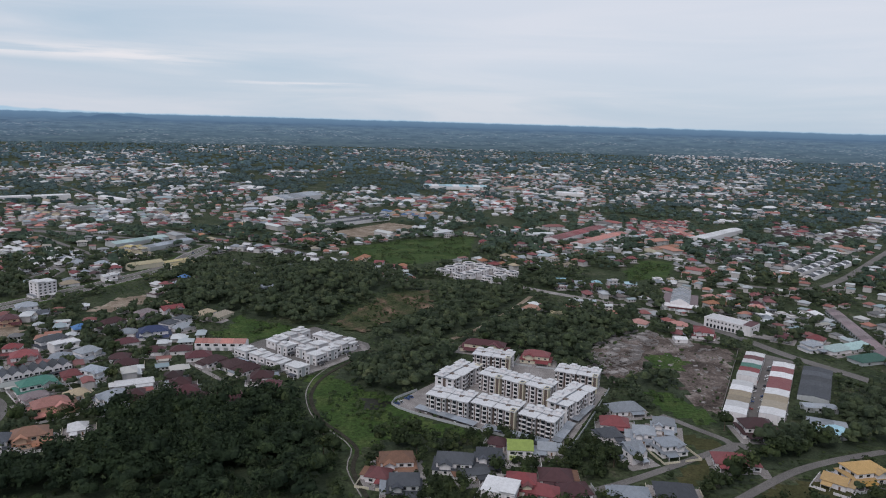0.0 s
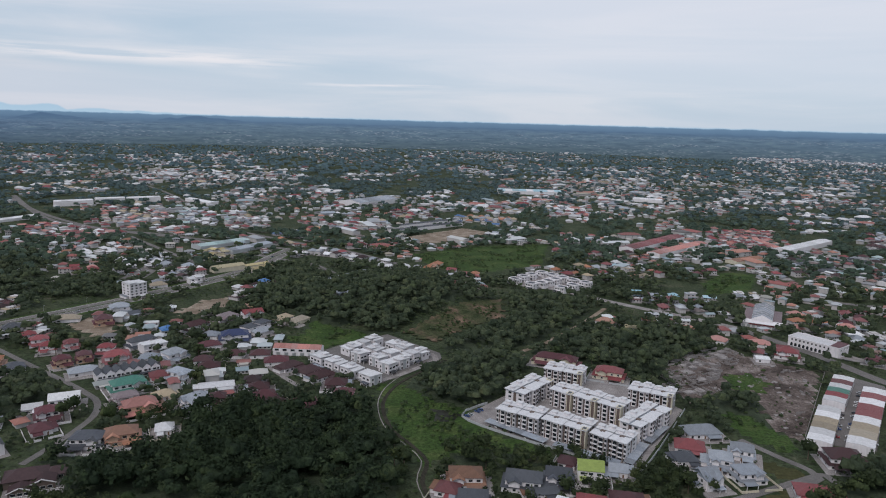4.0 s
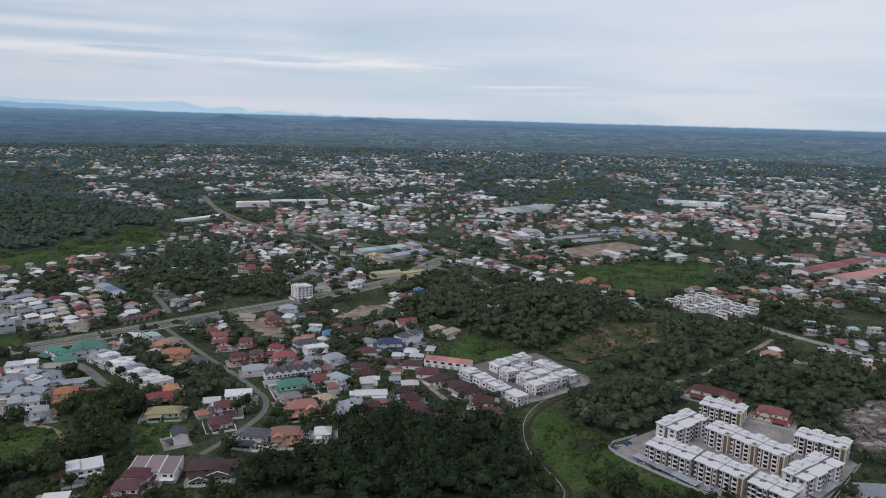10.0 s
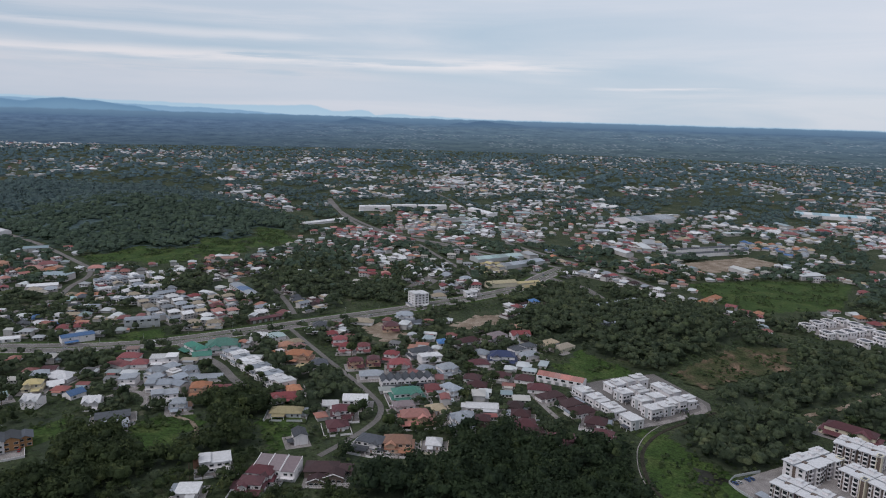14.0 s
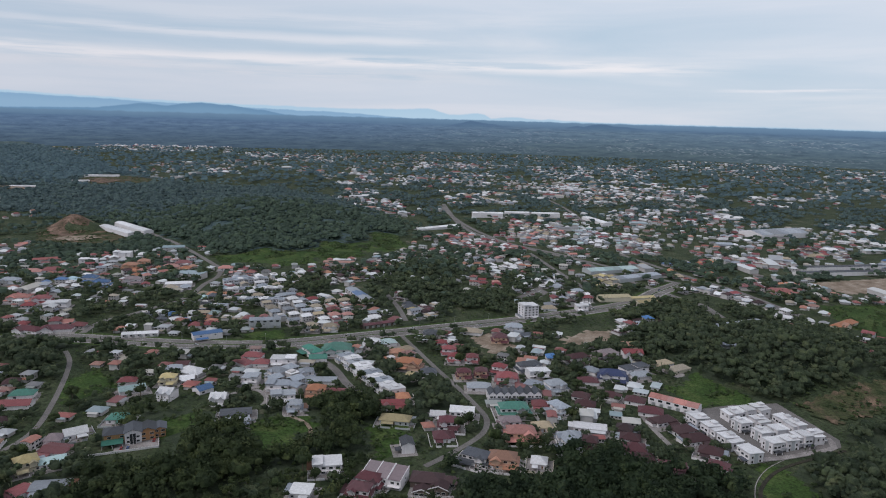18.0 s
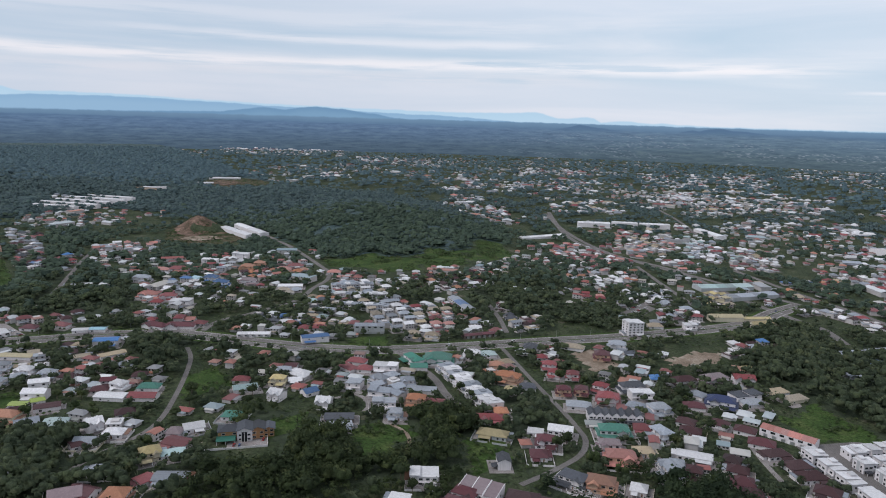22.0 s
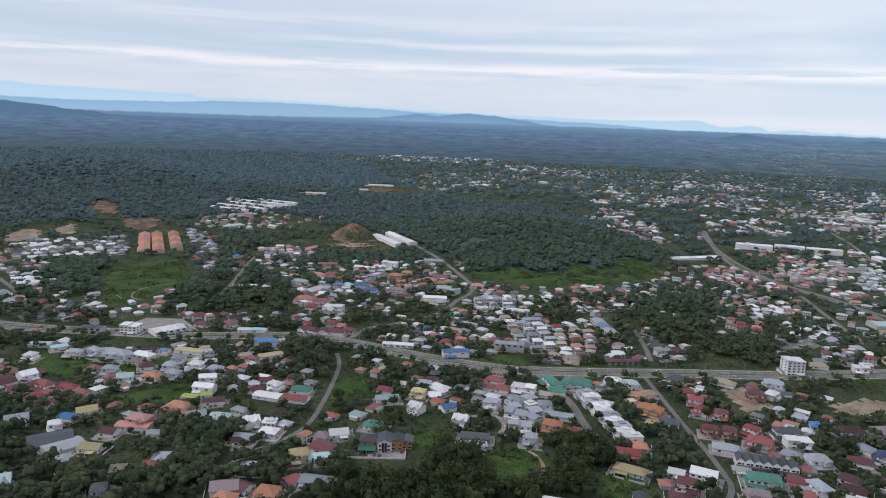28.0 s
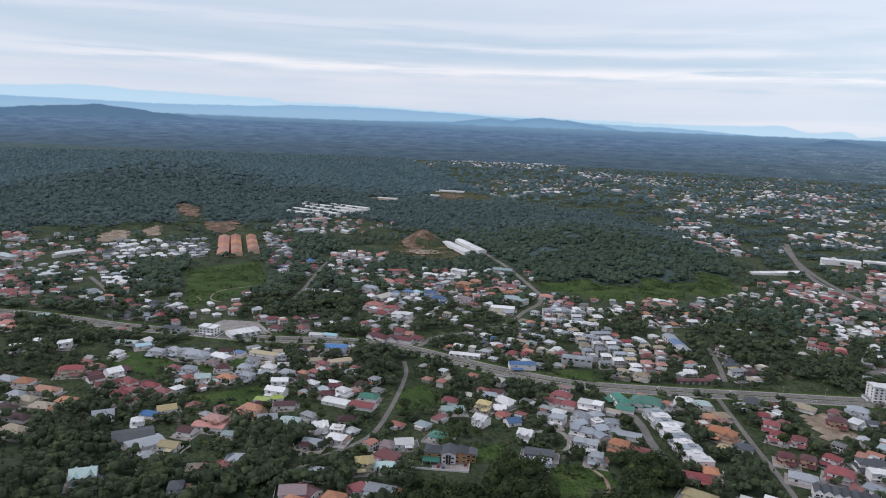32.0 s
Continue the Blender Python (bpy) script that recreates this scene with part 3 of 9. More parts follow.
def patch(name, label, mat, *poly, lift=0.07, cell=5.0, category="field", keep=True, rag=1.0, clear=False, swell=0.0):
    """A draped piece of ground with a ragged edge; keep: trees stay off it."""
    xs, ys = [p[0] for p in poly], [p[1] for p in poly]
    nx, ny = int((max(xs) - min(xs)) / cell) + 2, int((max(ys) - min(ys)) / cell) + 2
    idx, v, f = {}, [], []

    def vert(i, j):
        if (i, j) not in idx:
            x, y = min(xs) + i * cell, min(ys) + j * cell
            x += rag * cell * 0.5 * noise.noise((x * 0.13, y * 0.13, 3.1))
            y += rag * cell * 0.5 * noise.noise((x * 0.13, y * 0.13, 7.7))
            idx[(i, j)] = len(v)
            up = lift + swell * noise.noise((x * 0.045, y * 0.045, 2.6))
            if swell and not all(inside(x + a, y + b, poly) and free(x + a, y + b, 1.0) for a in (-20, 0, 20) for b in (-20, 0, 20)):
                up = 0.4
            v.append((x, y, land(x, y) + up))
        return idx[(i, j)]

    for i in range(nx):
        for j in range(ny):
            x, y = min(xs) + (i + 0.5) * cell, min(ys) + (j + 0.5) * cell
            w = rag * cell * 0.9
            if clear and not free(x, y, 1.0):
                continue
            if inside(x + w * noise.noise((x * 0.1, y * 0.1, 1)), y + w * noise.noise((x * 0.1, y * 0.1, 5)), poly):
                f.append((vert(i, j), vert(i + 1, j), vert(i + 1, j + 1), vert(i, j + 1)))
                if keep:
                    take(x, y, cell * 0.6)
                    r = math.hypot(x, y)
                    if r > 850 or r > 300 and name in ("bare_plot", "clearing"):
                        CLEAR.extend((x * (1 - q / r), y * (1 - q / r), 8 if r > 850 else 5) for q in ((14, 28) if r > 850 else (8, 16)))
    me = bpy.data.meshes.new(name)
    me.from_pydata(v, [], f)
    me.materials.append(mat)
    tagged(new(name, me), label, category, kind="structure")
    OPEN_LAND.append((name, poly))


def apron(name, label, mat, *poly, lift=0.1, category="pavement"):
    """A flat paved area with straight edges and a thickness."""
    n = len(poly)
    z = max(land(x, y) for x, y in poly)
    v = [(x, y, z + lift) for x, y in poly] + [(x, y, z - 1.5) for x, y in poly]
    area = sum(poly[i][0] * poly[(i + 1) % n][1] - poly[(i + 1) % n][0] * poly[i][1] for i in range(n))
    top = tuple(range(n)) if area > 0 else tuple(reversed(range(n)))
    f = [top] + [(i, (i + 1) % n, n + (i + 1) % n, n + i) for i in range(n)]
    tagged(new(name, Geo().add(v, f).mesh(name, mat)), label, category, kind="structure")
    xs, ys = [p[0] for p in poly], [p[1] for p in poly]
    for i in range(int((max(xs) - min(xs)) / 4) + 1):
        for j in range(int((max(ys) - min(ys)) / 4) + 1):
            x, y = min(xs) + 4 * i, min(ys) + 4 * j
            if inside(x, y, poly):
                take(x, y, 2.6)


# ---------------------------------------------------------------- buildings

ESTATES = Geo()
ROOF_KEYS = "".join(ROOF)


def estate(a, b, c, d, nu, nv, roofs, st=1):
    """Rows of small houses with paved yards on a four-cornered plot, joined with the other estates."""
    g = random.Random(int(abs(a[0] * 7 + a[1] * 13)))
    a, b, c, d = (Vector((*p, 0)) for p in (a, b, c, d))
    main = (b - a).normalized()
    for i in range(nu):
        for j in range(nv):
            far = a.length > 1700
            wob = 0.75 if far else 0.34 if a.length > 1200 else 0.12
            u, w = (i + 0.5 + g.uniform(-wob, wob)) / nu, (j + 0.5 + g.uniform(-wob, wob)) / nv
            p = (a * (1 - u) + b * u) * (1 - w) + (d * (1 - u) + c * u) * w
            if not free(p.x, p.y, 5.2) or (far and noise.noise((p.x * 0.011, p.y * 0.011, 17.0)) < 0.02) or g.random() < (0.28 if far else 0.24 if a.length > 1200 else 0.08):
                continue
            l, dep, h = g.uniform(9.5, 14.5), g.uniform(8.5, 11.0), 3.0 * (2 if st == 2 or g.random() < 0.22 else 1)
            if far:
                grow = g.choice((0.8, 0.9, 1.0, 1.1, 1.4, 2.4))
                l, dep, h = l * grow, dep * min(grow, 1.5), min(h, 4.5)
            take(p.x, p.y, 6.0)
            if p.length > 1300:
                CLEAR.extend((p.x * (1 - q / p.length), p.y * (1 - q / p.length), 7) for q in (12, 24))
            e = main.copy()
            e.rotate(Matrix.Rotation(g.choice((0, 0, 1.5708)) + (g.uniform(-0.5, 0.5) if far else g.uniform(-0.08, 0.08)), 3, "Z"))
            # far off, extra white and grey roofs stand in for the haze
            k, slot = Geo(), 3 + ROOF_KEYS.index(g.choice(roofs + ("WYFF" if far else "")))
            k.box(-l / 2, l / 2, -dep / 2, dep / 2, -2, h, 0)
            if p.length < 1500 and g.random() < 0.75:
                k.box(-l / 2 - 1.6, l / 2 + 1.6, -dep / 2 - 5, dep / 2 + 1, -2, g.uniform(0.06, 0.24), 2)
            style = g.random()
            if style < 0.5:
                k.hip(0, 0, l, dep, h, 0.27 * dep + 0.3, over=1.1, slot=slot)
            elif style < 0.78:
                k.gable(0, 0, l, dep, h, 0.22 * dep, over=0.9, slot=slot)
            else:
                k.box(-l / 2 - 0.4, l / 2 + 0.4, -dep / 2 - 0.4, dep / 2 + 0.4, h, h + 0.3, slot)
                k.box(-l * 0.2, l * 0.35, -dep * 0.3, dep * 0.3, h + 0.3, h + 1.5, 0)
            if g.random() < 0.7:
                k.slope(-l * 0.4, l * 0.25, -dep / 2 - 4, -dep / 2, 2.5, 3.0, slot=slot if g.random() < 0.6 else 3 + ROOF_KEYS.index("Y"))
            for s in range(0 if p.length > 1250 else 1 if h < 5 else 2):
                for q in (-0.3, 0.05, 0.34):
                    k.box(q * l - 0.8, q * l + 0.8, -dep / 2 - 0.06, -dep / 2 + 0.02, s * 3 + 1, s * 3 + 2.3, 1)
            z = land(p.x, p.y)
            ESTATES.add([(p.x + e.x * x - e.y * y, p.y + e.y * x + e.x * y, z + q) for x, y, q in k.v], k.f)
            ESTATES.m[-len(k.f):] = k.m


def window_mesh(name, w, h, frame_mat):
    """One connected pane set back in its frame, facing -y, sill at z 0."""
    t = 0.13

    def ring(m, y):
        return [(-w / 2 - m, y, -m), (w / 2 + m, y, -m), (w / 2 + m, y, h + m), (-w / 2 - m, y, h + m)]

    g = Geo().add(ring(t, 0.05) + ring(t, -0.12) + ring(0, -0.12) + ring(0, -0.03), [
        (4 * r + k, 4 * r + (k + 1) % 4, 4 * r + 4 + (k + 1) % 4, 4 * r + 4 + k) for r in range(3) for k in range(4)])
    g.f.append((12, 13, 14, 15))
    g.m.append(1)
    return g.mesh(name, frame_mat, M_GLASS)


WIN = [window_mesh("window", 1.5, 1.3, M_FRAME), window_mesh("window", 2.4, 1.4, M_FRAME), window_mesh("window", 1.1, 1.4, M_DARKFRAME), window_mesh("window", 1.9, 1.2, M_DARKFRAME)]
WIN_LONG = window_mesh("window", 3.2, 1.5, M_DARKFRAME)
DOOR = Geo().box(-0.5, 0.5, -0.05, 0.05, 0, 2.1).box(-0.6, 0.6, -0.03, 0.05, 2.1, 2.2).mesh("door", M_DOOR)
SHUTTER = Geo().box(-1.6, 1.6, -0.06, 0.05, 0, 2.6).mesh("shutter", M_METAL)
POST = Geo().box(-0.14, 0.14, -0.14, 0.14, -0.5, 2.7).mesh("post", WALL["w"])
TANK = Geo().tube(0, 0, 0, 1.3, 0.6, 0.6, 8).tube(0, 0, 1.3, 1.6, 0.6, 0.15, 8).mesh("water_tank", M_METAL)
rng = random.Random(7)


def place_windows(home, l, w, storeys, detail, y_off=0.0, base=0.0, step=3.1):
    """Windows on all four sides; x runs along the long side."""
    kind = rng.choice(WIN)
    for s in range(storeys):
        z = base + s * step + 1.0
        n = max(2, round(l / 5.0)) if detail > 1 else 2
        for side in (-1,):
            for k in range(n):
                x = (k + 0.5) / n * l - l / 2 + rng.uniform(-0.25, 0.25)
                if base < 1 and s == 0 and side < 0 and k == n // 2:
                    if detail > 1:
                        part("door", DOOR, home, pose(x, -w / 2 + y_off, base))
                    continue
                part("window", kind, home, pose(x, side * w / 2 + y_off, z, 0, 0, 0 if side < 0 else 180))
        if detail > 1:
            m = max(1, round(w / 7.5))
            for side in (-1, 1):
                for k in range(m):
                    y = (k + 0.5) / m * w - w / 2 + y_off
                    part("window", kind, home, pose(side * l / 2, y, z, 0, 0, 90 * side))


def house(x, y, rot, l, w, st=1, kind="hip", roof="R", wall="w", detail=2, word=""):
    """A detached house: walls, roof, windows, door, porch; x along its ridge."""
    deck = 0.06 + 0.14 * ((x * 12.99 + y * 78.23) % 1.0)
    z = min(land(x, y), land(x + 4, y), land(x, y + 4), land(x - 4, y), land(x, y - 4))
    take_box(x, y, rot, l, w, 1.2)
    home = new("house")
    home.matrix_basis = pose(x, y, z, 0, 0, rot)
    h = st * 3.1 + 0.3
    rw, ww = ROOF_WORD[roof], WALL_WORD[wall]
    shape = dict(hip="hipped", gable="gabled", flat="flat", cross="cross-gabled", mono="low-pitched", wing="hipped")[kind]
    floors = {1: "single-storey", 2: "two-storey", 3: "three-storey", 4: "four-storey", 5: "five-storey"}[st]
    tagged(home, word or f"{floors} {ww} house with {shape} {rw} roof", "house", "houses of the town")
    g = Geo().box(-l / 2, l / 2, -w / 2, w / 2, -2.5, h)
    r, mat = Geo(), ROOF[roof]
    flip = rng.choice((-1, 1))
    tier = st == 2 and kind in ("hip", "wing") and detail > 0
    if tier:
        g = Geo().box(-l / 2, l / 2, -w / 2, w / 2, -2.5, 3.1).box(-l * 0.42, l * 0.42, -w * 0.38, w * 0.44, 3.1, h)
        r.hip(0, 0, l, w, 3.05, 1.5, over=0.6, ridge=l * 0.42)
        l2, w2 = l * 0.84, w * 0.82
        r.hip(0, w * 0.03, l2, w2, h + 0.05, 0.27 * w2 + 0.4)
        a = flip * l * 0.2
        r.gable(a, -w * 0.32, w * 0.5, l * 0.3, h - 0.4, 0.24 * l * 0.3 + 0.3, along="y")
        g.box(a - l * 0.13, a + l * 0.13, -w * 0.5, -w * 0.2, 3.0, h - 0.4)
        g.add([(a - l * 0.14, -w * 0.5 + 0.05, h - 0.4), (a + l * 0.14, -w * 0.5 + 0.05, h - 0.4), (a, -w * 0.5 + 0.05, h - 0.2 + 0.07 * l)], [(0, 1, 2)])
    elif kind == "hip":
        r.hip(0, 0, l, w, h + 0.05, 0.27 * w + 0.4)
    elif kind == "wing":
        r.hip(0, 0, l, w, h + 0.05, 0.25 * w + 0.4)
        a = flip * l * 0.24
        g.box(a - l * 0.2, a + l * 0.2, -w / 2 - 3.2, -w / 2, -2.5, h - 0.3)
        ww2 = l * 0.4
        q = Geo().gable(a, -w / 2 - 0.6, 6.2, ww2, h - 0.25, 0.26 * ww2 + 0.3, along="y")
        r.add(q.v, q.f)
        g.add([(a - ww2 / 2, -w / 2 - 3.15, h - 0.3), (a + ww2 / 2, -w / 2 - 3.15, h - 0.3), (a, -w / 2 - 3.15, h + 0.26 * ww2 - 0.1)], [(0, 1, 2)])
    elif kind in ("gable", "mono"):
        hh = (0.24 if kind == "gable" else 0.10) * w
        r.gable(0, 0, l, w, h + 0.05, hh)
        if kind == "gable":
            for s in (-1, 1):
                g.add([(s * (l / 2 - 0.01), -w / 2, h), (s * (l / 2 - 0.01), w / 2, h), (s * (l / 2 - 0.01), 0, h + hh - 0.15)], [(0, 1, 2)])
    elif kind == "cross":
        r.gable(0, 0, l, w, h + 0.05, 0.26 * w)
        for a in (-l * 0.28, l * 0.28):
            r.gable(a, -w * 0.2, w * 0.9, l * 0.36, h + 0.06, 0.2 * w, along="y")
            g.box(a - l * 0.16, a + l * 0.16, -w / 2 - 1.2, -w / 2, -2.5, h)
            g.add([(a - l * 0.17, -w / 2 - 1.15, h), (a + l * 0.17, -w / 2 - 1.15, h), (a, -w / 2 - 1.15, h + 0.18 * w)], [(0, 1, 2)])
    else:
        t = l * rng.uniform(0.3, 0.5)
        r.box(-l / 2 - 0.5, l / 2 + 0.5, -w / 2 - 0.5, w / 2 + 0.5, h, h + 0.28)
        if st > 1:
            a = flip * (l / 2 - t / 2)
            r.box(a - t / 2 - 0.6, a + t / 2 + 0.6, -w / 2 - 1.0, w / 2 - 1.5, h + 1.35, h + 1.6)
            g.box(a - t / 2, a + t / 2, -w / 2 + 0.2, w / 2 - 2.0, h + 0.28, h + 1.35)
            g.box(-l / 2 - 0.15, l / 2 + 0.15, -w / 2 - 1.1, -w / 2, 2.9, 3.15)
    part("wall", g.mesh("wall", WALL[wall]), home)
    part("roof", r.mesh("roof", mat), home)
    if detail == 0:
        return home
    if detail == 1 and rng.random() < 0.6:
        part("paved_yard", Geo().box(-l / 2 - 3, l / 2 + 4, -w / 2 - 6.5, w / 2 + 2.0, -0.6, deck).mesh("paved_yard", M_CONCRETE), home)
    place_windows(home, l, w, 1 if tier else st, detail)
    if tier:
        place_windows(home, l * 0.84, w * 0.82, 1, min(detail, 2), w * 0.03, 3.1)
    if detail > 1 or st > 1:
        a = -flip * l * 0.22
        pl = l * rng.uniform(0.38, 0.5)
        q = Geo().slope(a - pl / 2, a + pl / 2, -w / 2 - 4.6, -w / 2 + 0.02, 2.45, 3.0)
        porch = part("porch_roof", q.mesh("porch_roof", mat if kind != "flat" else ROOF["W"]), home)
        if detail > 1:
            for s in (-1, 1):
                part("post", POST, porch, pose(a + s * (pl / 2 - 0.3), -w / 2 - 4.2, -0.2))
            if rng.random() < 0.55:
                b = flip * (l / 2 + 1.7)
                q = Geo().box(b - 1.75, b + 1.75, -w * 0.3, w / 2 - 0.6, -2.5, 2.7)
                annex = part("annex", q.mesh("annex", WALL[wall]), home)
                q = Geo().slope(b - 2.3, b + 2.3, -w * 0.3 - 0.6, w / 2, 2.72, 3.1)
                part("annex_roof", q.mesh("annex_roof", ROOF[rng.choice("YYZ" + roof)]), annex)
            if rng.random() < 0.35:
                part("water_tank", TANK, home, pose(-flip * (l / 2 + 1.2), w / 2 - 1.0, -0.3), "galvanised water tank")
            if rng.random() < 0.85:
                yard = Geo().box(-l / 2 - 3.5, l / 2 + 4.5, -w / 2 - 7.0, w / 2 + 2.0, -0.6, deck)
                part("paved_yard", yard.mesh("paved_yard", M_CONCRETE), home)
            if rng.random() < 0.6:
                x0, x1, y0, y1 = -l / 2 - 3.6, l / 2 + 4.6, -w / 2 - 7.1, w / 2 + 2.1
                fence = Geo().box(x0, -1.6, y0, y0 + 0.18, -1, 1.5).box(2.0, x1, y0, y0 + 0.18, -1, 1.5).box(x0, x0 + 0.18, y0 + 0.18, y1, -1, 1.4).box(x1 - 0.18, x1, y0 + 0.18, y1, -1, 1.4)
                part("garden_wall", fence.mesh("garden_wall", WALL[rng.choice("wwcg")]), home)
    return home


def hall(x, y, rot, l, w, h=5.0, roof="W", wall="w", label="long metal-roofed shed beside the road", bays=6, rise=0.09, level=False):
    """A long shed or shop hall with a low-pitched sheet roof in bays."""
    c, s = math.cos(radians(rot)) * l * 0.46, math.sin(radians(rot)) * l * 0.46
    z = max(land(x, y), land(x + c, y + s), land(x - c, y - s)) if level else land(x, y)
    take_box(x, y, rot, l, w, 1.5)
    ob = tagged(new("hall"), label, "hall", "sheds and halls")
    ob.matrix_basis = pose(x, y, z, 0, 0, rot)
    shell = Geo().box(-l / 2, l / 2, -w / 2, w / 2, min(z, land(x + c, y + s), land(x - c, y - s)) - z - 2.5, h)
    for e in (-1, 1):
        shell.add([(e * (l / 2 - 0.02), -w / 2, h), (e * (l / 2 - 0.02), w / 2, h), (e * (l / 2 - 0.02), 0, h + rise * w - 0.1)], [(0, 1, 2)])
    part("wall", shell.mesh("wall", WALL[wall]), ob)
    n = max(1, bays)
    for k in range(n):
        a = -l / 2 + (k + 0.5) * l / n
        q = Geo().gable(a, 0, l / n - 0.06, w, h + 0.05 + 0.04 * (k % 2), rise * w, over=0.03 if n > 1 else 0.4)
        part("roof", q.mesh("roof", ROOF[roof[k % len(roof)]]), ob)
    m = max(2, round(l / 7)) if math.hypot(x, y) < 900 else 0
    for k in range(m):
        a = -l / 2 + (k + 0.5) * l / m
        for s in (-1, 1):
            part("window", WIN_LONG, ob, pose(a, s * w / 2, h - 2.2, 0, 0, 0 if s < 0 else 180))
            if l < 90:
                part("shutter", SHUTTER, ob, pose(a + 1.4, s * w / 2, 0, 0, 0, 0 if s < 0 else 180))
    return ob


def terrace(x0, y0, x1, y1, n, w=11.0, st=2, roof="Y", wall="w", side=1, style="flat", detail=2):
    """A row of joined houses from one end to the other, each unit a thing."""
    d = Vector((x1 - x0, y1 - y0))
    u, rot = d.length / n, math.degrees(math.atan2(d.y, d.x))
    if side < 0:
        rot += 180
    for k in range(n):
        c = Vector((x0, y0)) + d * ((k + 0.5) / n) + Vector((-d.y, d.x)).normalized() * (0.9 if k % 2 else -0.9) * (style == "flat")
        take_box(c.x, c.y, rot, u, w, 1.0)
        h = st * 3.1 + 0.3 + (0.35 if k % 2 else 0.0)
        home = tagged(new("terrace_house"), f"{ {1: 'single', 2: 'two', 3: 'three'}[st] }-storey {WALL_WORD[wall]} terrace house with {ROOF_WORD[roof]} {style} roof", "terrace house", "terraced rows")
        home.matrix_basis = pose(c.x, c.y, land(c.x, c.y), 0, 0, rot)
        gap = 0.5 if style == "flat" and k % 2 else 0.0
        g, r = Geo().box(-u / 2 + 0.02 + gap, u / 2 - 0.02, -w / 2, w / 2, -2.5, h), Geo()
        if style == "flat":
            r.slope(-u / 2 - 0.1, u / 2 + 0.1, -w / 2 - 0.9, w / 2 + 0.4, h + 0.55, h + 0.05, 0.2)
            g.box(-u / 2 + 0.4, u / 2 - 0.8, -w / 2 - 2.6, -w / 2, -2.5, 3.1)
            r.box(-u / 2 + 0.1, u / 2 - 0.4, -w / 2 - 3.0, -w / 2, 3.1, 3.35)
            r.box(-u / 2 + 0.5, u / 2 * 0.2, -w * 0.1, w * 0.25, h + 0.4, h + 1.2)
        elif style == "walled":
            r.slope(-u / 2 + 0.3, u / 2 - 0.3, -w / 2 - 0.5, w / 2 + 0.1, h + 0.2, h + 2.3, 0.2)
            for q in (-1, 1):
                e, f = q * u / 2 - 0.02 * q, q * (u / 2 - 0.34)
                g.add([(px, py, pz) for px in (e, f) for py, pz in ((-w / 2 - 0.9, h - 0.2), (w / 2 + 0.2, h - 0.2), (w / 2 + 0.2, h + 2.9), (-w / 2 - 0.9, h + 0.8))], [(0, 1, 2, 3), (7, 6, 5, 4), (0, 3, 7, 4), (1, 5, 6, 2), (3, 2, 6, 7), (0, 4, 5, 1)])
            g.box(-u / 2 + 0.3, u / 2 - 0.3, w / 2 - 0.3, w / 2 - 0.02, h, h + 2.1)
            g.box(-u / 2 + 0.5, u / 2 - 0.5, -w / 2 - 2.4, -w / 2, 2.7, 2.95)
        else:
            r.gable(0, 0, w, u, h + 0.05, 0.42 * u, over=0.12, along="y")
            g.add([(-u / 2, -w / 2 + 0.1, h), (u / 2, -w / 2 + 0.1, h), (0, -w / 2 + 0.1, h + 0.40 * u)], [(0, 1, 2)])
            r.slope(-u / 2, u / 2, -w / 2 - 2.6, -w / 2, 2.9, 3.4)
        part("wall", g.mesh("wall", WALL[wall]), home)
        part("roof", r.mesh("roof", ROOF[rng.choice((roof, roof, "W", "Y")) if style == "flat" else roof]), home)
        if detail:
            front = -w / 2 - (2.6 if style == "flat" else 0)
            for s in range(st):
                yy = front if s == 0 else -w / 2
                part("window", WIN[1], home, pose(-u * 0.14, yy, s * 3.1 + 0.9))
                part("window", WIN[2], home, pose(u * 0.28, yy, s * 3.1 + 0.9))
                part("window", WIN[0], home, pose(0, w / 2, s * 3.1 + 1.0, 0, 0, 180))
                for q in (-1, 1):
                    if (k == 0 and q < 0) or (k == n - 1 and q > 0):
                        part("window", WIN[0], home, pose(q * u / 2, 0, s * 3.1 + 1.0, 0, 0, 90 * q))


AIRCON = Geo().box(-0.4, 0.4, -0.45, -0.05, 0, 0.6).mesh("air_conditioner", M_METAL)


FLAT_BALCONY = Geo().box(-1.5, 1.5, -1.3, 0, -0.18, 0).box(-1.5, 1.5, -1.3, -1.2, 0, 0.85).box(-1.5, -1.4, -1.2, 0, 0, 0.85).box(1.4, 1.5, -1.2, 0, 0, 0.85).mesh("balcony", WALL["w"])
RECESS = Geo().box(-1.25, 1.25, -0.03, 0.05, 0, 2.3).mesh("window", M_GLASS)


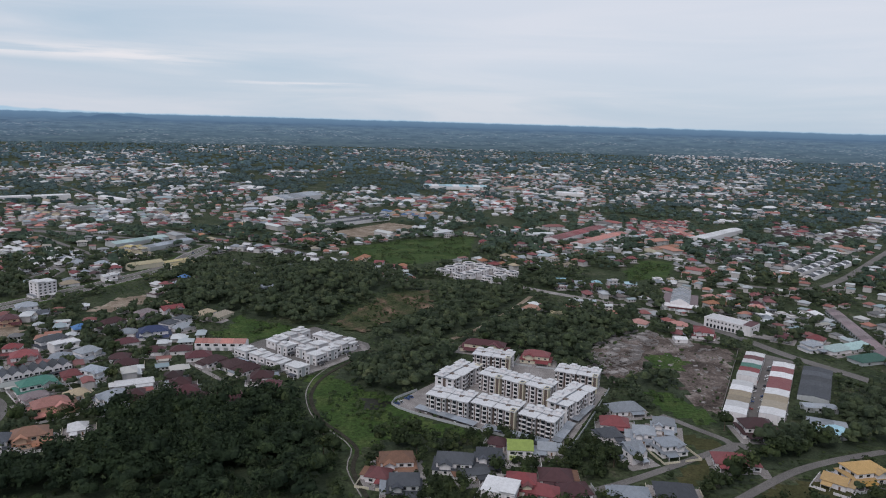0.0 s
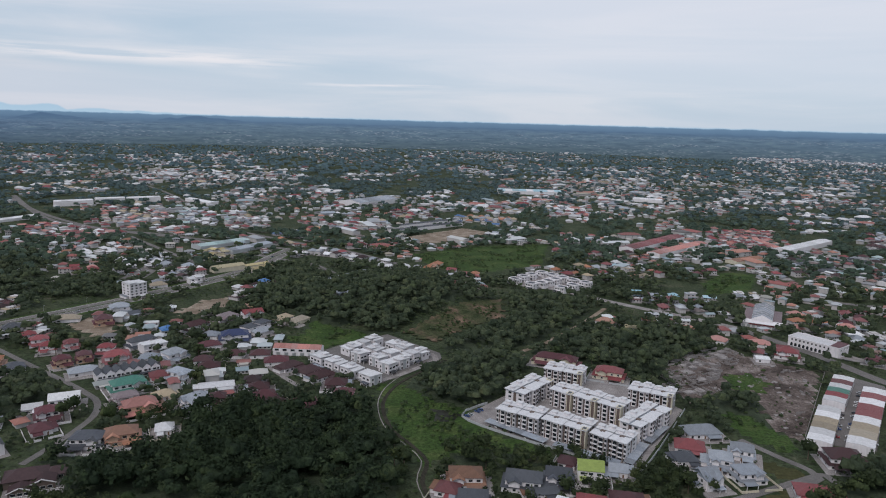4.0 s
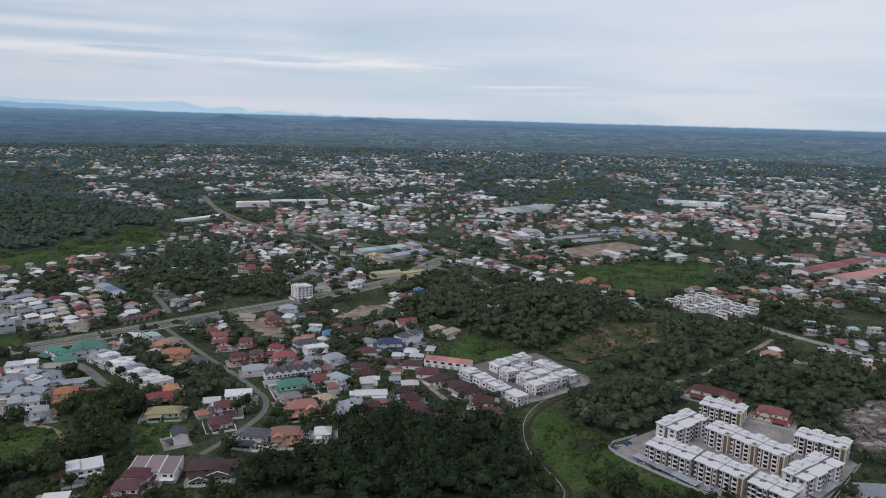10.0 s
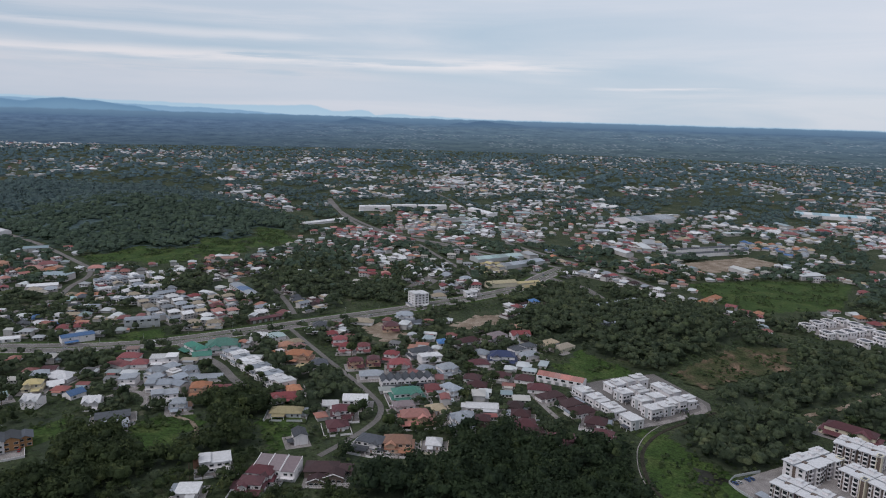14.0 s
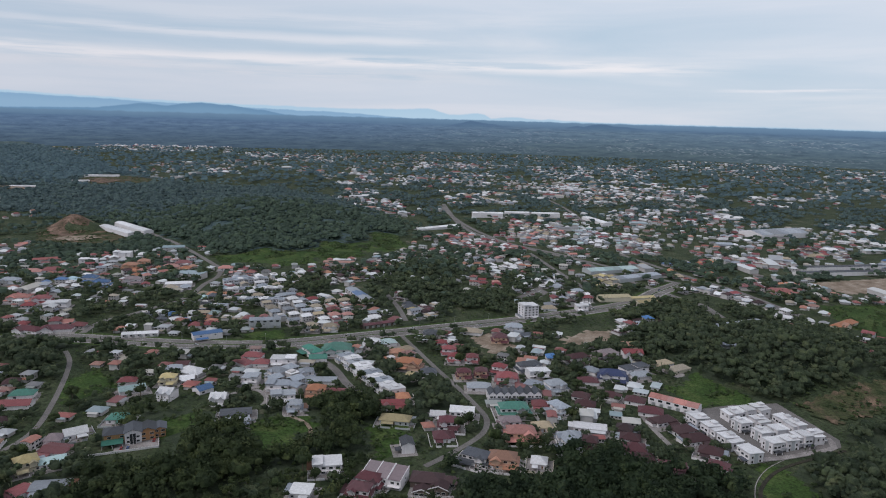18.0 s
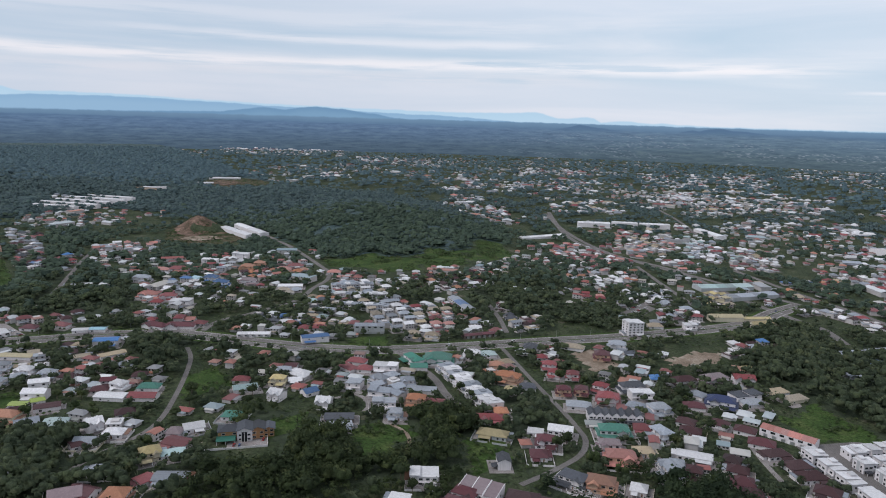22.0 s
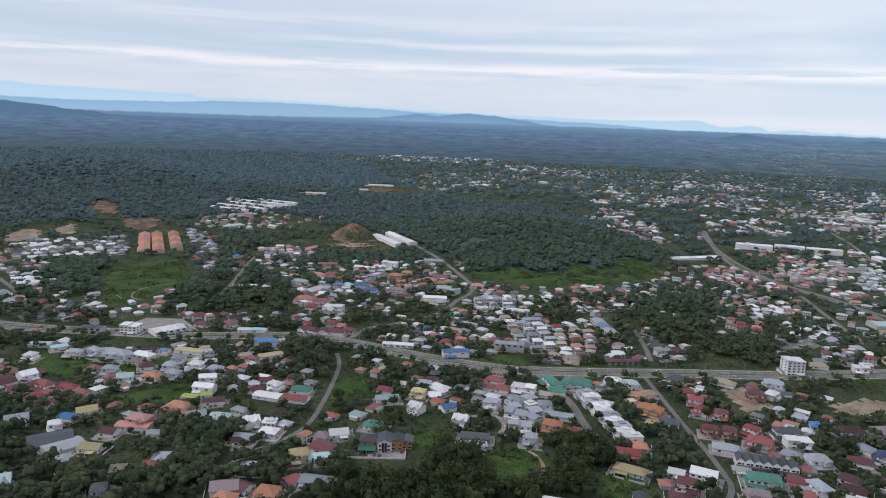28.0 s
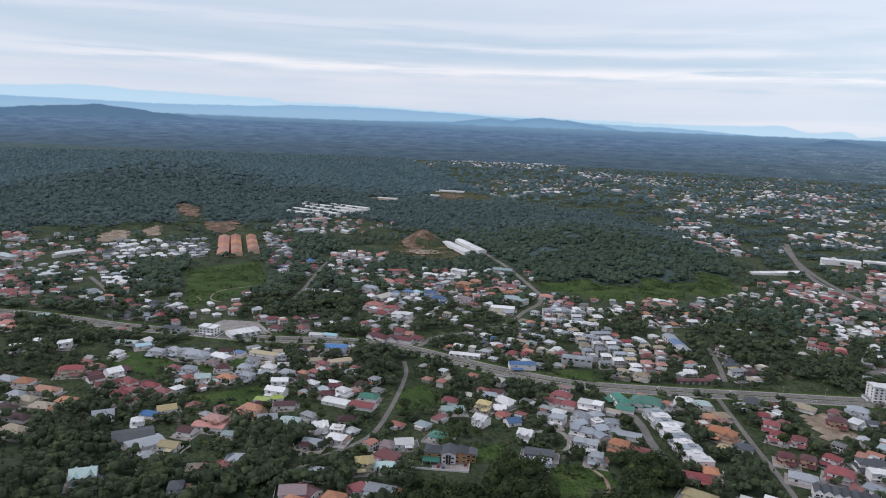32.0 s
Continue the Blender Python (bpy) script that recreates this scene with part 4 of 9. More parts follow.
def apartment_block(x, y, rot, l, w, st=4, bays=3, tower=0, label=""):
    """A block of flats: white modules standing forward of a dark core, brown strips, stacked balconies, stepped roofs."""
    take_box(x, y, rot, l, w, 3)
    fh = 2.95
    h = st * fh + 0.4
    ob = tagged(new("apartment_block"), label or "four-storey white and brown block of flats with balconies", "apartment block", "blocks of flats")
    ob.matrix_basis = pose(x, y, land(x, y), 0, 0, rot)
    part("core", Geo().box(-l / 2 + l / bays * 0.045 + 0.4, l / 2 - l / bays * 0.045 - 0.4, -w / 2 + 1.6, w / 2 - 1.6, -1.5, h - 0.5).mesh("core", WALL["b"]), ob, label="dark brown core wall")
    part("roof", Geo().box(-l / 2 + 0.3, l / 2 - 0.3, -w / 2 + 1.0, w / 2 - 1.0, h - 0.5, h - 0.2).mesh("roof", ROOF["Y"]), ob)
    n = bays * 2
    u = l / n
    for k in range(n):
        c = -l / 2 + (k + 0.5) * u
        m = u * 0.385
        rise = 0.6 * (k % 2)
        for s in (-1, 1):
            y0, y1 = sorted((s * 1.2, s * (w / 2 + 1.3 * (k % 2))))
            face = s * (w / 2 + 1.3 * (k % 2))
            part("wall", Geo().box(c - m, c + m, y0, y1, -1.5, h + rise * 0.5).mesh("wall", WALL["w"]), ob)
            y0, y1 = sorted((s * 0.8, face + s * 1.0))
            part("roof_plate", Geo().box(c - u * (0.5 if k % 2 else 0.47), c + u * (0.5 if k % 2 else 0.47), y0, y1, h + rise * 0.5, h + rise * 0.5 + 0.32).mesh("roof_plate", M_WHITEROOF), ob)
            y0, y1 = sorted((face, face + s * 0.2))
            e = 1 if k % 2 else -1
            part("pilaster", Geo().box(*sorted((c + e * m * 0.16, c + e * m * 0.42)), y0, y1, -1.5, h + rise * 0.5 - 0.1).mesh("pilaster", WALL["b"]), ob, label="brown vertical wall strip")
            t = 0 if s < 0 else 180
            for f in range(st if s < 0 else 0):
                z = f * fh
                part("window", RECESS, ob, pose(c - e * m * 0.45, face, z + 0.15, 0, 0, t))
                part("balcony", FLAT_BALCONY, ob, pose(c - e * m * 0.45, face, z + 0.15, 0, 0, t))
                part("window", WIN[2], ob, pose(c + e * m * 0.76, face, z + 0.8, 0, 0, t))
                if f % 2 and s < 0:
                    part("air_conditioner", AIRCON, ob, pose(c + e * m * 0.3, face - 0.2, z + 0.4, 0, 0, t))
        b = w * 0.28 + 1.2 * (k % 2)
        box = part("roof_box", Geo().box(c - 1.7, c + 1.7, b - 1.5, b + 1.5, h + 0.28, h + 1.7 + rise).mesh("roof_box", WALL["w"]), ob)
        part("roof_lid", Geo().box(c - 2.1, c + 2.1, b - 1.9, b + 1.9, h + 1.7 + rise, h + 1.9 + rise).mesh("roof_lid", M_WHITEROOF), box)
        if k % 2:
            part("roof_hatch", Geo().box(c - u * 0.5 - 1.5, c - u * 0.5 + 1.5, -2.6, 0.2, h - 0.2, h + 0.75).mesh("roof_hatch", WALL["b"]), ob)
    for s in (-1, 1):
        for f in range(st):
            for yy in (-w * 0.3, w * 0.25):
                part("window", WIN[1], ob, pose(s * (l / 2 - u * 0.09), yy, f * fh + 0.8, 0, 0, 90 * s))
    for k in range(tower):
        c = -l / 2 + (k + 0.98) * l / max(tower, 1) - 1.5
        for d in (-1.7, 1.1):
            part("stair_tower", Geo().box(c + d, c + d + 0.6, -w / 2 - 1.9, -w / 2 + 2.5, -1.5, h + 1.1).mesh("stair_tower", WALL["c"]), ob, label="beige stair tower wall")
        panel = part("tower_panel", Geo().box(c - 1.1, c + 1.1, -w / 2 - 1.6, -w / 2 + 2.4, -1.5, h + 0.7).mesh("tower_panel", WALL["b"]), ob, label="dark brown stair front")
        part("tower_roof", Geo().box(c - 1.9, c + 1.9, -w / 2 - 2.1, -w / 2 + 2.7, h + 1.1, h + 1.3).mesh("tower_roof", WALL["c"]), panel)
        part("tower_hatch", Geo().box(c - 1.2, c + 1.2, -w / 2 - 1.2, -w / 2 + 1.8, h + 1.3, h + 1.36).mesh("tower_hatch", ROOF["D"]), panel)
    return ob


def villa(x, y, rot, l=15.0, w=12.0, rimmed=False):
    """A white two-storey villa: tilted roof plates at two heights, or flat with a white rim round a dark deck."""
    take_box(x, y, rot, l, w, 1.0)
    ob = tagged(new("villa"), "white two-storey villa with a dark flat roof inside a white rim" if rimmed else "new white two-storey villa with tilted pale roof plates", "villa", "white villas of one estate")
    ob.matrix_basis = pose(x, y, land(x, y), 0, 0, rot)
    h, f = 7.0 if rimmed else rng.uniform(7.2, 8.8), rng.choice((-1, 1))

    def block(name, x0, x1, y0, y1, z0, z1, mat, label=""):
        return part(name, Geo().box(min(f * x0, f * x1), max(f * x0, f * x1), y0, y1, z0, z1).mesh(name, mat), ob, label=label)

    cutback = rng.uniform(0.8, 2.2)
    part("wall", Geo().box(*sorted((-f * l / 2, f * l * 0.14)), -w / 2, w / 2, -2, h).box(*sorted((f * l * 0.14, f * l / 2)), -w / 2 + cutback, w / 2 - 0.4, -2, h - 0.7).mesh("wall", WALL["w"]), ob)
    if rimmed:
        block("roof_deck", -l / 2 + 0.9, l / 2 - 0.9, -w / 2 + 0.9, w / 2 - 0.9, h, h + 0.12, ROOF["D"], "dark grey flat roof deck")
        g = Geo()
        a, b, t, c = l / 2 + 0.5, w / 2 + 0.5, 1.5, 1.9
        ring = [(-a + c, -b), (a - c, -b), (a, -b + c), (a, b - c), (a - c, b), (-a + c, b), (-a, b - c), (-a, -b + c)]
        v = [(px * k, py * k, z) for z in (h - 0.4, h + 0.6) for k in (1.0, 1 - t / a) for px, py in ring]
        for k in range(8):
            q = (k + 1) % 8
            g.f += [(k, q, 16 + q, 16 + k), (8 + q, 8 + k, 24 + k, 24 + q), (16 + k, 16 + q, 24 + q, 24 + k), (8 + k, 8 + q, q, k)]
            g.m += [0] * 4
        g.v = v
        part("roof_rim", g.mesh("roof_rim", WALL["w"]), ob, label="rounded white roof rim")
        block("balcony_slab", -l * 0.3, l * 0.3, -w / 2 - 1.8, -w / 2, 3.0, 3.25, WALL["w"])
    else:
        part("roof", Geo().slope(*sorted((-f * (l / 2 + 0.5), f * (l * 0.14 + 0.3))), -w / 2 - 0.7, w / 2 + 0.5, h + 0.75, h + 0.1, 0.25).mesh("roof", ROOF["F"]), ob)
        part("lower_roof", Geo().slope(*sorted((f * (l * 0.14 + 0.3), f * (l / 2 + 0.5))), -w / 2 + cutback - 0.6, w / 2 + 0.2, h - 0.6, h - 0.1, 0.25).mesh("lower_roof", ROOF[rng.choice("FFW")]), ob)
        part("gable_wall", Geo().slope(*sorted((-f * l / 2, f * l * 0.14)), -w / 2, w / 2, h - 0.3, h - 0.3, 0.5).mesh("gable_wall", WALL["w"]), ob)
        block("balcony_slab", l * 0.14, l / 2, -w / 2 - 0.4, -w / 2 + cutback, 3.0, 3.2, WALL["w"])
        if rng.random() < 0.6:
            stair = block("roof_box", -l * 0.34, -l * 0.06, 0.2, w * 0.36, h + 0.2, h + 1.9, WALL["w"])
            part("roof_lid", Geo().box(*sorted((-f * l * 0.38, -f * l * 0.02)), -0.2, w * 0.4, h + 1.9, h + 2.1).mesh("roof_lid", ROOF["F"]), stair)
        block("parapet", l * 0.14, l / 2, -w / 2 - 0.4, -w / 2 - 0.25, 3.2, 4.1, WALL["g"])
        block("side_panel", -l / 2 - 0.12, -l / 2, -w * 0.15, w * 0.12, -2, h - 0.2, WALL["g"], "grey vertical wall panel")
    block("carport_roof", -l / 2 + 0.5, l * 0.0, -w / 2 - 3.6, -w / 2, 2.6, 2.8, ROOF["D"])
    for a in (-l / 2 + 0.9, -0.4):
        part("post", POST, ob, pose(f * a, -w / 2 - 3.2, -0.1))
    for k, a in enumerate((-0.32, -0.05)):
        for z in (0.8, 4.3):
            part("window", WIN[(3, 1)[k]], ob, pose(f * a * l, -w / 2, z))
        part("window", WIN[2], ob, pose(f * a * l, w / 2, 4.2, 0, 0, 180))
    part("window", WIN[1], ob, pose(f * 0.32 * l, -w / 2 + cutback, 3.9))
    for b in (-0.28, 0.28):
        for z in (0.9, 4.1):
            part("window", WIN[2], ob, pose(-f * l / 2, b * w, z, 0, 0, -90 * f))
        part("window", WIN[2], ob, pose(f * l / 2, b * w * 0.7, 3.9, 0, 0, 90 * f))


ARCH = Geo()
ARCH.add([(-1.1, 0.04, 0), (1.1, 0.04, 0), (1.1, 0.04, 2.2), (0.78, 0.04, 2.95), (0, 0.04, 3.3), (-0.78, 0.04, 2.95), (-1.1, 0.04, 2.2)]
         + [(-1.1, -0.06, 0), (1.1, -0.06, 0), (1.1, -0.06, 2.2), (0.78, -0.06, 2.95), (0, -0.06, 3.3), (-0.78, -0.06, 2.95), (-1.1, -0.06, 2.2)],
         [(7, 8, 9, 10, 11, 12, 13)] + [(k, (k + 1) % 7, 7 + (k + 1) % 7, 7 + k) for k in range(7)])
ARCH = ARCH.mesh("arched_window", M_GLASS)


def arcade_building(x, y, rot, l, w, h):
    """A long pale public building: arches below, small windows above, parapet, flat roof and a red-roofed end."""
    take_box(x, y, rot, l, w, 3)
    ob = tagged(new("public_building"), "long off-white two-storey public building with arched windows and flat roof", "public building")
    ob.matrix_basis = pose(x, y, land(x, y), 0, 0, rot)
    part("wall", Geo().box(-l / 2, l / 2, -w / 2, w / 2, -2, h).mesh("wall", WALL["w"]), ob)
    part("parapet", Geo().box(-l / 2 - 0.3, l / 2 + 0.3, -w / 2 - 0.3, -w / 2 + 0.1, h, h + 0.9).box(-l / 2 - 0.3, l / 2 + 0.3, w / 2 - 0.1, w / 2 + 0.3, h, h + 0.9).box(-l / 2 - 0.3, -l / 2 + 0.1, -w / 2 + 0.1, w / 2 - 0.1, h, h + 0.9).box(l / 2 - 0.1, l / 2 + 0.3, -w / 2 + 0.1, w / 2 - 0.1, h, h + 0.9).mesh("parapet", WALL["w"]), ob)
    part("roof", Geo().box(-l / 2 + 0.1, l * 0.30, -w / 2 + 0.1, w / 2 - 0.1, h, h + 0.25).mesh("roof", ROOF["F"]), ob, label="flat pale roof deck")
    part("end_roof", Geo().slope(l * 0.30, l / 2 - 0.1, -w / 2 + 0.1, w / 2 - 0.1, h + 0.1, h + 1.6).mesh("end_roof", ROOF["M"]), ob, label="dark red sheet roof at the end")
    n = 10
    for k in range(n):
        a = (k + 0.5) / n * l * 0.80 - l * 0.46
        part("arched_window", ARCH, ob, pose(a, -w / 2, 0.6))
        part("window", WIN[2], ob, pose(a, -w / 2, h - 2.4))
        part("pilaster", Geo().box(a + l * 0.036, a + l * 0.046, -w / 2 - 0.3, -w / 2, -1, h).mesh("pilaster", WALL["w"]), ob)
    for b in (-0.3, 0.0, 0.3):
        part("window", WIN[0], ob, pose(l / 2, b * w, h - 2.6, 0, 0, 90))
        part("window", WIN[0], ob, pose(-l / 2, b * w, h - 2.6, 0, 0, -90))


def nave_hall(x, y, rot, l, w, h):
    """A tall hall with a ribbed grey roof, a gabled white front, low wings and a shop front across."""
    take_box(x, y, rot, l, w + 16, 2)
    ob = tagged(new("market_hall"), "white market hall with grey ribbed nave roof and low wings", "hall", "sheds and halls")
    ob.matrix_basis = pose(x, y, land(x, y), 0, 0, rot)
    part("wall", Geo().box(-l / 2, l / 2, -w / 2, w / 2, -2, h).mesh("wall", WALL["w"]), ob)
    for k in range(8):
        a = -l / 2 + (k + 0.5) * l / 8
        part("roof_bay", Geo().gable(a, 0, l / 8 - 0.3, w, h + 0.05, 0.2 * w, over=0.0).mesh("roof_bay", ROOF["Y"]), ob)
        part("roof_rib", Geo().gable(a + l / 16, 0, 0.3, w + 0.5, h + 0.2, 0.2 * w, over=0.0).mesh("roof_rib", WALL["w"]), ob)
    part("gable_front", Geo().add([(-l / 2 - 0.3, -w / 2, h), (-l / 2 - 0.3, w / 2, h), (-l / 2 - 0.3, 0, h + 0.24 * w), (-l / 2 + 0.3, -w / 2, h), (-l / 2 + 0.3, w / 2, h), (-l / 2 + 0.3, 0, h + 0.24 * w)], [(1, 0, 2), (3, 4, 5), (0, 3, 5, 2), (4, 1, 2, 5)]).mesh("gable_front", WALL["w"]), ob, label="white gabled front wall")
    for s in (-1, 1):
        y0, y1 = sorted((s * w / 2, s * (w / 2 + 8)))
        wing = part("wing", Geo().box(-l / 2 + 6, l / 2 - 6, y0, y1, -2, 3.6).mesh("wing", WALL["g"]), ob)
        part("wing_roof", Geo().box(-l / 2 + 5.5, l / 2 - 5.5, y0 - 0.3, y1 + 0.3, 3.6, 3.9).mesh("wing_roof", ROOF["K"]), wing)
    front = part("shop_front", Geo().box(-l / 2 - 7, -l / 2 + 6, -w / 2 - 9, w / 2 + 9, -2, 4.6).mesh("shop_front", WALL["w"]), ob)
    part("canopy", Geo().box(-l / 2 - 8.2, -l / 2 + 6.2, -w / 2 - 9.3, w / 2 + 9.3, 4.6, 5.3).mesh("canopy", WALL["w"]), front)
    for k in range(8):
        b = -w / 2 - 6.5 + k * (w + 13) / 7
        part("shutter", SHUTTER, front, pose(-l / 2 - 7, b, 0.2, 0, 0, -90))
    part("sign_board", Geo().box(-l / 2 - 7.5, -l / 2 - 7.1, -w / 2 - 2, w / 2 + 2, 3.0, 4.4).mesh("sign_board", ROOF["R"]), front, label="dark red sign board")


# ---------------------------------------------------------------- small things
def car_proto():
    body = Geo().box(-2.15, 2.15, -0.86, 0.86, 0.32, 0.86)
    v = [(-1.75, -0.82, 0.86), (1.15, -0.82, 0.86), (1.15, 0.82, 0.86), (-1.75, 0.82, 0.86), (-1.35, -0.66, 1.45), (0.45, -0.66, 1.45), (0.45, 0.66, 1.45), (-1.35, 0.66, 1.45)]
    cabin = Geo().add(v, [(0, 1, 5, 4), (1, 2, 6, 5), (2, 3, 7, 6), (3, 0, 4, 7), (4, 5, 6, 7)])
    top = Geo().box(-1.33, 0.43, -0.67, 0.67, 1.45, 1.49)
    wheel = Geo()
    n = 10
    for s in (-0.1, 0.1):
        wheel.v += [(0.32 * math.cos(k * math.tau / n), s, 0.32 * math.sin(k * math.tau / n)) for k in range(n)]
    wheel.f = [(k, (k + 1) % n, n + (k + 1) % n, n + k) for k in range(n)] + [tuple(range(n)), tuple(range(n, 2 * n))]
    wheel.m = [0] * len(wheel.f)
    return body, cabin.mesh("cabin_glass", M_GLASS), top, wheel.mesh("wheel", M_TYRE)


CAR_BODY, CAR_GLASS, CAR_TOP, CAR_WHEEL = car_proto()
CAR_MESH = [(CAR_BODY.mesh("body", m), CAR_TOP.mesh("top", m)) for m in CARS]
CAR_WORD = ("white", "silver", "black", "red", "blue")


def car(x, y, rot, k=None, z=0.18):
    k = rng.choice((0, 0, 1, 1, 2, 3, 4)) if k is None else k
    ob = tagged(new("car"), f"parked or waiting {CAR_WORD[k]} saloon car on the pavement", "car", "cars of the town")
    ob.matrix_basis = pose(x, y, land(x, y) + z, 0, 0, rot)
    part("body", CAR_MESH[k][0], ob)
    part("cabin_glass", CAR_GLASS, ob)
    part("top", CAR_MESH[k][1], ob)
    for a in (-1.35, 1.35):
        for b in (-0.8, 0.8):
            part("wheel", CAR_WHEEL, ob, pose(a, b, 0.32))


def gabled_villa(x, y, rot):
    """A spreading villa of several dark red hipped roofs with white gable trims and balustrades."""
    z = land(x, y)
    take_box(x, y, rot, 30, 26, 1.0)
    ob = tagged(new("villa"), "spreading villa with dark maroon roofs and white gable trims", "villa", "houses of the town")
    ob.matrix_basis = pose(x, y, z, 0, 0, rot)
    wings = ((-2, 4, 20, 13, 4.6, 0), (7, -4, 12, 10, 3.8, 1), (-3, -9, 11, 8, 3.0, 1), (12, 6, 10, 9, 3.2, 0))
    for cx, cy, l, w, h, front in wings:
        wall = Geo().box(cx - l / 2, cx + l / 2, cy - w / 2, cy + w / 2, -2.5, h)
        roof, tri = Geo(), 0.2 * l
        if front:
            roof.gable(cx, cy, w, l, h + 0.05, tri, along="y")
            wall.add([(cx - l / 2, cy - w / 2 + 0.05, h), (cx + l / 2, cy - w / 2 + 0.05, h), (cx, cy - w / 2 + 0.05, h + tri - 0.2)], [(0, 1, 2)])
        else:
            roof.hip(cx, cy, l, w, h + 0.05, 0.26 * w + 0.4, over=0.9)
        body = part("wing", wall.mesh("wing", WALL["b"]), ob)
        part("roof", roof.mesh("roof", ROOF["N"]), body)
        if front:
            trim = Geo()
            for e in (-1, 1):
                v = [(cx + e * (l / 2 + 0.7), cy - w / 2 - 0.75 + d, h - 0.25 + k) for d in (0, 0.3) for k in (0, 0.55)] + [(cx, cy - w / 2 - 0.75 + d, h + tri + k) for d in (0, 0.3) for k in (0, 0.55)]
                trim.add(v, [(0, 1, 5, 4), (2, 6, 7, 3), (1, 3, 7, 5), (0, 4, 6, 2), (0, 2, 3, 1)])
            part("gable_trim", trim.mesh("gable_trim", WALL["w"]), body, label="white gable trim")
        for k in (-0.28, 0.0, 0.28):
            part("window", WIN[1], body, pose(cx + k * l, cy - w / 2, 1.0))
    for x0, x1, yy, zz in ((-9, 4, -14.4, 0.3), (4, 15, -11.2, 0.3)):
        rail = Geo().box(x0, x1, yy - 0.12, yy + 0.12, zz + 0.85, zz + 1.1).box(x0, x1, yy - 0.2, yy + 0.2, zz - 0.6, zz)
        for k in range(int(x1 - x0) + 1):
            rail.box(x0 + k - 0.12, x0 + k + 0.12, yy - 0.1, yy + 0.1, zz, zz + 0.85)
        part("balustrade", rail.mesh("balustrade", WALL["w"]), ob, label="white balustrade")
    part("terrace", Geo().box(-12, 17, -15, 12, -1, 0.14).mesh("terrace", M_CONCRETE), ob)


def mansion(x, y, rot):
    """A large stepped house with dark roofs, ochre walls, a glazed stair bay and a teal canopy over its court."""
    z = land(x, y)
    take_box(x, y, rot, 44, 18, 1.0)
    c, s = math.cos(radians(rot)), math.sin(radians(rot))
    for a in (-18, -6, 6, 18):
        for q in (16, 28, 40):
            take(x + c * a + s * q, y + s * a - c * q, 8)
    ob = tagged(new("mansion"), "large ochre house with dark stepped roofs, glazed bay and paved court", "house", "houses of the town")
    ob.matrix_basis = pose(x, y, z, 0, 0, rot)
    for cx, cy, l, w, h, front in ((-13, 1, 15, 12, 7.2, 0), (-1.5, -1, 11, 15, 8.2, 1), (8, 0.5, 10, 13, 7.4, 1), (16, 2, 8, 11, 6.2, 1)):
        wall, roof, tri = Geo().box(cx - l / 2, cx + l / 2, cy - w / 2, cy + w / 2, -2.5, h), Geo(), 0.23 * l
        if front:
            roof.gable(cx, cy, w, l, h + 0.05, tri, over=1.0, along="y")
            wall.add([(cx - l / 2, cy - w / 2 + 0.05, h), (cx + l / 2, cy - w / 2 + 0.05, h), (cx, cy - w / 2 + 0.05, h + tri - 0.2)], [(0, 1, 2)])
        else:
            roof.hip(cx, cy, l, w, h + 0.05, 3.2, over=1.1)
        body = part("block", wall.mesh("block", WALL["o" if cx != -1.5 else "w"]), ob)
        part("roof", roof.mesh("roof", ROOF["D"]), body)
        for sy in range(2):
            for k in (-0.27, 0.27):
                part("window", WIN[1], body, pose(cx + k * l, cy - w / 2, sy * 3.3 + 1.0))
    part("stair_bay", Geo().box(-3.6, 0.6, -9.6, -8.5, 0, 7.4).mesh("stair_bay", M_GLASS), ob, label="tall glazed stair bay")
    for a in (-3.7, -1.6, 0.5):
        part("mullion", Geo().box(a - 0.12, a + 0.12, -9.75, -9.6, 0, 7.5).mesh("mullion", WALL["w"]), ob)
    canopy = part("canopy", Geo().slope(-22, -8, -13, -5.2, 3.0, 3.7).mesh("canopy", ROOF["G"]), ob, label="teal sheet canopy")
    for a in (-21.5, -15, -8.5):
        part("post", POST, canopy, pose(a, -12.6, -0.2))
    part("paved_court", Geo().box(-14, 15, -20, -5, -0.8, 0.15).mesh("paved_court", M_CONCRETE), ob)
    part("garden_wall", Geo().box(-34, 15, -20.4, -20.15, -1.5, 1.6).box(15, 15.25, -20.4, -4, -1.5, 1.6).mesh("garden_wall", WALL["w"]), ob)
    for a, b in ((-9, -15), (-5, -16), (12, -9)):
        car(x + c * a - s * b, y + s * a + c * b, rot + 80)


def mast(x, y, h=22.0):
    """A slender lattice mast."""
    ob = tagged(new("lattice_mast"), "slender grey lattice mast above the houses", "mast")
    ob.matrix_basis = pose(x, y, land(x, y))
    for a, b in ((-1, -1), (1, -1), (1, 1), (-1, 1)):
        part("leg", Geo().tube(a * 0.9, b * 0.9, 0, h, 0.09, 0.06, 5, 0, -a * 0.6, -b * 0.6).mesh("leg", M_METAL), ob)
    for k in range(9):
        s = 0.95 - 0.6 * k / 9
        part("brace", Geo().box(-s, s, -s, -s + 0.06, k * h / 9, k * h / 9 + 0.1).box(-s, s, s - 0.06, s, k * h / 9, k * h / 9 + 0.1).box(-s, -s + 0.06, -s, s, k * h / 9, k * h / 9 + 0.1).box(s - 0.06, s, -s, s, k * h / 9, k * h / 9 + 0.1).mesh("brace", M_METAL), ob)


CARPORT_POST = Geo().box(-0.08, 0.08, -0.08, 0.08, -0.3, 2.5).mesh("post", M_METAL)


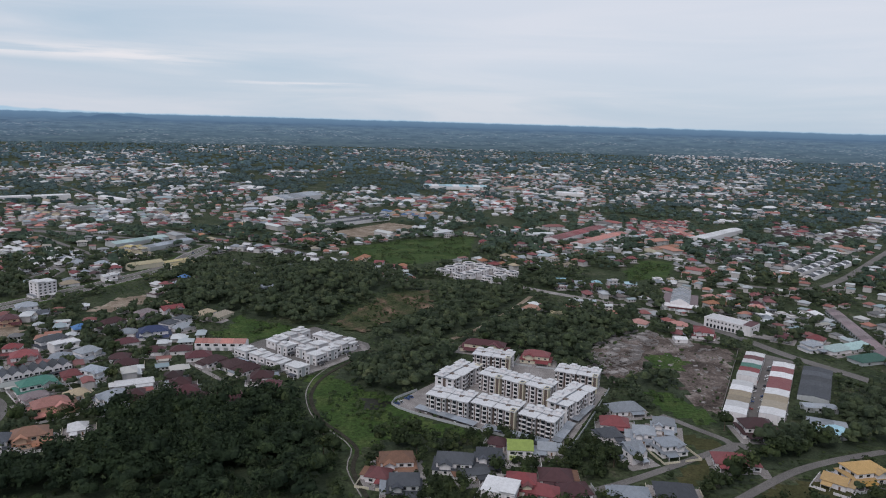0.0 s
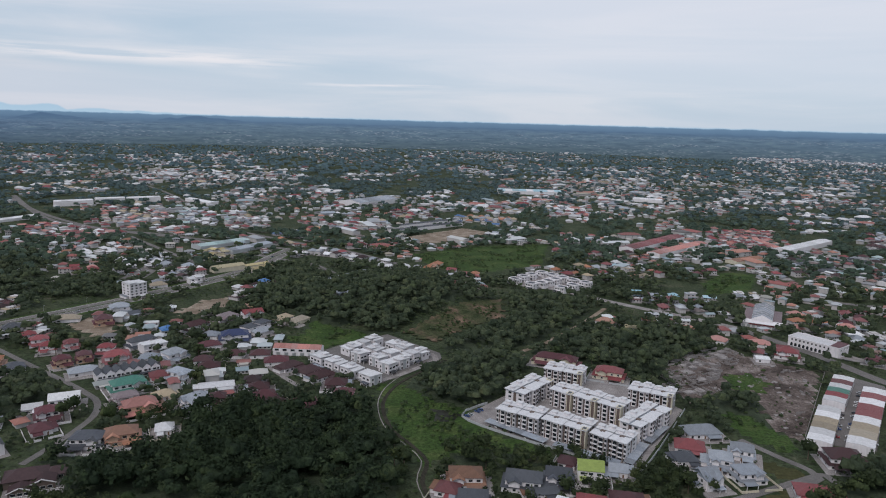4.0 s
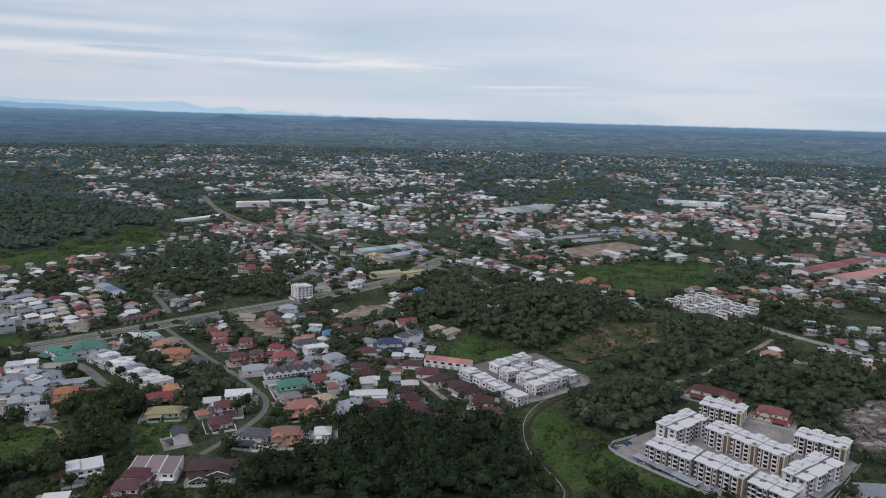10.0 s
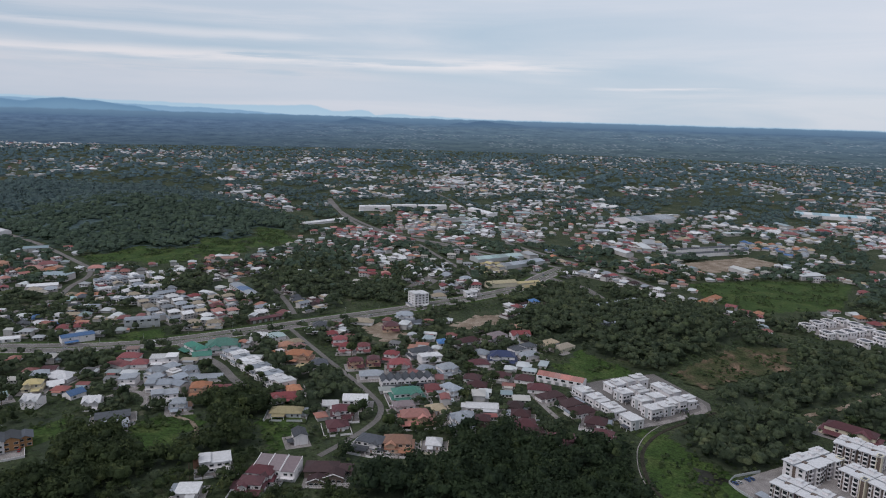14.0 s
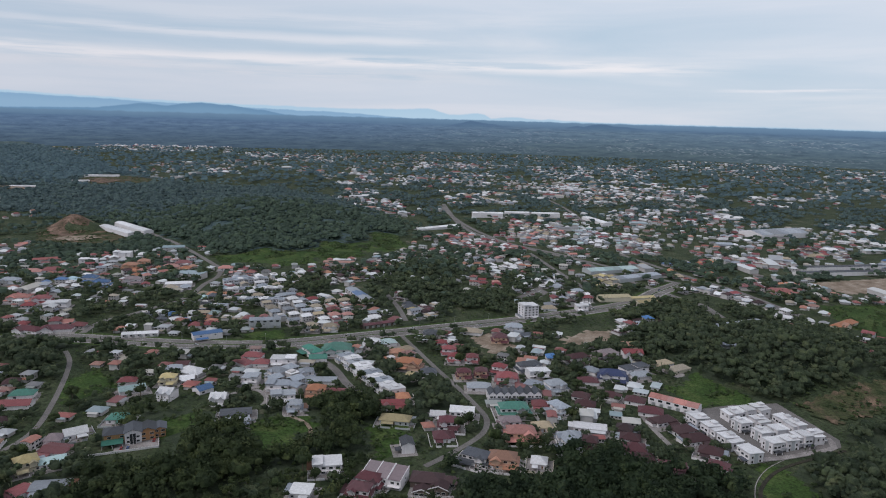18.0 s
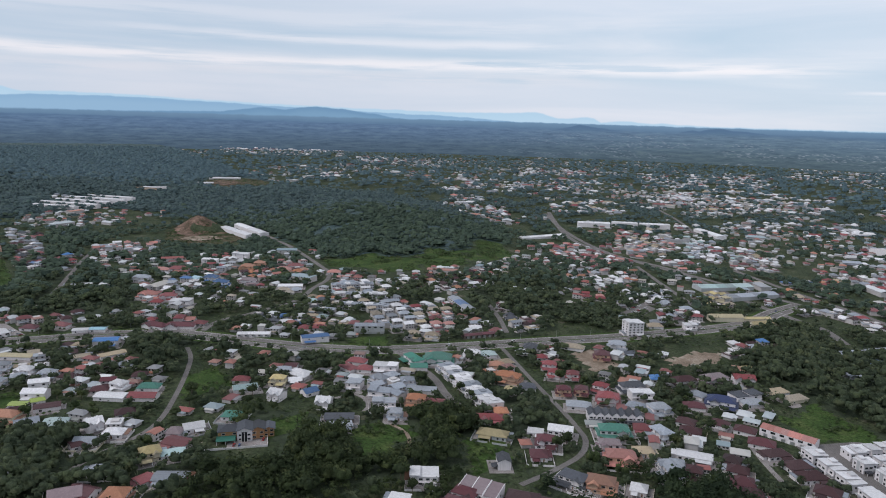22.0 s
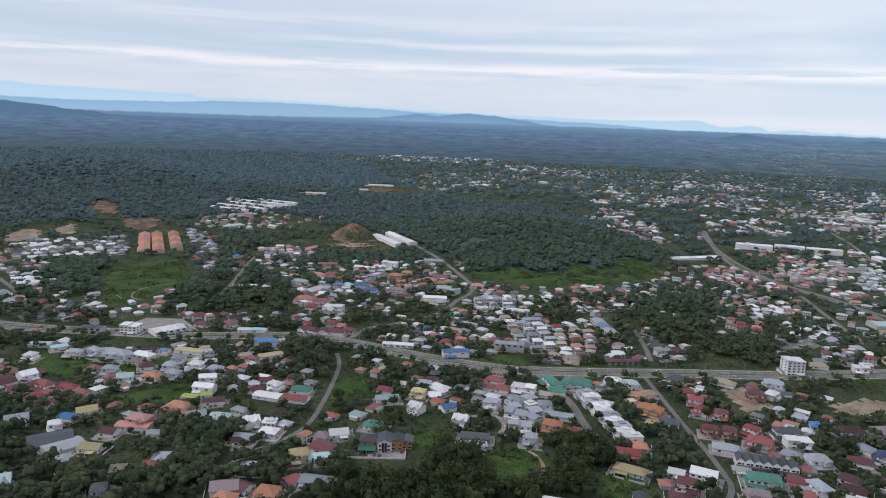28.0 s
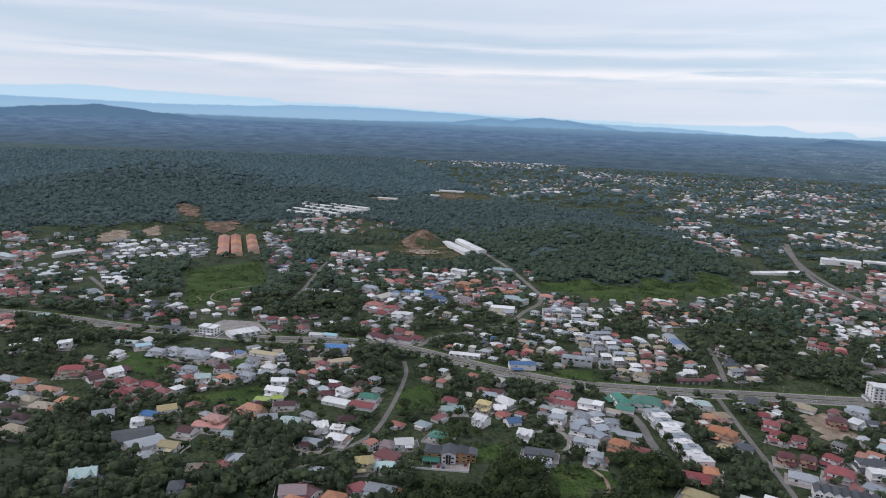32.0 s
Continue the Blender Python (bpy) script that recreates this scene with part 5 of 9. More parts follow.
def carport(x0, y0, x1, y1, w=5.5, roof="Y", label="long open carport with a pale sheet roof"):
    """A row of parking bays under a long thin roof on posts."""
    d = Vector((x1 - x0, y1 - y0))
    l = d.length
    ob = tagged(new("carport"), label, "carport", "carports of the flats")
    ob.matrix_basis = pose((x0 + x1) / 2, (y0 + y1) / 2, land(x0, y0) + 0.1, 0, 0, math.degrees(math.atan2(d.y, d.x)))
    n = max(2, round(l / 6))
    for k in range(n):
        a = -l / 2 + k * l / n
        part("roof_sheet", Geo().slope(a, a + l / n - 0.05, -w / 2, w / 2, 2.35, 2.75, 0.1).mesh("roof_sheet", ROOF[roof]), ob)
        for s in (-1, 1):
            part("post", CARPORT_POST, ob, pose(a + 0.3, s * (w / 2 - 0.4), 0))
    for k in range(n):
        if rng.random() < 0.55:
            c = Vector((x0, y0)) + d * ((k + 0.5) / n)
            car(c.x, c.y, math.degrees(math.atan2(d.y, d.x)) + 90)


def boundary(label, mat, *pts, h=1.6):
    """A garden or yard wall along a line."""
    line = resample(pts, 12.0)
    tagged(strip("boundary_wall", line, 0.14, -0.14, h, mat, thick=h + 0.6), label, "wall", kind="structure")


LAMP_POST = Geo().tube(0, 0, 0, 9, 0.11, 0.06, 6).box(-0.05, 2.2, -0.05, 0.05, 8.9, 9.0).mesh("pole", M_METAL)
LAMP_HEAD = Geo().box(1.7, 2.5, -0.14, 0.14, 8.82, 8.95).mesh("lamp_head", M_METAL)


def street_lamp(x, y, rot):
    ob = tagged(new("street_lamp"), "tall grey street lamp beside the road", "street lamp", "street lamps")
    ob.matrix_basis = pose(x, y, land(x, y), 0, 0, rot)
    part("pole", LAMP_POST, ob)
    part("lamp_head", LAMP_HEAD, ob)


# ---------------------------------------------------------------- trees
nrng = np.random.default_rng(11)


def crown_leaves(n, leaf, rx, rz, zc, lobes, seed):
    """Leaf clumps on the skins of several lobes: verts of n quads."""
    g = np.random.default_rng(seed)
    lc = g.normal(size=(lobes, 3)).clip(-1.5, 1.5) * (rx * 0.42, rx * 0.42, rz * 0.26) + (0, 0, zc)
    lr = g.uniform(0.45, 0.72, lobes) * rx
    which = g.integers(0, lobes, n)
    d = g.normal(size=(n, 3)) + (0, 0, 0.35)
    d /= np.linalg.norm(d, axis=1, keepdims=True)
    p = lc[which] + d * (lr[which] * g.uniform(0.7, 1.06, n))[:, None] * (1, 1, rz / rx * 1.05)
    nrm = d + (0, 0, 0.25) + 0.38 * g.normal(size=(n, 3))
    nrm /= np.linalg.norm(nrm, axis=1, keepdims=True)
    a = np.cross(nrm, g.normal(size=(n, 3)))
    a /= np.linalg.norm(a, axis=1, keepdims=True)
    b = np.cross(nrm, a)
    s = leaf * g.uniform(0.6, 1.25, (n, 1))
    t = s * g.uniform(0.8, 1.1, (n, 1))
    bend = nrm * s * 0.25
    mass = (p - (0, 0, zc - rz * 0.5)) / (rx, rx, rz)
    soft = d * 0.45 + nrm * 0.3 + mass * 0.8
    soft /= np.linalg.norm(soft, axis=1, keepdims=True)
    return np.hstack([np.stack([p - a * s - bend, p - b * t, p + a * s - bend, p + b * t], 1).reshape(-1, 3), np.repeat(soft, 4, 0)])


def quads_mesh(name, v, mat):
    """Loose quads; columns 3 to 5, where given, are rounded normals."""
    me = bpy.data.meshes.new(name)
    v = np.asarray(v, np.float32)
    n, nrm = len(v) // 4, v[:, 3:6]
    v = np.ascontiguousarray(v[:, :3])
    me.vertices.add(4 * n)
    me.vertices.foreach_set("co", np.asarray(v, np.float32).ravel())
    me.loops.add(4 * n)
    me.loops.foreach_set("vertex_index", np.arange(4 * n, dtype=np.int32))
    me.polygons.add(n)
    me.polygons.foreach_set("loop_start", np.arange(0, 4 * n, 4, dtype=np.int32))
    me.update(calc_edges=True)
    if nrm.shape[1] == 3:
        me.shade_smooth()
        me.attributes.new("custom_normal", "FLOAT_VECTOR", "POINT").data.foreach_set("vector", np.ascontiguousarray(nrm).ravel())
    me.materials.append(mat)
    return me


def trunk_geo(h, r, seed):
    q = random.Random(seed)
    g = Geo().tube(0, 0, -0.5, h * 0.62, r, r * 0.55, 7)
    for k in range(4):
        a = k * 1.6 + q.random()
        g.tube(0, 0, h * (0.36 + 0.06 * k), h * 0.74, r * 0.42, r * 0.14, 5, 0, math.cos(a) * h * 0.22, math.sin(a) * h * 0.22)
    return g


def heart(rx, rz, zc, lobes, fine, seed):
    """The solid mass inside a crown: lumpy cubes without bottoms, as quads."""
    g, out = np.random.default_rng(seed), []
    for _ in range(lobes):
        c = g.normal(size=3).clip(-1.2, 1.2) * (rx * 0.45, rx * 0.45, rz * 0.22) + (0, 0, zc)
        r = rx * (g.uniform(0.5, 0.68) if lobes > 1 else 0.9)
        for axis, sign in ((2, 1), (0, 1), (0, -1), (1, 1), (1, -1)):
            for i in range(fine):
                for j in range(fine):
                    q = []
                    for u, w in ((i, j), (i + 1, j), (i + 1, j + 1), (i, j + 1)):
                        p = np.array([2 * u / fine - 1, 2 * w / fine - 1, 0.0])
                        p = np.roll(np.array([p[0], p[1], 1.0]) * (1, 1, sign), axis - 2)
                        p = p / np.linalg.norm(p) * (1.0 + 0.22 * math.sin(5 * p[0] + 3 * p[1] + 4 * p[2] + seed))
                        q.append(np.concatenate([c + p * r * np.array([1, 1, rz / rx]), p / np.linalg.norm(p)]))
                    a, b = q[1][:3] - q[0][:3], q[2][:3] - q[0][:3]
                    out += q if np.dot(np.cross(a, b), q[0][:3] + q[2][:3] - 2 * c) > 0 else q[::-1]
    return np.array(out)


TREE = []
for k in range(6):
    hh = 7.0 + 0.9 * k
    TREE.append((trunk_geo(hh, 0.2 + 0.03 * k, k).mesh("trunk", M_BARK), quads_mesh("crown", np.concatenate([heart(2.7 + 0.2 * k, 2.2 + 0.2 * k, hh * 0.7, 4, 2, k), crown_leaves(150, 0.55, 3.0 + 0.22 * k, 2.5 + 0.2 * k, hh * 0.72, 6 + k % 3, 40 + k)]), M_LEAF if k % 3 else M_LEAF2)))


def palm_leaves(seed):
    g, v = np.random.default_rng(seed), []
    for k in range(13):
        a, lift = k * 2.4 + g.uniform(-0.2, 0.2), g.uniform(0.1, 1.1)
        c, s = math.cos(a), math.sin(a)
        for i in range(6):
            t0, t1 = i / 6, (i + 1) / 6
            q = [3.2 * t for t in (t0, t1)]
            zz = [9 + lift * 2.0 * t - 2.9 * t * t for t in (t0, t1)]
            w0, w1 = 0.42 * (1 - 0.6 * t0), 0.42 * (1 - 0.75 * t1)
            v += [(c * q[0] - s * w0, s * q[0] + c * w0, zz[0] - 0.2), (c * q[0], s * q[0], zz[0]), (c * q[1], s * q[1], zz[1]), (c * q[1] - s * w1, s * q[1] + c * w1, zz[1] - 0.2)]
            v += [(c * q[0], s * q[0], zz[0]), (c * q[0] + s * w0, s * q[0] - c * w0, zz[0] - 0.2), (c * q[1] + s * w1, s * q[1] - c * w1, zz[1] - 0.2), (c * q[1], s * q[1], zz[1])]
    return np.array(v)


PALM_TRUNK = Geo().tube(0, 0, -0.4, 4.5, 0.2, 0.15, 7, 0, 0.25, 0.1).tube(0.25, 0.1, 4.5, 9.0, 0.15, 0.12, 7, 0, -0.25, -0.1).mesh("trunk", M_BARK)
PALM_CROWN = quads_mesh("crown", palm_leaves(3), M_PALM)


def tree(x, y, s=1.0, k=None):
    k = rng.randrange(6) if k is None else k
    ob = tagged(new("tree"), "leafy broad-crowned green tree among the houses", "tree", "garden trees")
    ob.matrix_basis = pose(x, y, land(x, y) - 0.1, 0, 0, rng.uniform(0, 360)) @ Matrix.Diagonal((s, s, s * rng.uniform(0.85, 1.15), 1))
    part("trunk", TREE[k][0], ob)
    part("crown", TREE[k][1], ob)


def palm(x, y, s=1.0):
    ob = tagged(new("palm_tree"), "slim coconut palm with drooping fronds", "palm tree", "palms")
    ob.matrix_basis = pose(x, y, land(x, y) - 0.1, 0, 0, rng.uniform(0, 360)) @ Matrix.Scale(s, 4)
    part("trunk", PALM_TRUNK, ob)
    part("crown", PALM_CROWN, ob)


def domes(rx, rz, zc, lobes, seed, sides=6):
    """Low rounded masses of a crown seen from far off: a ring and a cap each, as quads."""
    g, out = np.random.default_rng(seed), []
    for i in range(lobes):
        c = np.array([0.0, 0.0, zc]) if lobes == 1 else g.normal(size=3).clip(-1.1, 1.1) * (rx * 0.48, rx * 0.48, rz * 0.22) + (0, 0, zc)
        r = rx * (1.0 if lobes == 1 else g.uniform(0.5, 0.68))
        lean = g.uniform(-0.16, 0.16, 2)
        rings = []
        for wide, up in ((1.0, -0.55), (0.70, 0.55)):
            jag = g.uniform(0.82, 1.18, sides)
            a = np.arange(sides) * math.tau / sides + g.uniform(0, 1)
            d = np.stack([np.cos(a) * jag * wide, np.sin(a) * jag * wide, up + g.uniform(-0.12, 0.12, sides)], 1)
            d[:, :2] += lean * (up + 0.5)
            n = d / np.linalg.norm(d, axis=1, keepdims=True) + (0, 0, 0.45)
            rings.append(np.hstack([c + d * r * np.array([1, 1, rz / rx]), n / np.linalg.norm(n, axis=1, keepdims=True)]))
        low, top = rings
        for k in range(sides):
            q = (k + 1) % sides
            out += [low[k], low[q], top[q], top[k]]
        for k in range(1, sides - 2, 2):
            out += [top[0], top[k], top[k + 1], top[k + 2]]
    return np.array(out)


LOD = {}
for level in range(5):
    LOD[level] = []
    for k in range(5):
        seed = 300 + 10 * level + k
        if level == 0:
            v = np.concatenate([domes(2.9, 2.2, 4.9, 3, seed), crown_leaves(60, 0.58, 3.8, 3.1, 5.6, 7, seed - 210)])
        elif level == 4:
            v = np.concatenate([domes(2.9, 2.2, 4.9, 4, seed), crown_leaves(96, 0.50, 3.8, 3.2, 5.6, 7, seed - 210)])
        elif level == 1:
            v = np.concatenate([domes(3.5, 2.6, 5.2, 3, seed), crown_leaves(13, 0.8, 3.7, 2.9, 5.6, 6, seed - 210)])
        elif level == 2:
            v = np.concatenate([domes(3.5, 2.3, 4.9, 1, seed), crown_leaves(2, 1.5, 4.6, 2.5, 5.0, 2, seed - 210)])
        else:
            v = domes(3.7, 2.0, 4.8, 1, seed)
        LOD[level].append(v)
LOD[6] = LOD[2]


def woods(name, label, spots, level, mat, size=1.0, kind="stuff"):
    """Many crowns in one mesh: spots are rows of x, y, scale."""
    if not len(spots):
        return
    spots = np.asarray(spots)
    which = nrng.integers(0, 5, len(spots))
    turn = nrng.uniform(0, math.tau, len(spots))
    tall = nrng.uniform(0.75, 1.15, len(spots))
    zs = np.array([land(x, y) for x, y, _ in spots])
    out = []
    for k in range(5):
        s = np.flatnonzero(which == k)
        if not len(s):
            continue
        p, (c, q, m) = LOD[level][k], (np.cos(turn[s])[:, None], np.sin(turn[s])[:, None], (spots[s, 2] * size)[:, None])
        x = (p[None, :, 0] * c - p[None, :, 1] * q) * m + spots[s, 0][:, None]
        y = (p[None, :, 0] * q + p[None, :, 1] * c) * m + spots[s, 1][:, None]
        z = p[None, :, 2] * m * tall[s][:, None] + zs[s][:, None]
        nx = p[None, :, 3] * c - p[None, :, 4] * q
        ny = p[None, :, 3] * q + p[None, :, 4] * c
        nz = p[None, :, 5] + 0 * nx
        # far crowns: normals bent upwards, which flattens their shading like haze
        if level in (2, 3, 6):
            nx, ny, nz = nx * 0.5, ny * 0.5, nz * 0.5 + 0.5
        size_n = np.sqrt(nx * nx + ny * ny + nz * nz) + 1e-6
        out.append(np.stack([x, y, z, nx / size_n, ny / size_n, nz / size_n], -1).reshape(-1, 6).astype(np.float32))
    tagged(new(name, quads_mesh(name, np.concatenate(out), mat)), label, "trees", kind=kind)


WOODS = {k: [] for k in range(7)}


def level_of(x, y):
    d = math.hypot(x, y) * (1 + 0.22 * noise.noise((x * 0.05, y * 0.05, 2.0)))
    # beyond 440 m each step has leaves with more haze in their colour
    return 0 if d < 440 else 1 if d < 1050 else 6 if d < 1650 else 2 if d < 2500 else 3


def forest(spacing, *poly, size=1.0, dense=0):
    """Fills a piece of land with trees on a jittered grid."""
    xs, ys = [p[0] for p in poly], [p[1] for p in poly]
    for i in range(int((max(xs) - min(xs)) / spacing) + 1):
        for j in range(int((max(ys) - min(ys)) / spacing) + 1):
            x = min(xs) + (i + rng.random()) * spacing
            y = min(ys) + (j + rng.random()) * spacing
            e = spacing * 1.5
            if inside(x + e * noise.noise((x * 0.02, y * 0.02, 0)), y + e * noise.noise((x * 0.02, y * 0.02, 9)), poly) and free(x, y, (3.4 if dense else 2.5) * size):
                if not dense and noise.noise((x * 0.017, y * 0.017, 21.0)) > 0.42:
                    continue
                far = math.hypot(x, y)
                if far > 4985 or rng.random() < (0.62 if far > 3300 else 0.46 if far > 2300 else 0.0):
                    continue
                wide = 1.5 if far > 3300 else 1.28 if far > 2300 else 1.0
                WOODS[dense or level_of(x, y)].append((x, y, wide * size * rng.choice((0.6, 0.75, 0.9, 1.0, 1.15, 1.35))))


# ---------------------------------------------------------------- the plan

# hills
hill(-114, 752, 96, 76, 18, 20)
hill(-2695, 197, 720, 450, 80, -30)
hill(-1243, 975, 330, 225, 40, -20)
hill(-1392, 624, 44, 38, 28, 30)
hill(-1780, 1060, 260, 190, 26, 35)
hill(-2140, 620, 300, 200, 30, -15)
hill(-1900, 150, 240, 180, 26, 20)
ground_sheet()

# roads
HIGHWAY = highway("grey two-lane carriageway of the highway", (-1077.7, -216.0), (-1005.9, -95.0), (-921.3, 3.0), (-869.7, 77.5), (-813.3, 161.9), (-777.3, 242.4), (-741.8, 294.3), (-698.2, 326.5), (-641.4, 362.7), (-588.8, 402.8), (-549.1, 446.8), (-505.7, 521.7), (-465.3, 598.0), (-406.9, 707.2), (-349.4, 851.2), (-345.4, 944.3), (-338.3, 1023.9))
road("grey main road past the school", 11.0, (-1178.8, 1520.2), (-898.6, 1228.5), (-736.8, 1130.2), (-563.8, 1087.7), (-440.6, 1004.2), (-309.0, 930.3), (-274.1, 914.3), (-236.2, 870.1))
road("grey road between the shop rows", 10.0, (-505.7, 1176.4), (-365.0, 1086.8), (-258.4, 1027.6), (-146.7, 935.5))
road("narrow grey asphalt side road", 4.4, (-684.4, 289.1), (-642.9, 274.0), (-566.1, 226.6), (-517.7, 187.5), (-496.7, 138.0), (-482.6, 116.7))
road("grey street past red-roofed houses", 4.6, (-482.9, 551.5), (-390.4, 496.5), (-333.3, 464.1), (-303.4, 445.2), (-285.3, 431.2), (-273.6, 407.8), (-272.2, 373.3), (-274.4, 341.2))
road("grey street between white terraces", 7.5, (-533.1, 451.1), (-462.6, 431.7), (-420.9, 411.1), (-385.1, 398.4))
road("narrow lane between gardens", 5.0, (66.9, 334.4), (107.5, 355.3), (168.7, 393.9), (186.5, 404.1), (189.1, 393.7))
road("narrow lane up to the walled houses", 5.0, (163.2, 386.3), (181.4, 398.4), (179.5, 408.3), (166.6, 423.7), (158.4, 434.3), (150.0, 444.6))
road("curving grey asphalt lane", 5.4, (155.0, 334.7), (200.5, 368.2), (235.8, 385.8), (273.3, 399.0))
road("pale concrete road under repair", 11.0, (67.0, 830.0), (118.0, 790.0), (150.5, 767.5), (174.1, 752.5), (200.6, 733.8), (226.0, 714.0), mat=M_CONCRETE)
road("pale lane between the maroon-roofed houses", 4.0, (-196.0, 522.2), (-178.0, 503.0), (-158.1, 484.2), mat=M_CONCRETE, name="lane")
road("grey main road past the shops", 11.2, (226.5, 713.0), (272.7, 638.5), (301.4, 576.4), (334.5, 525.4), (356.0, 478.8))
road("pale road towards the hills", 10.0, (1050.2, 1494.6), (723.2, 1126.9), (510.5, 887.0), (428.9, 839.6), (372.2, 853.6))
road("pale unpaved track", 5.0, (15.0, 576.3), (7.8, 594.5), (28.7, 621.9), (69.1, 696.5), (100.4, 764.1), mat=M_SOIL, name="track")
road("pale concrete lip of the drain", 0.6, (-62.4, 573.8), (-88.5, 512.0), (-94.2, 476.7), (-89.0, 446.3), (-77.7, 419.9), (-60.8, 398.9), (-50.3, 382.4), (-49.6, 358.7), (-38.0, 329.7), mat=M_CONCRETE, name="path")
road("dark open storm drain", 2.6, (-55.4, 562.4), (-83.2, 506.3), (-89.6, 471.6), (-85.6, 446.6), (-74.1, 420.1), (-57.3, 399.1), (-46.8, 381.1), (-46.3, 357.6), (-35.0, 328.8), mat=M_MUD, name="drain", lift=0.2)
road("straight road into the town centre", 10.0, (-1162.1, 1483.5), (-935.3, 1273.5), (-763.8, 1151.3), (-626.4, 1092.1), (-512.6, 1070.1), (-382.8, 1030.1), (-283.0, 1006.3))
road("pale road across the far town", 8.8, (-1161.9, 1983.8), (-918.8, 1725.9), (-734.3, 1496.2))
road("pale road up to the hill site", 7.5, (-1253.1, 692.7), (-1089.1, 663.9), (-893.0, 609.9))
road("grey road from the highway into the estate", 7.0, (-728.9, 326.4), (-754.2, 358.9), (-759.4, 400.9), (-771.9, 449.5), (-785.2, 488.3), (-824.8, 534.5), (-854.0, 577.3), (-893.0, 609.9))
road("grey lane up the slope between houses", 6.0, (-940.0, 210.0), (-1011.3, 250.2), (-1095.8, 291.1), (-1192.7, 336.9), (-1277.2, 380.2))
road("grey side street behind the shops", 6.0, (-510.4, 593.3), (-554.8, 630.2), (-606.1, 666.8), (-648.0, 693.4))
road("grey street on the hill estate", 6.2, (-1219.3, -33.4), (-1114.2, -9.2))
road("grey street past the shops", 7.5, (-627.3, 1064.7), (-542.4, 987.8), (-430.8, 890.0))

# open land
patch("meadow", "lush green meadow beside the drain", M_GRASS, (-98.6, 499.1), (-79.7, 500.6), (-55.3, 474.3), (-30.1, 460.5), (-11.2, 428.8), (26.4, 407.8), (20.8, 396.5), (-5.1, 404.1), (-25.9, 402.8), (-38.3, 388.2), (-46.8, 375.5), (-59.2, 392.9), (-78.5, 424.1))
patch("meadow", "green meadow behind the wooded hill", M_GRASS, (-155.0, 1025.7), (-59.1, 1118.4), (52.8, 1166.7), (37.6, 988.5), (-47.7, 915.7), (-110.7, 937.4))
patch("meadow", "green grassy slope below the estate", M_GRASS, (-1233.9, 112.9), (-1280.8, 245.5), (-1106.9, 220.9), (-1015.8, 145.9), (-984.4, 88.7))
patch("meadow", "strip of bright grass at the forest edge", M_GRASS, (-976.8, 653.5), (-907.3, 778.5), (-873.3, 978.3), (-810.3, 898.5), (-865.3, 721.3), (-924.1, 630.3))
patch("meadow", "green meadow beside the villas", M_GRASS, (-205.5, 592.0), (-180.0, 633.9), (-149.2, 611.8), (-160.2, 572.7))
patch("meadow", "grass plot among the houses", M_GRASS, (-779.7, 68.8), (-767.7, 133.8), (-704.8, 122.7), (-715.2, 68.0))
patch("meadow", "rough grass plot beside the road", M_GRASS, (-608.8, 252.1), (-612.3, 287.7), (-555.0, 276.0), (-558.3, 229.1))
patch("meadow", "grass strip beside the white house", M_GRASS, (-346.9, 359.9), (-340.5, 387.1), (-304.3, 363.2), (-301.2, 325.9))
patch("meadow", "small sunny clearing in the wood", M_GRASS, (-414.7, 316.1), (-406.9, 347.7), (-372.7, 336.7), (-380.5, 304.2))
patch("meadow", "grassy clearing above the wood", M_GRASS, (-472.9, 253.1), (-467.2, 292.7), (-443.9, 289.1), (-441.6, 246.3))
patch("meadow", "green slope with scattered bushes", M_GRASS, (-195.7, 649.1), (-135.0, 619.1), (-107.1, 580.5), (-152.1, 584.2), (-190.4, 597.0), lift=0.35)
patch("meadow", "grass field beside the grey-roofed houses", M_GRASS, (-793.0, -16.0), (-822.0, 3.5), (-795.0, 28.0), (-770.0, 55.0), (-740.0, 48.0), (-721.0, 31.3), (-764.1, 1.9))
patch("meadow", "green market garden in rows", M_GRASS, (-661.8, 57.0), (-663.3, 90.6), (-660.9, 128.0), (-641.4, 129.1), (-624.3, 103.5), (-642.2, 61.7))
patch("meadow", "green plot between the far houses", M_GRASS, (230.4, 851.2), (244.1, 920.2), (294.5, 1006.0), (330.9, 990.4), (296.1, 892.2))
patch("meadow", "bright lawn in front of the shop row", M_GRASS, (-589.0, 419.5), (-607.0, 442.0), (-584.0, 476.0), (-556.3, 455.1), lift=0.16)
patch("bare_plot", "bare brown earth plot", M_SOIL, (-418.4, 592.0), (-411.0, 620.2), (-358.6, 600.8), (-372.0, 565.2))
patch("bare_plot", "bare brown earth of a cleared site", M_SOIL, (-342.8, 654.9), (-334.3, 704.9), (-314.9, 724.4), (-300.6, 694.8), (-324.2, 642.7))
patch("bare_plot", "pale earth sports ground", M_SOIL, (-195.8, 1168.0), (-103.4, 1309.4), (-45.7, 1270.0), (-136.4, 1128.3))
patch("clearing", "brown scrub clearing on the wooded hill", M_CLEARING, (-103.1, 630.8), (-80.2, 682.0), (-49.6, 730.4), (-13.9, 763.3), (-9.4, 699.8), (-44.1, 655.7), (-71.4, 608.5), lift=0.9)
patch("rubble_field", "rough demolition site of rubble and soil", M_RUBBLE, (132.1, 579.2), (196.7, 634.7), (257.3, 587.5), (191.0, 447.4), (178.2, 465.8), (186.9, 516.1), (158.5, 532.5), (139.4, 509.9), (128.4, 499.6))
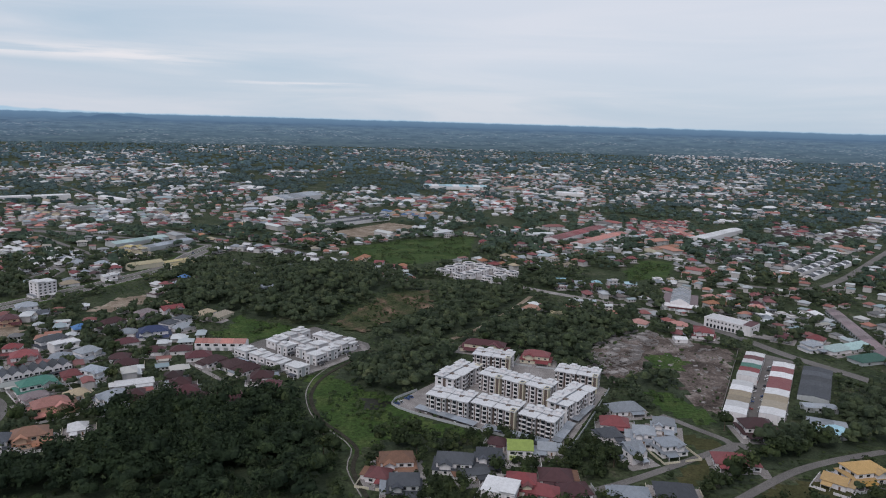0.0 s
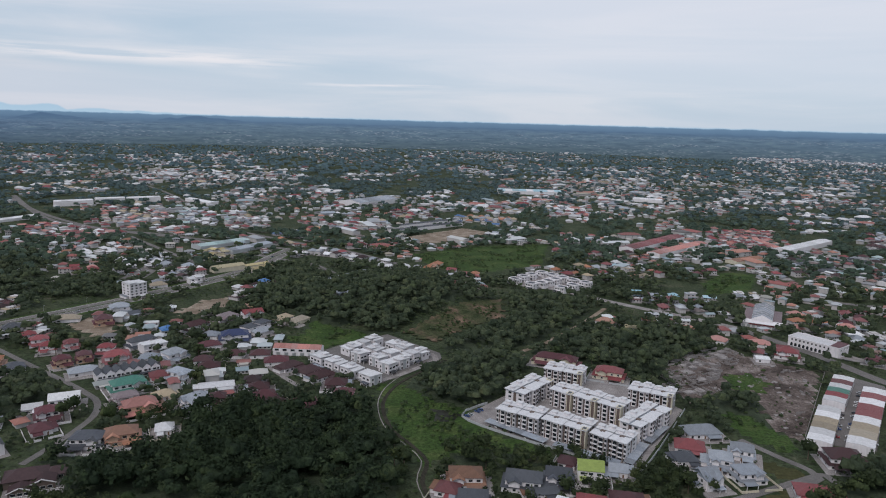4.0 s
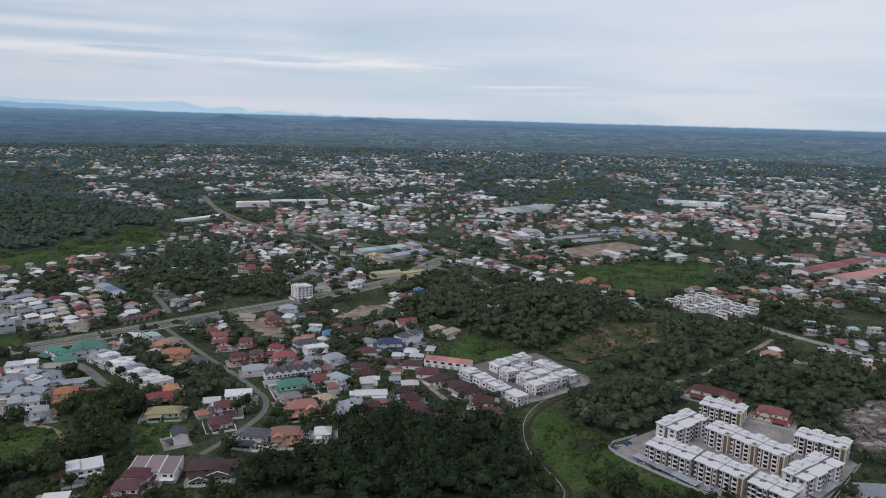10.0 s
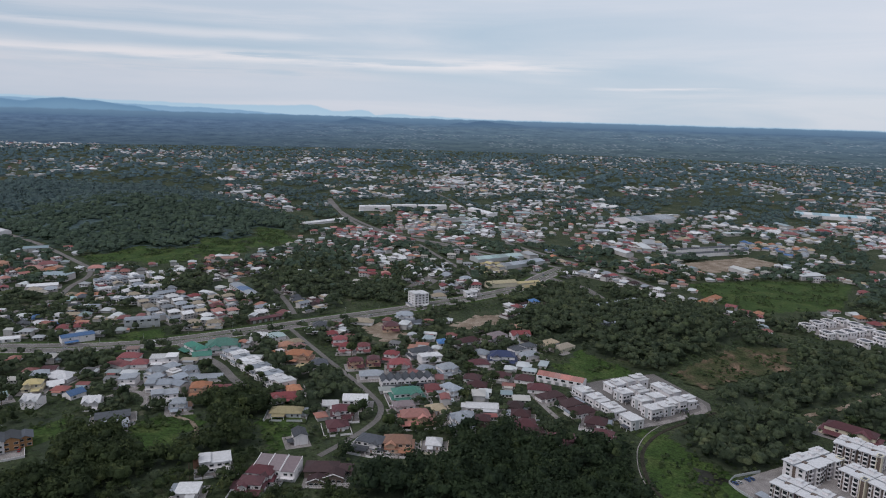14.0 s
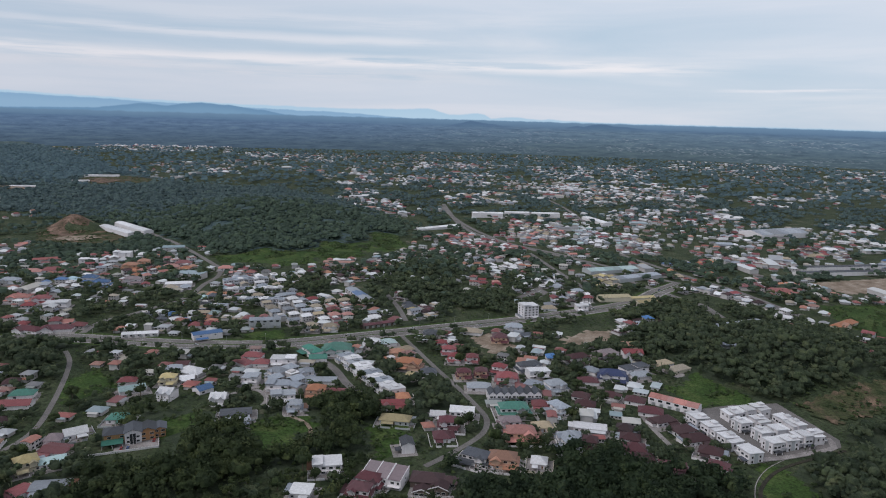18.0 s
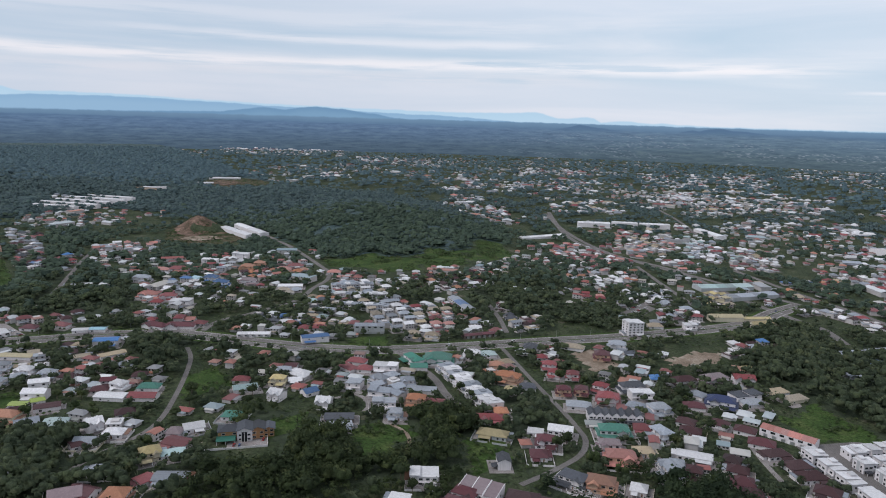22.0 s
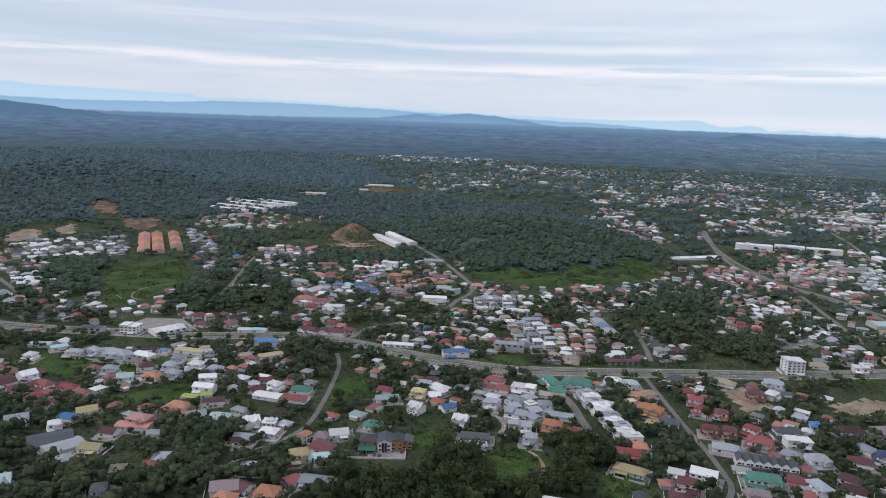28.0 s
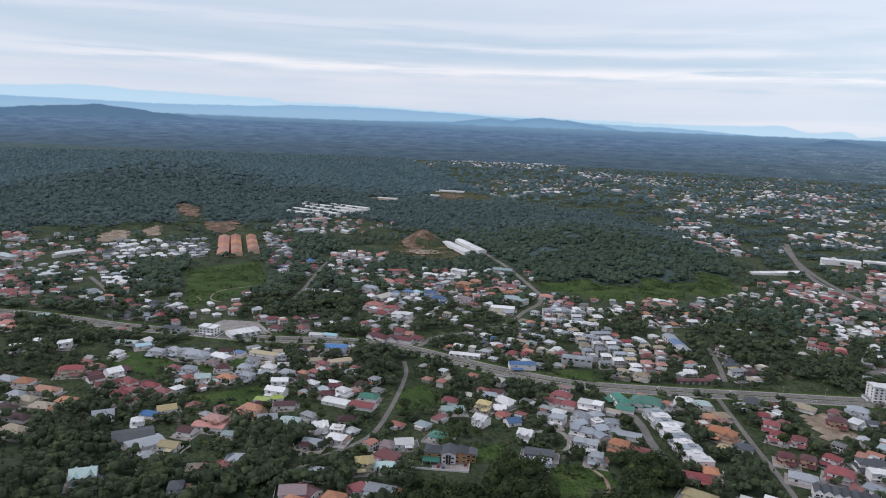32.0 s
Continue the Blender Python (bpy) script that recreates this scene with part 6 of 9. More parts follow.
patch("pond", "small dark pond among bushes", M_WATER, (-54.9, 457.7), (-46.0, 462.4), (-32.7, 453.4), (-34.2, 443.6), (-47.3, 438.9), lift=0.15, rag=0.5)
patch("scrub_patch", "low green scrub on the rubble", M_GRASS, (172.0, 565.0), (194.4, 575.8), (206.3, 556.7), (191.9, 531.4), (173.5, 537.7), lift=0.14)
patch("clearing", "brown scrub and earth round the hill site", M_CLEARING, (-1245, 545), (-1310, 520), (-1400, 560), (-1440, 620), (-1420, 680), (-1330, 680), (-1230, 640), (-1200, 590), lift=0.8, rag=1.6)
patch("red_cutting", "bare reddish earth mound, cut and steep", M_REDSOIL, (-1310, 575), (-1345, 560), (-1410, 580), (-1440, 625), (-1415, 665), (-1362, 650), (-1335, 612), lift=1.3, rag=1.4)
patch("bare_plot", "pale graded earth terrace of the site", M_SOIL, (-1262, 552), (-1300, 545), (-1318, 572), (-1290, 610), (-1255, 606), lift=1.7, rag=1.4)
patch("clearing", "dull brown scrub of an earth site on the forest hill", M_CLEARING, (-2123, 1027), (-2295, 1039), (-2420, 1140), (-2500, 1250), (-2217, 1281), (-2107, 1176), lift=2.0, cell=12.0, rag=3.4)
patch("red_cutting", "dull reddish earth cut on the forest hill", M_REDSOIL, (-2190, 1075), (-2300, 1080), (-2380, 1150), (-2260, 1190), lift=2.6, cell=10.0, rag=3.4)
patch("bare_plot", "bare strip in the forest", M_SOIL, (-2066, 785), (-2100, 750), (-2150, 770), (-2230, 900), (-2170, 890), lift=2.0, cell=12.0, rag=2.0)
hall(-2420.0, 1190.0, 55.0, 110.0, 20.0, 7.0, "W", "w", "white sheds at the edge of an earth site", 5, 0.1)
hall(-2290.0, 1050.0, 60.0, 60.0, 16.0, 6.0, "F", "w", "pale shed at the edge of an earth site", 3, 0.1)
hall(-2160.0, 835.0, 55.0, 70.0, 16.0, 5.0, "F", "w", "pale long shed on a bare forest strip", 4, 0.1)
patch("meadow", "bright grass tongue below the forest", M_GRASS, (-946, 671), (-842, 680), (-819, 735), (-874, 758), (-972, 742), lift=0.19, rag=1.8)
patch("meadow", "grassy glade at the foot of the forest", M_GRASS, (-934, 852), (-880, 885), (-805, 826), (-827, 754), (-880, 790), lift=0.23, rag=1.8)
patch("meadow", "grassy glade among scattered trees", M_GRASS, (-942, 984), (-907, 1016), (-807, 943), (-805, 872), (-870, 920), lift=0.27, rag=1.8)
road("pale footpath winding over the grass slope", 2.2, (-1000, 137), (-1020, 126), (-1041, 129), (-1056, 136), (-1072, 150), (-1085, 194), mat=M_SOIL, name="path", lift=0.2)
road("short pale footpath on the grass slope", 2.0, (-1005, 104), (-1022, 112), (-1043, 108), mat=M_SOIL, name="path", lift=0.2)
patch("bare_plot", "bare brown graded plot below the forest", M_SOIL, (-1617, -27), (-1668, 4), (-1657, 37), (-1576, 31), (-1534, -7), (-1547, -26), lift=0.8, cell=7.0, rag=1.4)
patch("bare_plot", "small bare earth plot behind the estate", M_SOIL, (-1649, 62), (-1703, 100), (-1606, 98), (-1584, 71), lift=0.9, cell=7.0, rag=1.6)
patch("red_cutting", "orange-brown earth cutting in the forest edge", M_REDSOIL, (-1877, 151), (-1902, 181), (-1852, 205), (-1763, 192), (-1763, 161), lift=1.0, cell=8.0, rag=1.8)
patch("red_cutting", "orange-brown earth scar behind the orange roofs", M_REDSOIL, (-1717, 197), (-1705, 237), (-1743, 268), (-1720, 280), (-1643, 263), (-1589, 220), (-1629, 198), lift=1.1, cell=8.0, rag=1.8)
patch("meadow", "overgrown glade in the wood", M_GRASS, (-416, 317), (-414, 302), (-390, 288), (-366, 280), (-360, 306), (-384, 318), (-406, 330), lift=0.3)
road("curving pale concrete drive", 4.2, (-478, 326), (-476, 329), (-472, 348), (-456, 349), (-442, 340), (-436, 330), mat=M_CONCRETE, name="lane")
road("brown track curving into the wood", 3.0, (-404, 334), (-398, 334), (-384, 333), (-368, 323), (-360, 311), mat=M_SOIL, name="track", lift=0.35)
patch("lawn", "mown dry lawn of a house", M_LAWN, (155.5, 418.8), (167.6, 411.5), (175.3, 400.3), (164.8, 390.7), (153.0, 402.7))
patch("lawn", "mown dry lawn beside the lane", M_LAWN, (136.6, 368.4), (162.1, 383.4), (169.9, 371.7), (148.7, 357.6), (132.3, 350.6))
patch("lawn", "mown dry lawn below the lane", M_LAWN, (169.0, 339.9), (204.8, 364.0), (222.6, 361.9), (224.2, 342.9))
patch("meadow", "grass plot above the houses", M_GRASS, (151.8, 492.4), (169.0, 480.6), (186.6, 440.7), (171.7, 430.9), (157.8, 445.1), (148.7, 466.7), lift=0.11)

# blocks of flats
apartment_block(8.5, 440.8, -23.8, 31.1, 15.6, 4, 2, 0)
apartment_block(38.4, 428.3, -27.4, 31.8, 15.6, 4, 2, 1)
apartment_block(64.6, 413.2, -29.5, 24.9, 15.6, 4, 2, 0)
apartment_block(13.5, 487.4, 57.0, 38.8, 15.6, 4, 2, 1)
apartment_block(55.6, 474.2, -31.1, 55.4, 15.6, 4, 3, 3)
apartment_block(42.1, 526.9, -18.1, 31.1, 15.6, 4, 2, 1)
apartment_block(102.2, 493.2, -21.6, 32.2, 15.6, 4, 2, 1)
apartment_block(89.0, 446.4, 54.1, 42.7, 14.3, 4, 2, 0)
apron("forecourt", "pale concrete yard round the flats", M_CONCRETE, (-31.1, 447.7), (-16.9, 472.9), (30.5, 541.6), (83.7, 546.2), (123.6, 488.0), (78.6, 394.2), (63.8, 398.5), (5.3, 425.6))
boundary("pale concrete retaining wall beside the shops", M_CONCRETE, (260.4, 587.7), (220.4, 506.8), (189.6, 444.6), h=2.2)
boundary("grey perimeter wall of the flats", WALL["g"], (-15.7, 475.1), (-32.0, 449.5), (4.6, 422.9), (63.3, 394.7), (79.1, 391.2), (124.9, 488.1), h=1.7)

# white villas
road("pale concrete lane along the villas", 5.0, (-112.0, 494.5), (-92.0, 514.0), (-74.0, 541.0), (-63.0, 562.0), (-70.0, 576.0), mat=M_CONCRETE, name="lane", lift=0.25)
apron("estate_yard", "grey paved lanes round the villas", M_ASPHALT, (-173.0, 549.7), (-146.0, 592.6), (-116.5, 623.5), (-61.9, 578.7), (-58.6, 564.9), (-98.7, 500.0), (-105.1, 493.9))
apron("estate_yard", "pale concrete lanes round the far villas", M_CONCRETE, (-5.7, 878.2), (36.2, 943.2), (104.0, 886.8), (67.5, 836.2), (12.2, 846.8))
for vx, vy in ((-155.6, 534.6), (-139.0, 522.4), (-123.6, 512.4), (-107.8, 501.5)):
    villa(vx, vy, -35, 15.5, 12.0)
for vx, vy, turn in ((-137.8, 562.0, 55), (-130.2, 573.1, 55), (-121.5, 584.7, -35), (-124.2, 549.1, 55), (-115.6, 561.8, -35), (-107.8, 540.3, 55), (-99.0, 552.9, 55), (-102.2, 577.7, -35), (-92.2, 569.5, 55), (-97.6, 527.3, 55), (-89.8, 538.9, -35), (-83.8, 550.7, 55), (-76.2, 562.7, 145)):
    villa(vx + rng.uniform(-0.8, 0.8), vy + rng.uniform(-0.8, 0.8), turn, rng.uniform(11.0, 13.2), rng.uniform(11.0, 12.6))
for vx, vy in ((0.5, 863.0), (10.8, 881.3), (21.7, 895.8), (35.0, 911.0), (48.5, 900.0), (60.5, 886.6), (73.6, 874.6), (88.0, 863.0), (20.7, 841.7), (33.0, 849.0), (41.8, 861.5), (51.0, 873.5), (56.5, 829.5), (71.5, 846.6)):
    villa(vx, vy, -41, 13.5, 11.0, True)

# houses round the court of maroon roofs
hall(-181.0, 556.0, 3.0, 41.0, 12.5, 6.2, "P", "w", "salmon-roofed terrace of two-storey houses in steps", 8, 0.2)
house(-190.8, 528.7, 21, 19.0, 12.8, 1, "hip", "M", "w", 1)
house(-209.5, 542.0, 14, 16.0, 11.5, 1, "hip", "N", "w", 1)
house(-193.4, 483.7, 12, 12.7, 11.5, 1, "hip", "N", "w", 2)
house(-183.8, 471.4, 21, 14.0, 11.5, 1, "hip", "N", "w", 2)
house(-174.4, 457.2, 31, 15.6, 12.8, 1, "hip", "M", "w", 2)
house(-162.8, 446.6, 37, 13.4, 12.8, 1, "hip", "N", "w", 2)
house(-176.7, 519.0, 60, 18.7, 11.5, 1, "hip", "N", "w", 2)
house(-158.7, 511.6, 59, 18.2, 12.8, 1, "hip", "N", "w", 2)
house(-145.9, 503.2, 58, 18.9, 12.8, 1, "hip", "N", "w", 2)
house(-130.2, 488.8, 11, 15.6, 12.8, 1, "hip", "N", "w", 2)
house(-143.0, 448.6, 26, 18.1, 12.8, 1, "wing", "M", "w", 2)
house(-117.7, 463.9, 5, 16.0, 12.8, 2, "hip", "M", "w", 2)
house(-248.5, 519.7, 14, 14.4, 11.5, 1, "hip", "N", "w", 1)
house(-237.9, 506.3, 23, 15.9, 11.5, 1, "hip", "N", "w", 2)
house(-229.0, 537.9, 9, 14.5, 11.5, 1, "hip", "M", "w", 1)
house(-215.3, 468.7, 26, 25.1, 11.5, 1, "mono", "W", "w", 2)
house(-201.8, 441.4, 22, 11.9, 12.8, 2, "hip", "N", "b", 2)
house(-215.2, 433.3, 320, 23.4, 12.8, 2, "hip", "Y", "w", 2)
house(-247.6, 580.4, 24, 27.3, 16.6, 2, "hip", "V", "w", 1)
house(-240.3, 610.8, 64, 26.8, 12.8, 2, "flat", "D", "w", 1)
house(-230.1, 603.4, 52, 20.0, 11.5, 1, "hip", "Y", "w", 1)
house(-227.2, 647.0, 67, 22.2, 11.5, 1, "hip", "T", "w", 1)
house(-209.6, 643.6, 68, 22.7, 11.5, 1, "hip", "T", "c", 1)
house(-278.1, 630.9, 65, 28.4, 15.4, 2, "hip", "K", "w", 1)
house(-278.7, 679.4, 26, 11.4, 10.2, 1, "hip", "O", "w", 1)
house(-270.0, 686.5, 36, 13.9, 11.5, 1, "hip", "C", "c", 1)
house(-259.0, 650.9, 39, 19.6, 12.8, 2, "cross", "R", "w", 1)
house(-293.7, 601.5, 60, 25.4, 14.1, 2, "hip", "N", "w", 1)
house(-260.4, 556.3, 36, 17.5, 11.5, 1, "hip", "M", "w", 1)
house(-271.1, 583.3, 5, 13.8, 11.5, 1, "hip", "Y", "w", 1)
house(-188.6, 740.3, 37, 19.6, 14.1, 1, "wing", "Y", "g", 1)
house(-191.7, 807.8, 61, 22.9, 11.5, 1, "mono", "B", "w", 1)
house(-175.6, 918.4, 357, 18.9, 11.5, 1, "gable", "W", "w", 0)
house(-150.5, 922.5, 18, 14.9, 11.5, 1, "hip", "W", "w", 0)
house(-112.6, 937.3, 75, 45.3, 12.8, 1, "wing", "O", "c", 0)
hall(-210.5, 847.5, 62.5, 73.9, 11.6, 4.0, "Y", "g", "long grey workshop with a sheet roof", 5, 0.09)

# red-roofed street
house(-381.3, 780.5, 43, 14.6, 12.8, 2, "flat", "W", "w", 1)
house(-411.3, 751.6, 46, 17.6, 11.5, 1, "hip", "T", "w", 1)
house(-395.4, 644.9, 35, 21.3, 15.4, 2, "hip", "Y", "w", 1)
house(-425.7, 605.7, 23, 23.6, 11.5, 1, "hip", "T", "w", 1)
house(-386.7, 603.0, 38, 17.9, 15.4, 2, "hip", "M", "p", 1)
house(-451.9, 567.4, 16, 12.7, 11.5, 1, "hip", "D", "w", 1)
house(-420.0, 545.0, 44, 12.6, 11.5, 2, "hip", "R", "w", 1)
house(-402.7, 535.2, 37, 15.9, 11.5, 2, "hip", "R", "w", 1)
house(-385.6, 521.6, 33, 12.9, 11.5, 2, "hip", "R", "w", 1)
house(-371.5, 531.3, 34, 13.2, 11.5, 2, "hip", "R", "w", 1)
house(-353.4, 492.9, 43, 14.4, 11.5, 2, "hip", "M", "p", 1)
house(-343.1, 505.8, 36, 12.8, 11.5, 2, "hip", "M", "p", 1)
house(-336.3, 526.1, 17, 15.0, 11.5, 2, "wing", "R", "w", 1)
house(-317.2, 509.3, 33, 21.4, 16.6, 2, "wing", "R", "w", 1)
house(-326.7, 479.2, 39, 20.4, 11.5, 1, "hip", "Y", "w", 1)
house(-318.2, 549.3, 55, 26.5, 12.8, 2, "hip", "D", "w", 1)
house(-316.6, 591.8, 40, 12.7, 11.5, 1, "hip", "B", "w", 1)
house(-303.7, 540.8, 55, 20.7, 11.5, 2, "flat", "W", "w", 1)
house(-292.9, 516.6, 15, 16.0, 11.5, 1, "hip", "Y", "w", 1)
house(-275.8, 523.5, 58, 19.2, 15.4, 2, "hip", "Y", "w", 1)
house(-276.4, 455.8, 44, 26.8, 15.4, 2, "wing", "G", "w", 2)
house(-265.7, 481.0, 34, 14.2, 11.5, 1, "hip", "R", "w", 2)
house(-250.4, 482.5, 340, 20.2, 12.8, 2, "hip", "Y", "w", 2)
house(-264.6, 431.9, 44, 18.6, 11.5, 2, "hip", "K", "w", 2)
house(-248.1, 421.6, 40, 24.4, 16.6, 2, "wing", "P", "p", 2)
house(-243.9, 445.6, 47, 13.7, 11.5, 1, "hip", "T", "w", 2)
house(-317.4, 409.6, 34, 11.9, 10.2, 1, "gable", "W", "w", 2)
house(-303.1, 422.6, 31, 18.9, 12.8, 2, "gable", "W", "w", 2)
house(-299.8, 400.2, 38, 16.2, 12.8, 2, "hip", "M", "w", 2)
house(-291.3, 381.0, 45, 11.9, 12.8, 1, "hip", "M", "w", 2)
house(-214.7, 440.7, 26, 11.2, 12.8, 2, "hip", "Y", "w", 2)
terrace(-308.3, 465.4, -275.6, 496.3, 7, 13.8, 2, "D", "w", 1, "gable")
hall(-372.0, 855.1, 50.6, 42.6, 14.7, 5.9, "C", "c", "long school block with a straw-yellow roof", 1, 0.20)
hall(-347.5, 887.0, 53.1, 39.4, 9.5, 3.1, "C", "c", "low school wing with a straw-yellow roof", 1, 0.20)
hall(-331.2, 874.0, 65.2, 40.3, 11.6, 3.6, "C", "c", "low school hall with a straw-yellow roof", 1, 0.20)
house(-414.5, 706.7, 59, 19.4, 16.6, 5, "flat", "W", "w", 2)

# terraces and teal-roofed house
house(-486.3, 462.1, 44, 31.7, 21.8, 2, "wing", "G", "w", 1)
house(-500.8, 441.7, 347, 29.0, 12.8, 2, "hip", "G", "w", 1)
house(-485.2, 435.3, 48, 16.6, 11.5, 1, "gable", "G", "w", 1)
house(-357.9, 400.8, 44, 21.2, 11.5, 1, "wing", "R", "w", 2)
house(-361.3, 417.2, 52, 11.6, 11.5, 1, "hip", "O", "w", 2)
house(-479.8, 381.9, 10, 18.6, 12.8, 2, "hip", "Y", "w", 1)
house(-454.7, 362.9, 39, 19.0, 12.8, 2, "flat", "Y", "w", 1)
house(-434.1, 351.0, 51, 19.2, 11.5, 2, "flat", "Y", "w", 2)
house(-411.6, 344.3, 48, 12.5, 11.5, 2, "hip", "Y", "w", 2)
house(-439.4, 397.6, 41, 26.5, 11.5, 1, "flat", "Y", "w", 1)
house(-421.9, 376.2, 39, 18.2, 14.1, 2, "hip", "O", "p", 1)
house(-411.0, 388.7, 36, 15.3, 10.2, 1, "mono", "R", "w", 1)
house(-459.2, 398.2, 53, 14.5, 11.5, 2, "hip", "Y", "w", 1)
house(-501.4, 406.9, 39, 22.6, 12.8, 2, "flat", "W", "w", 1)
house(-513.4, 390.6, 39, 13.7, 11.5, 1, "hip", "R", "w", 1)
house(-535.0, 397.4, 33, 18.3, 11.5, 1, "hip", "R", "w", 1)
house(-528.7, 380.4, 2, 24.1, 11.5, 1, "hip", "R", "w", 1)
house(-484.9, 357.8, 34, 13.2, 12.8, 2, "flat", "Y", "w", 1)
house(-467.1, 312.6, 41, 12.5, 12.8, 2, "cross", "W", "w", 1)
house(-498.4, 318.3, 88, 12.9, 11.5, 1, "gable", "B", "w", 1)
house(-506.8, 290.9, 27, 12.4, 12.8, 2, "cross", "W", "w", 1)
house(-536.5, 309.6, 42, 14.9, 11.5, 2, "hip", "C", "c", 1)
house(-541.0, 335.3, 18, 22.8, 15.4, 1, "wing", "W", "w", 1)
house(-564.6, 340.7, 43, 11.6, 11.5, 1, "mono", "N", "w", 1)
house(-541.3, 279.1, 70, 20.5, 11.5, 1, "gable", "A", "w", 1)
house(-560.7, 286.1, 47, 14.2, 10.2, 1, "hip", "R", "w", 1)
house(-437.5, 307.4, 52, 23.2, 12.8, 1, "mono", "D", "b", 2)
house(-424.8, 299.8, 58, 17.2, 10.2, 1, "mono", "Y", "b", 2)
mansion(-458.0, 237.0, 60)
house(-494.2, 243.9, 42, 15.9, 11.5, 1, "hip", "G", "w", 2)
house(-562.7, 495.7, 36, 14.9, 11.5, 2, "hip", "T", "w", 1)
house(-545.5, 507.3, 46, 16.9, 11.5, 2, "hip", "T", "w", 1)
terrace(-468.0, 454.5, -368.3, 418.1, 10, 15.0, 2, "Y", "w", 1, "flat")
hall(-677.0, 361.6, 52.9, 36.0, 10.5, 3.6, "W", "w", "white single-storey showroom beside the highway", 3, 0.09)
house(-661.3, 416.6, 50, 13.2, 11.5, 1, "hip", "R", "w", 1)
house(-653.0, 430.8, 51, 14.6, 11.5, 1, "hip", "R", "w", 1)
house(-620.5, 403.7, 67, 29.1, 12.8, 2, "mono", "B", "w", 1)
hall(-610.0, 470.0, 50.0, 34.0, 13.0, 9.2, "Y", "g", "two-storey shop row with concrete frame", 4, 0.03)
hall(-520.3, 557.2, 67.8, 40.3, 9.5, 3.6, "M", "b", "long dark red open market shed", 5, 0.09)

# near houses by the wood
house(-321.0, 295.2, 48, 18.8, 14.1, 2, "flat", "W", "w", 2)
house(-310.4, 264.1, 34, 13.0, 12.8, 1, "flat", "W", "w", 2)
house(-285.0, 298.9, 19, 18.8, 12.8, 2, "hip", "M", "w", 2)
house(-281.4, 285.9, 26, 16.3, 12.8, 2, "hip", "M", "w", 2)
house(-299.5, 351.5, 320, 12.5, 9.0, 2, "gable", "D", "w", 1)
house(-336.5, 380.7, 31, 23.2, 11.5, 1, "hip", "C", "g", 2)
house(-251.9, 369.7, 11, 21.3, 14.1, 2, "wing", "D", "w", 2)
house(-236.1, 378.5, 29, 21.9, 15.4, 2, "wing", "O", "p", 2)
house(-216.6, 394.5, 26, 10.5, 11.5, 1, "hip", "W", "w", 2)
# open gardens between these houses and the wood
for x, y in ((-251.9, 369.7), (-236.1, 378.5), (-216.6, 394.5)):
    CLEAR.extend((x * k, y * k, 8) for k in (0.972, 0.952))
house(-440.1, 498.6, 38, 14.1, 11.5, 1, "hip", "O", "p", 1)
house(-407.5, 478.9, 24, 26.2, 15.4, 2, "wing", "O", "p", 1)
house(-382.2, 477.4, 45, 13.6, 11.5, 1, "hip", "D", "w", 1)
house(-386.8, 459.8, 25, 12.3, 11.5, 1, "hip", "C", "w", 1)
house(-475.1, 499.7, 45, 18.6, 12.8, 2, "hip", "W", "w", 1)
house(-468.1, 514.5, 57, 18.2, 11.5, 1, "hip", "A", "w", 1)
house(-455.7, 571.3, 31, 15.6, 11.5, 1, "hip", "D", "w", 1)
terrace(-294.1, 303.9, -268.5, 314.0, 3, 16.2, 2, "K", "w", 1, "walled")
gabled_villa(-255.0, 322.0, 30)

# town beside the highway
hall(-875.5, 63.3, 55.3, 27.0, 12.6, 6.3, "D", "g", "two-storey grey shop block with dark windows", 4, 0.03)
house(-854.0, 102.8, 54, 19.5, 15.4, 3, "flat", "W", "w", 2)
hall(-839.9, 140.3, 103.6, 37.7, 21.0, 4.5, "W", "w", "white car showroom with a sheet roof", 4, 0.09)
house(-845.7, 181.8, 45, 17.9, 11.5, 1, "hip", "M", "w", 1)
house(-836.0, 210.4, 37, 18.2, 11.5, 1, "hip", "R", "w", 1)
house(-804.2, 221.6, 60, 15.8, 10.2, 1, "mono", "W", "w", 1)
house(-796.6, 237.1, 52, 17.2, 10.2, 1, "mono", "U", "w", 1)
house(-742.3, 228.4, 60, 24.0, 14.1, 2, "mono", "B", "w", 1)
house(-772.9, 291.8, 25, 28.5, 12.8, 1, "wing", "M", "w", 1)
house(-755.6, 312.4, 48, 32.4, 12.8, 1, "wing", "M", "w", 1)
house(-787.4, 58.5, 31, 18.1, 12.8, 2, "hip", "Y", "w", 1)
house(-766.4, 76.8, 49, 29.5, 17.9, 2, "wing", "Y", "w", 1)
house(-759.6, 101.8, 38, 23.6, 11.5, 1, "hip", "W", "w", 1)
house(-742.2, 91.7, 51, 11.4, 11.5, 1, "hip", "K", "w", 1)
house(-736.4, 53.0, 41, 15.0, 11.5, 1, "hip", "R", "w", 1)
house(-721.8, 65.9, 59, 16.1, 11.5, 2, "hip", "Y", "w", 1)
house(-722.7, 99.3, 80, 13.1, 12.8, 1, "hip", "M", "w", 1)
house(-701.2, 77.0, 76, 14.7, 12.8, 1, "gable", "A", "w", 1)
house(-691.2, 98.8, 45, 18.4, 11.5, 1, "hip", "O", "w", 1)
house(-708.0, 118.4, 59, 12.6, 12.8, 2, "hip", "Y", "w", 1)
house(-683.5, 117.5, 48, 16.1, 12.8, 2, "hip", "Y", "w", 1)
house(-725.3, 130.7, 59, 15.6, 11.5, 2, "hip", "Y", "w", 1)
house(-753.2, 148.7, 46, 32.7, 11.5, 1, "mono", "C", "w", 1)
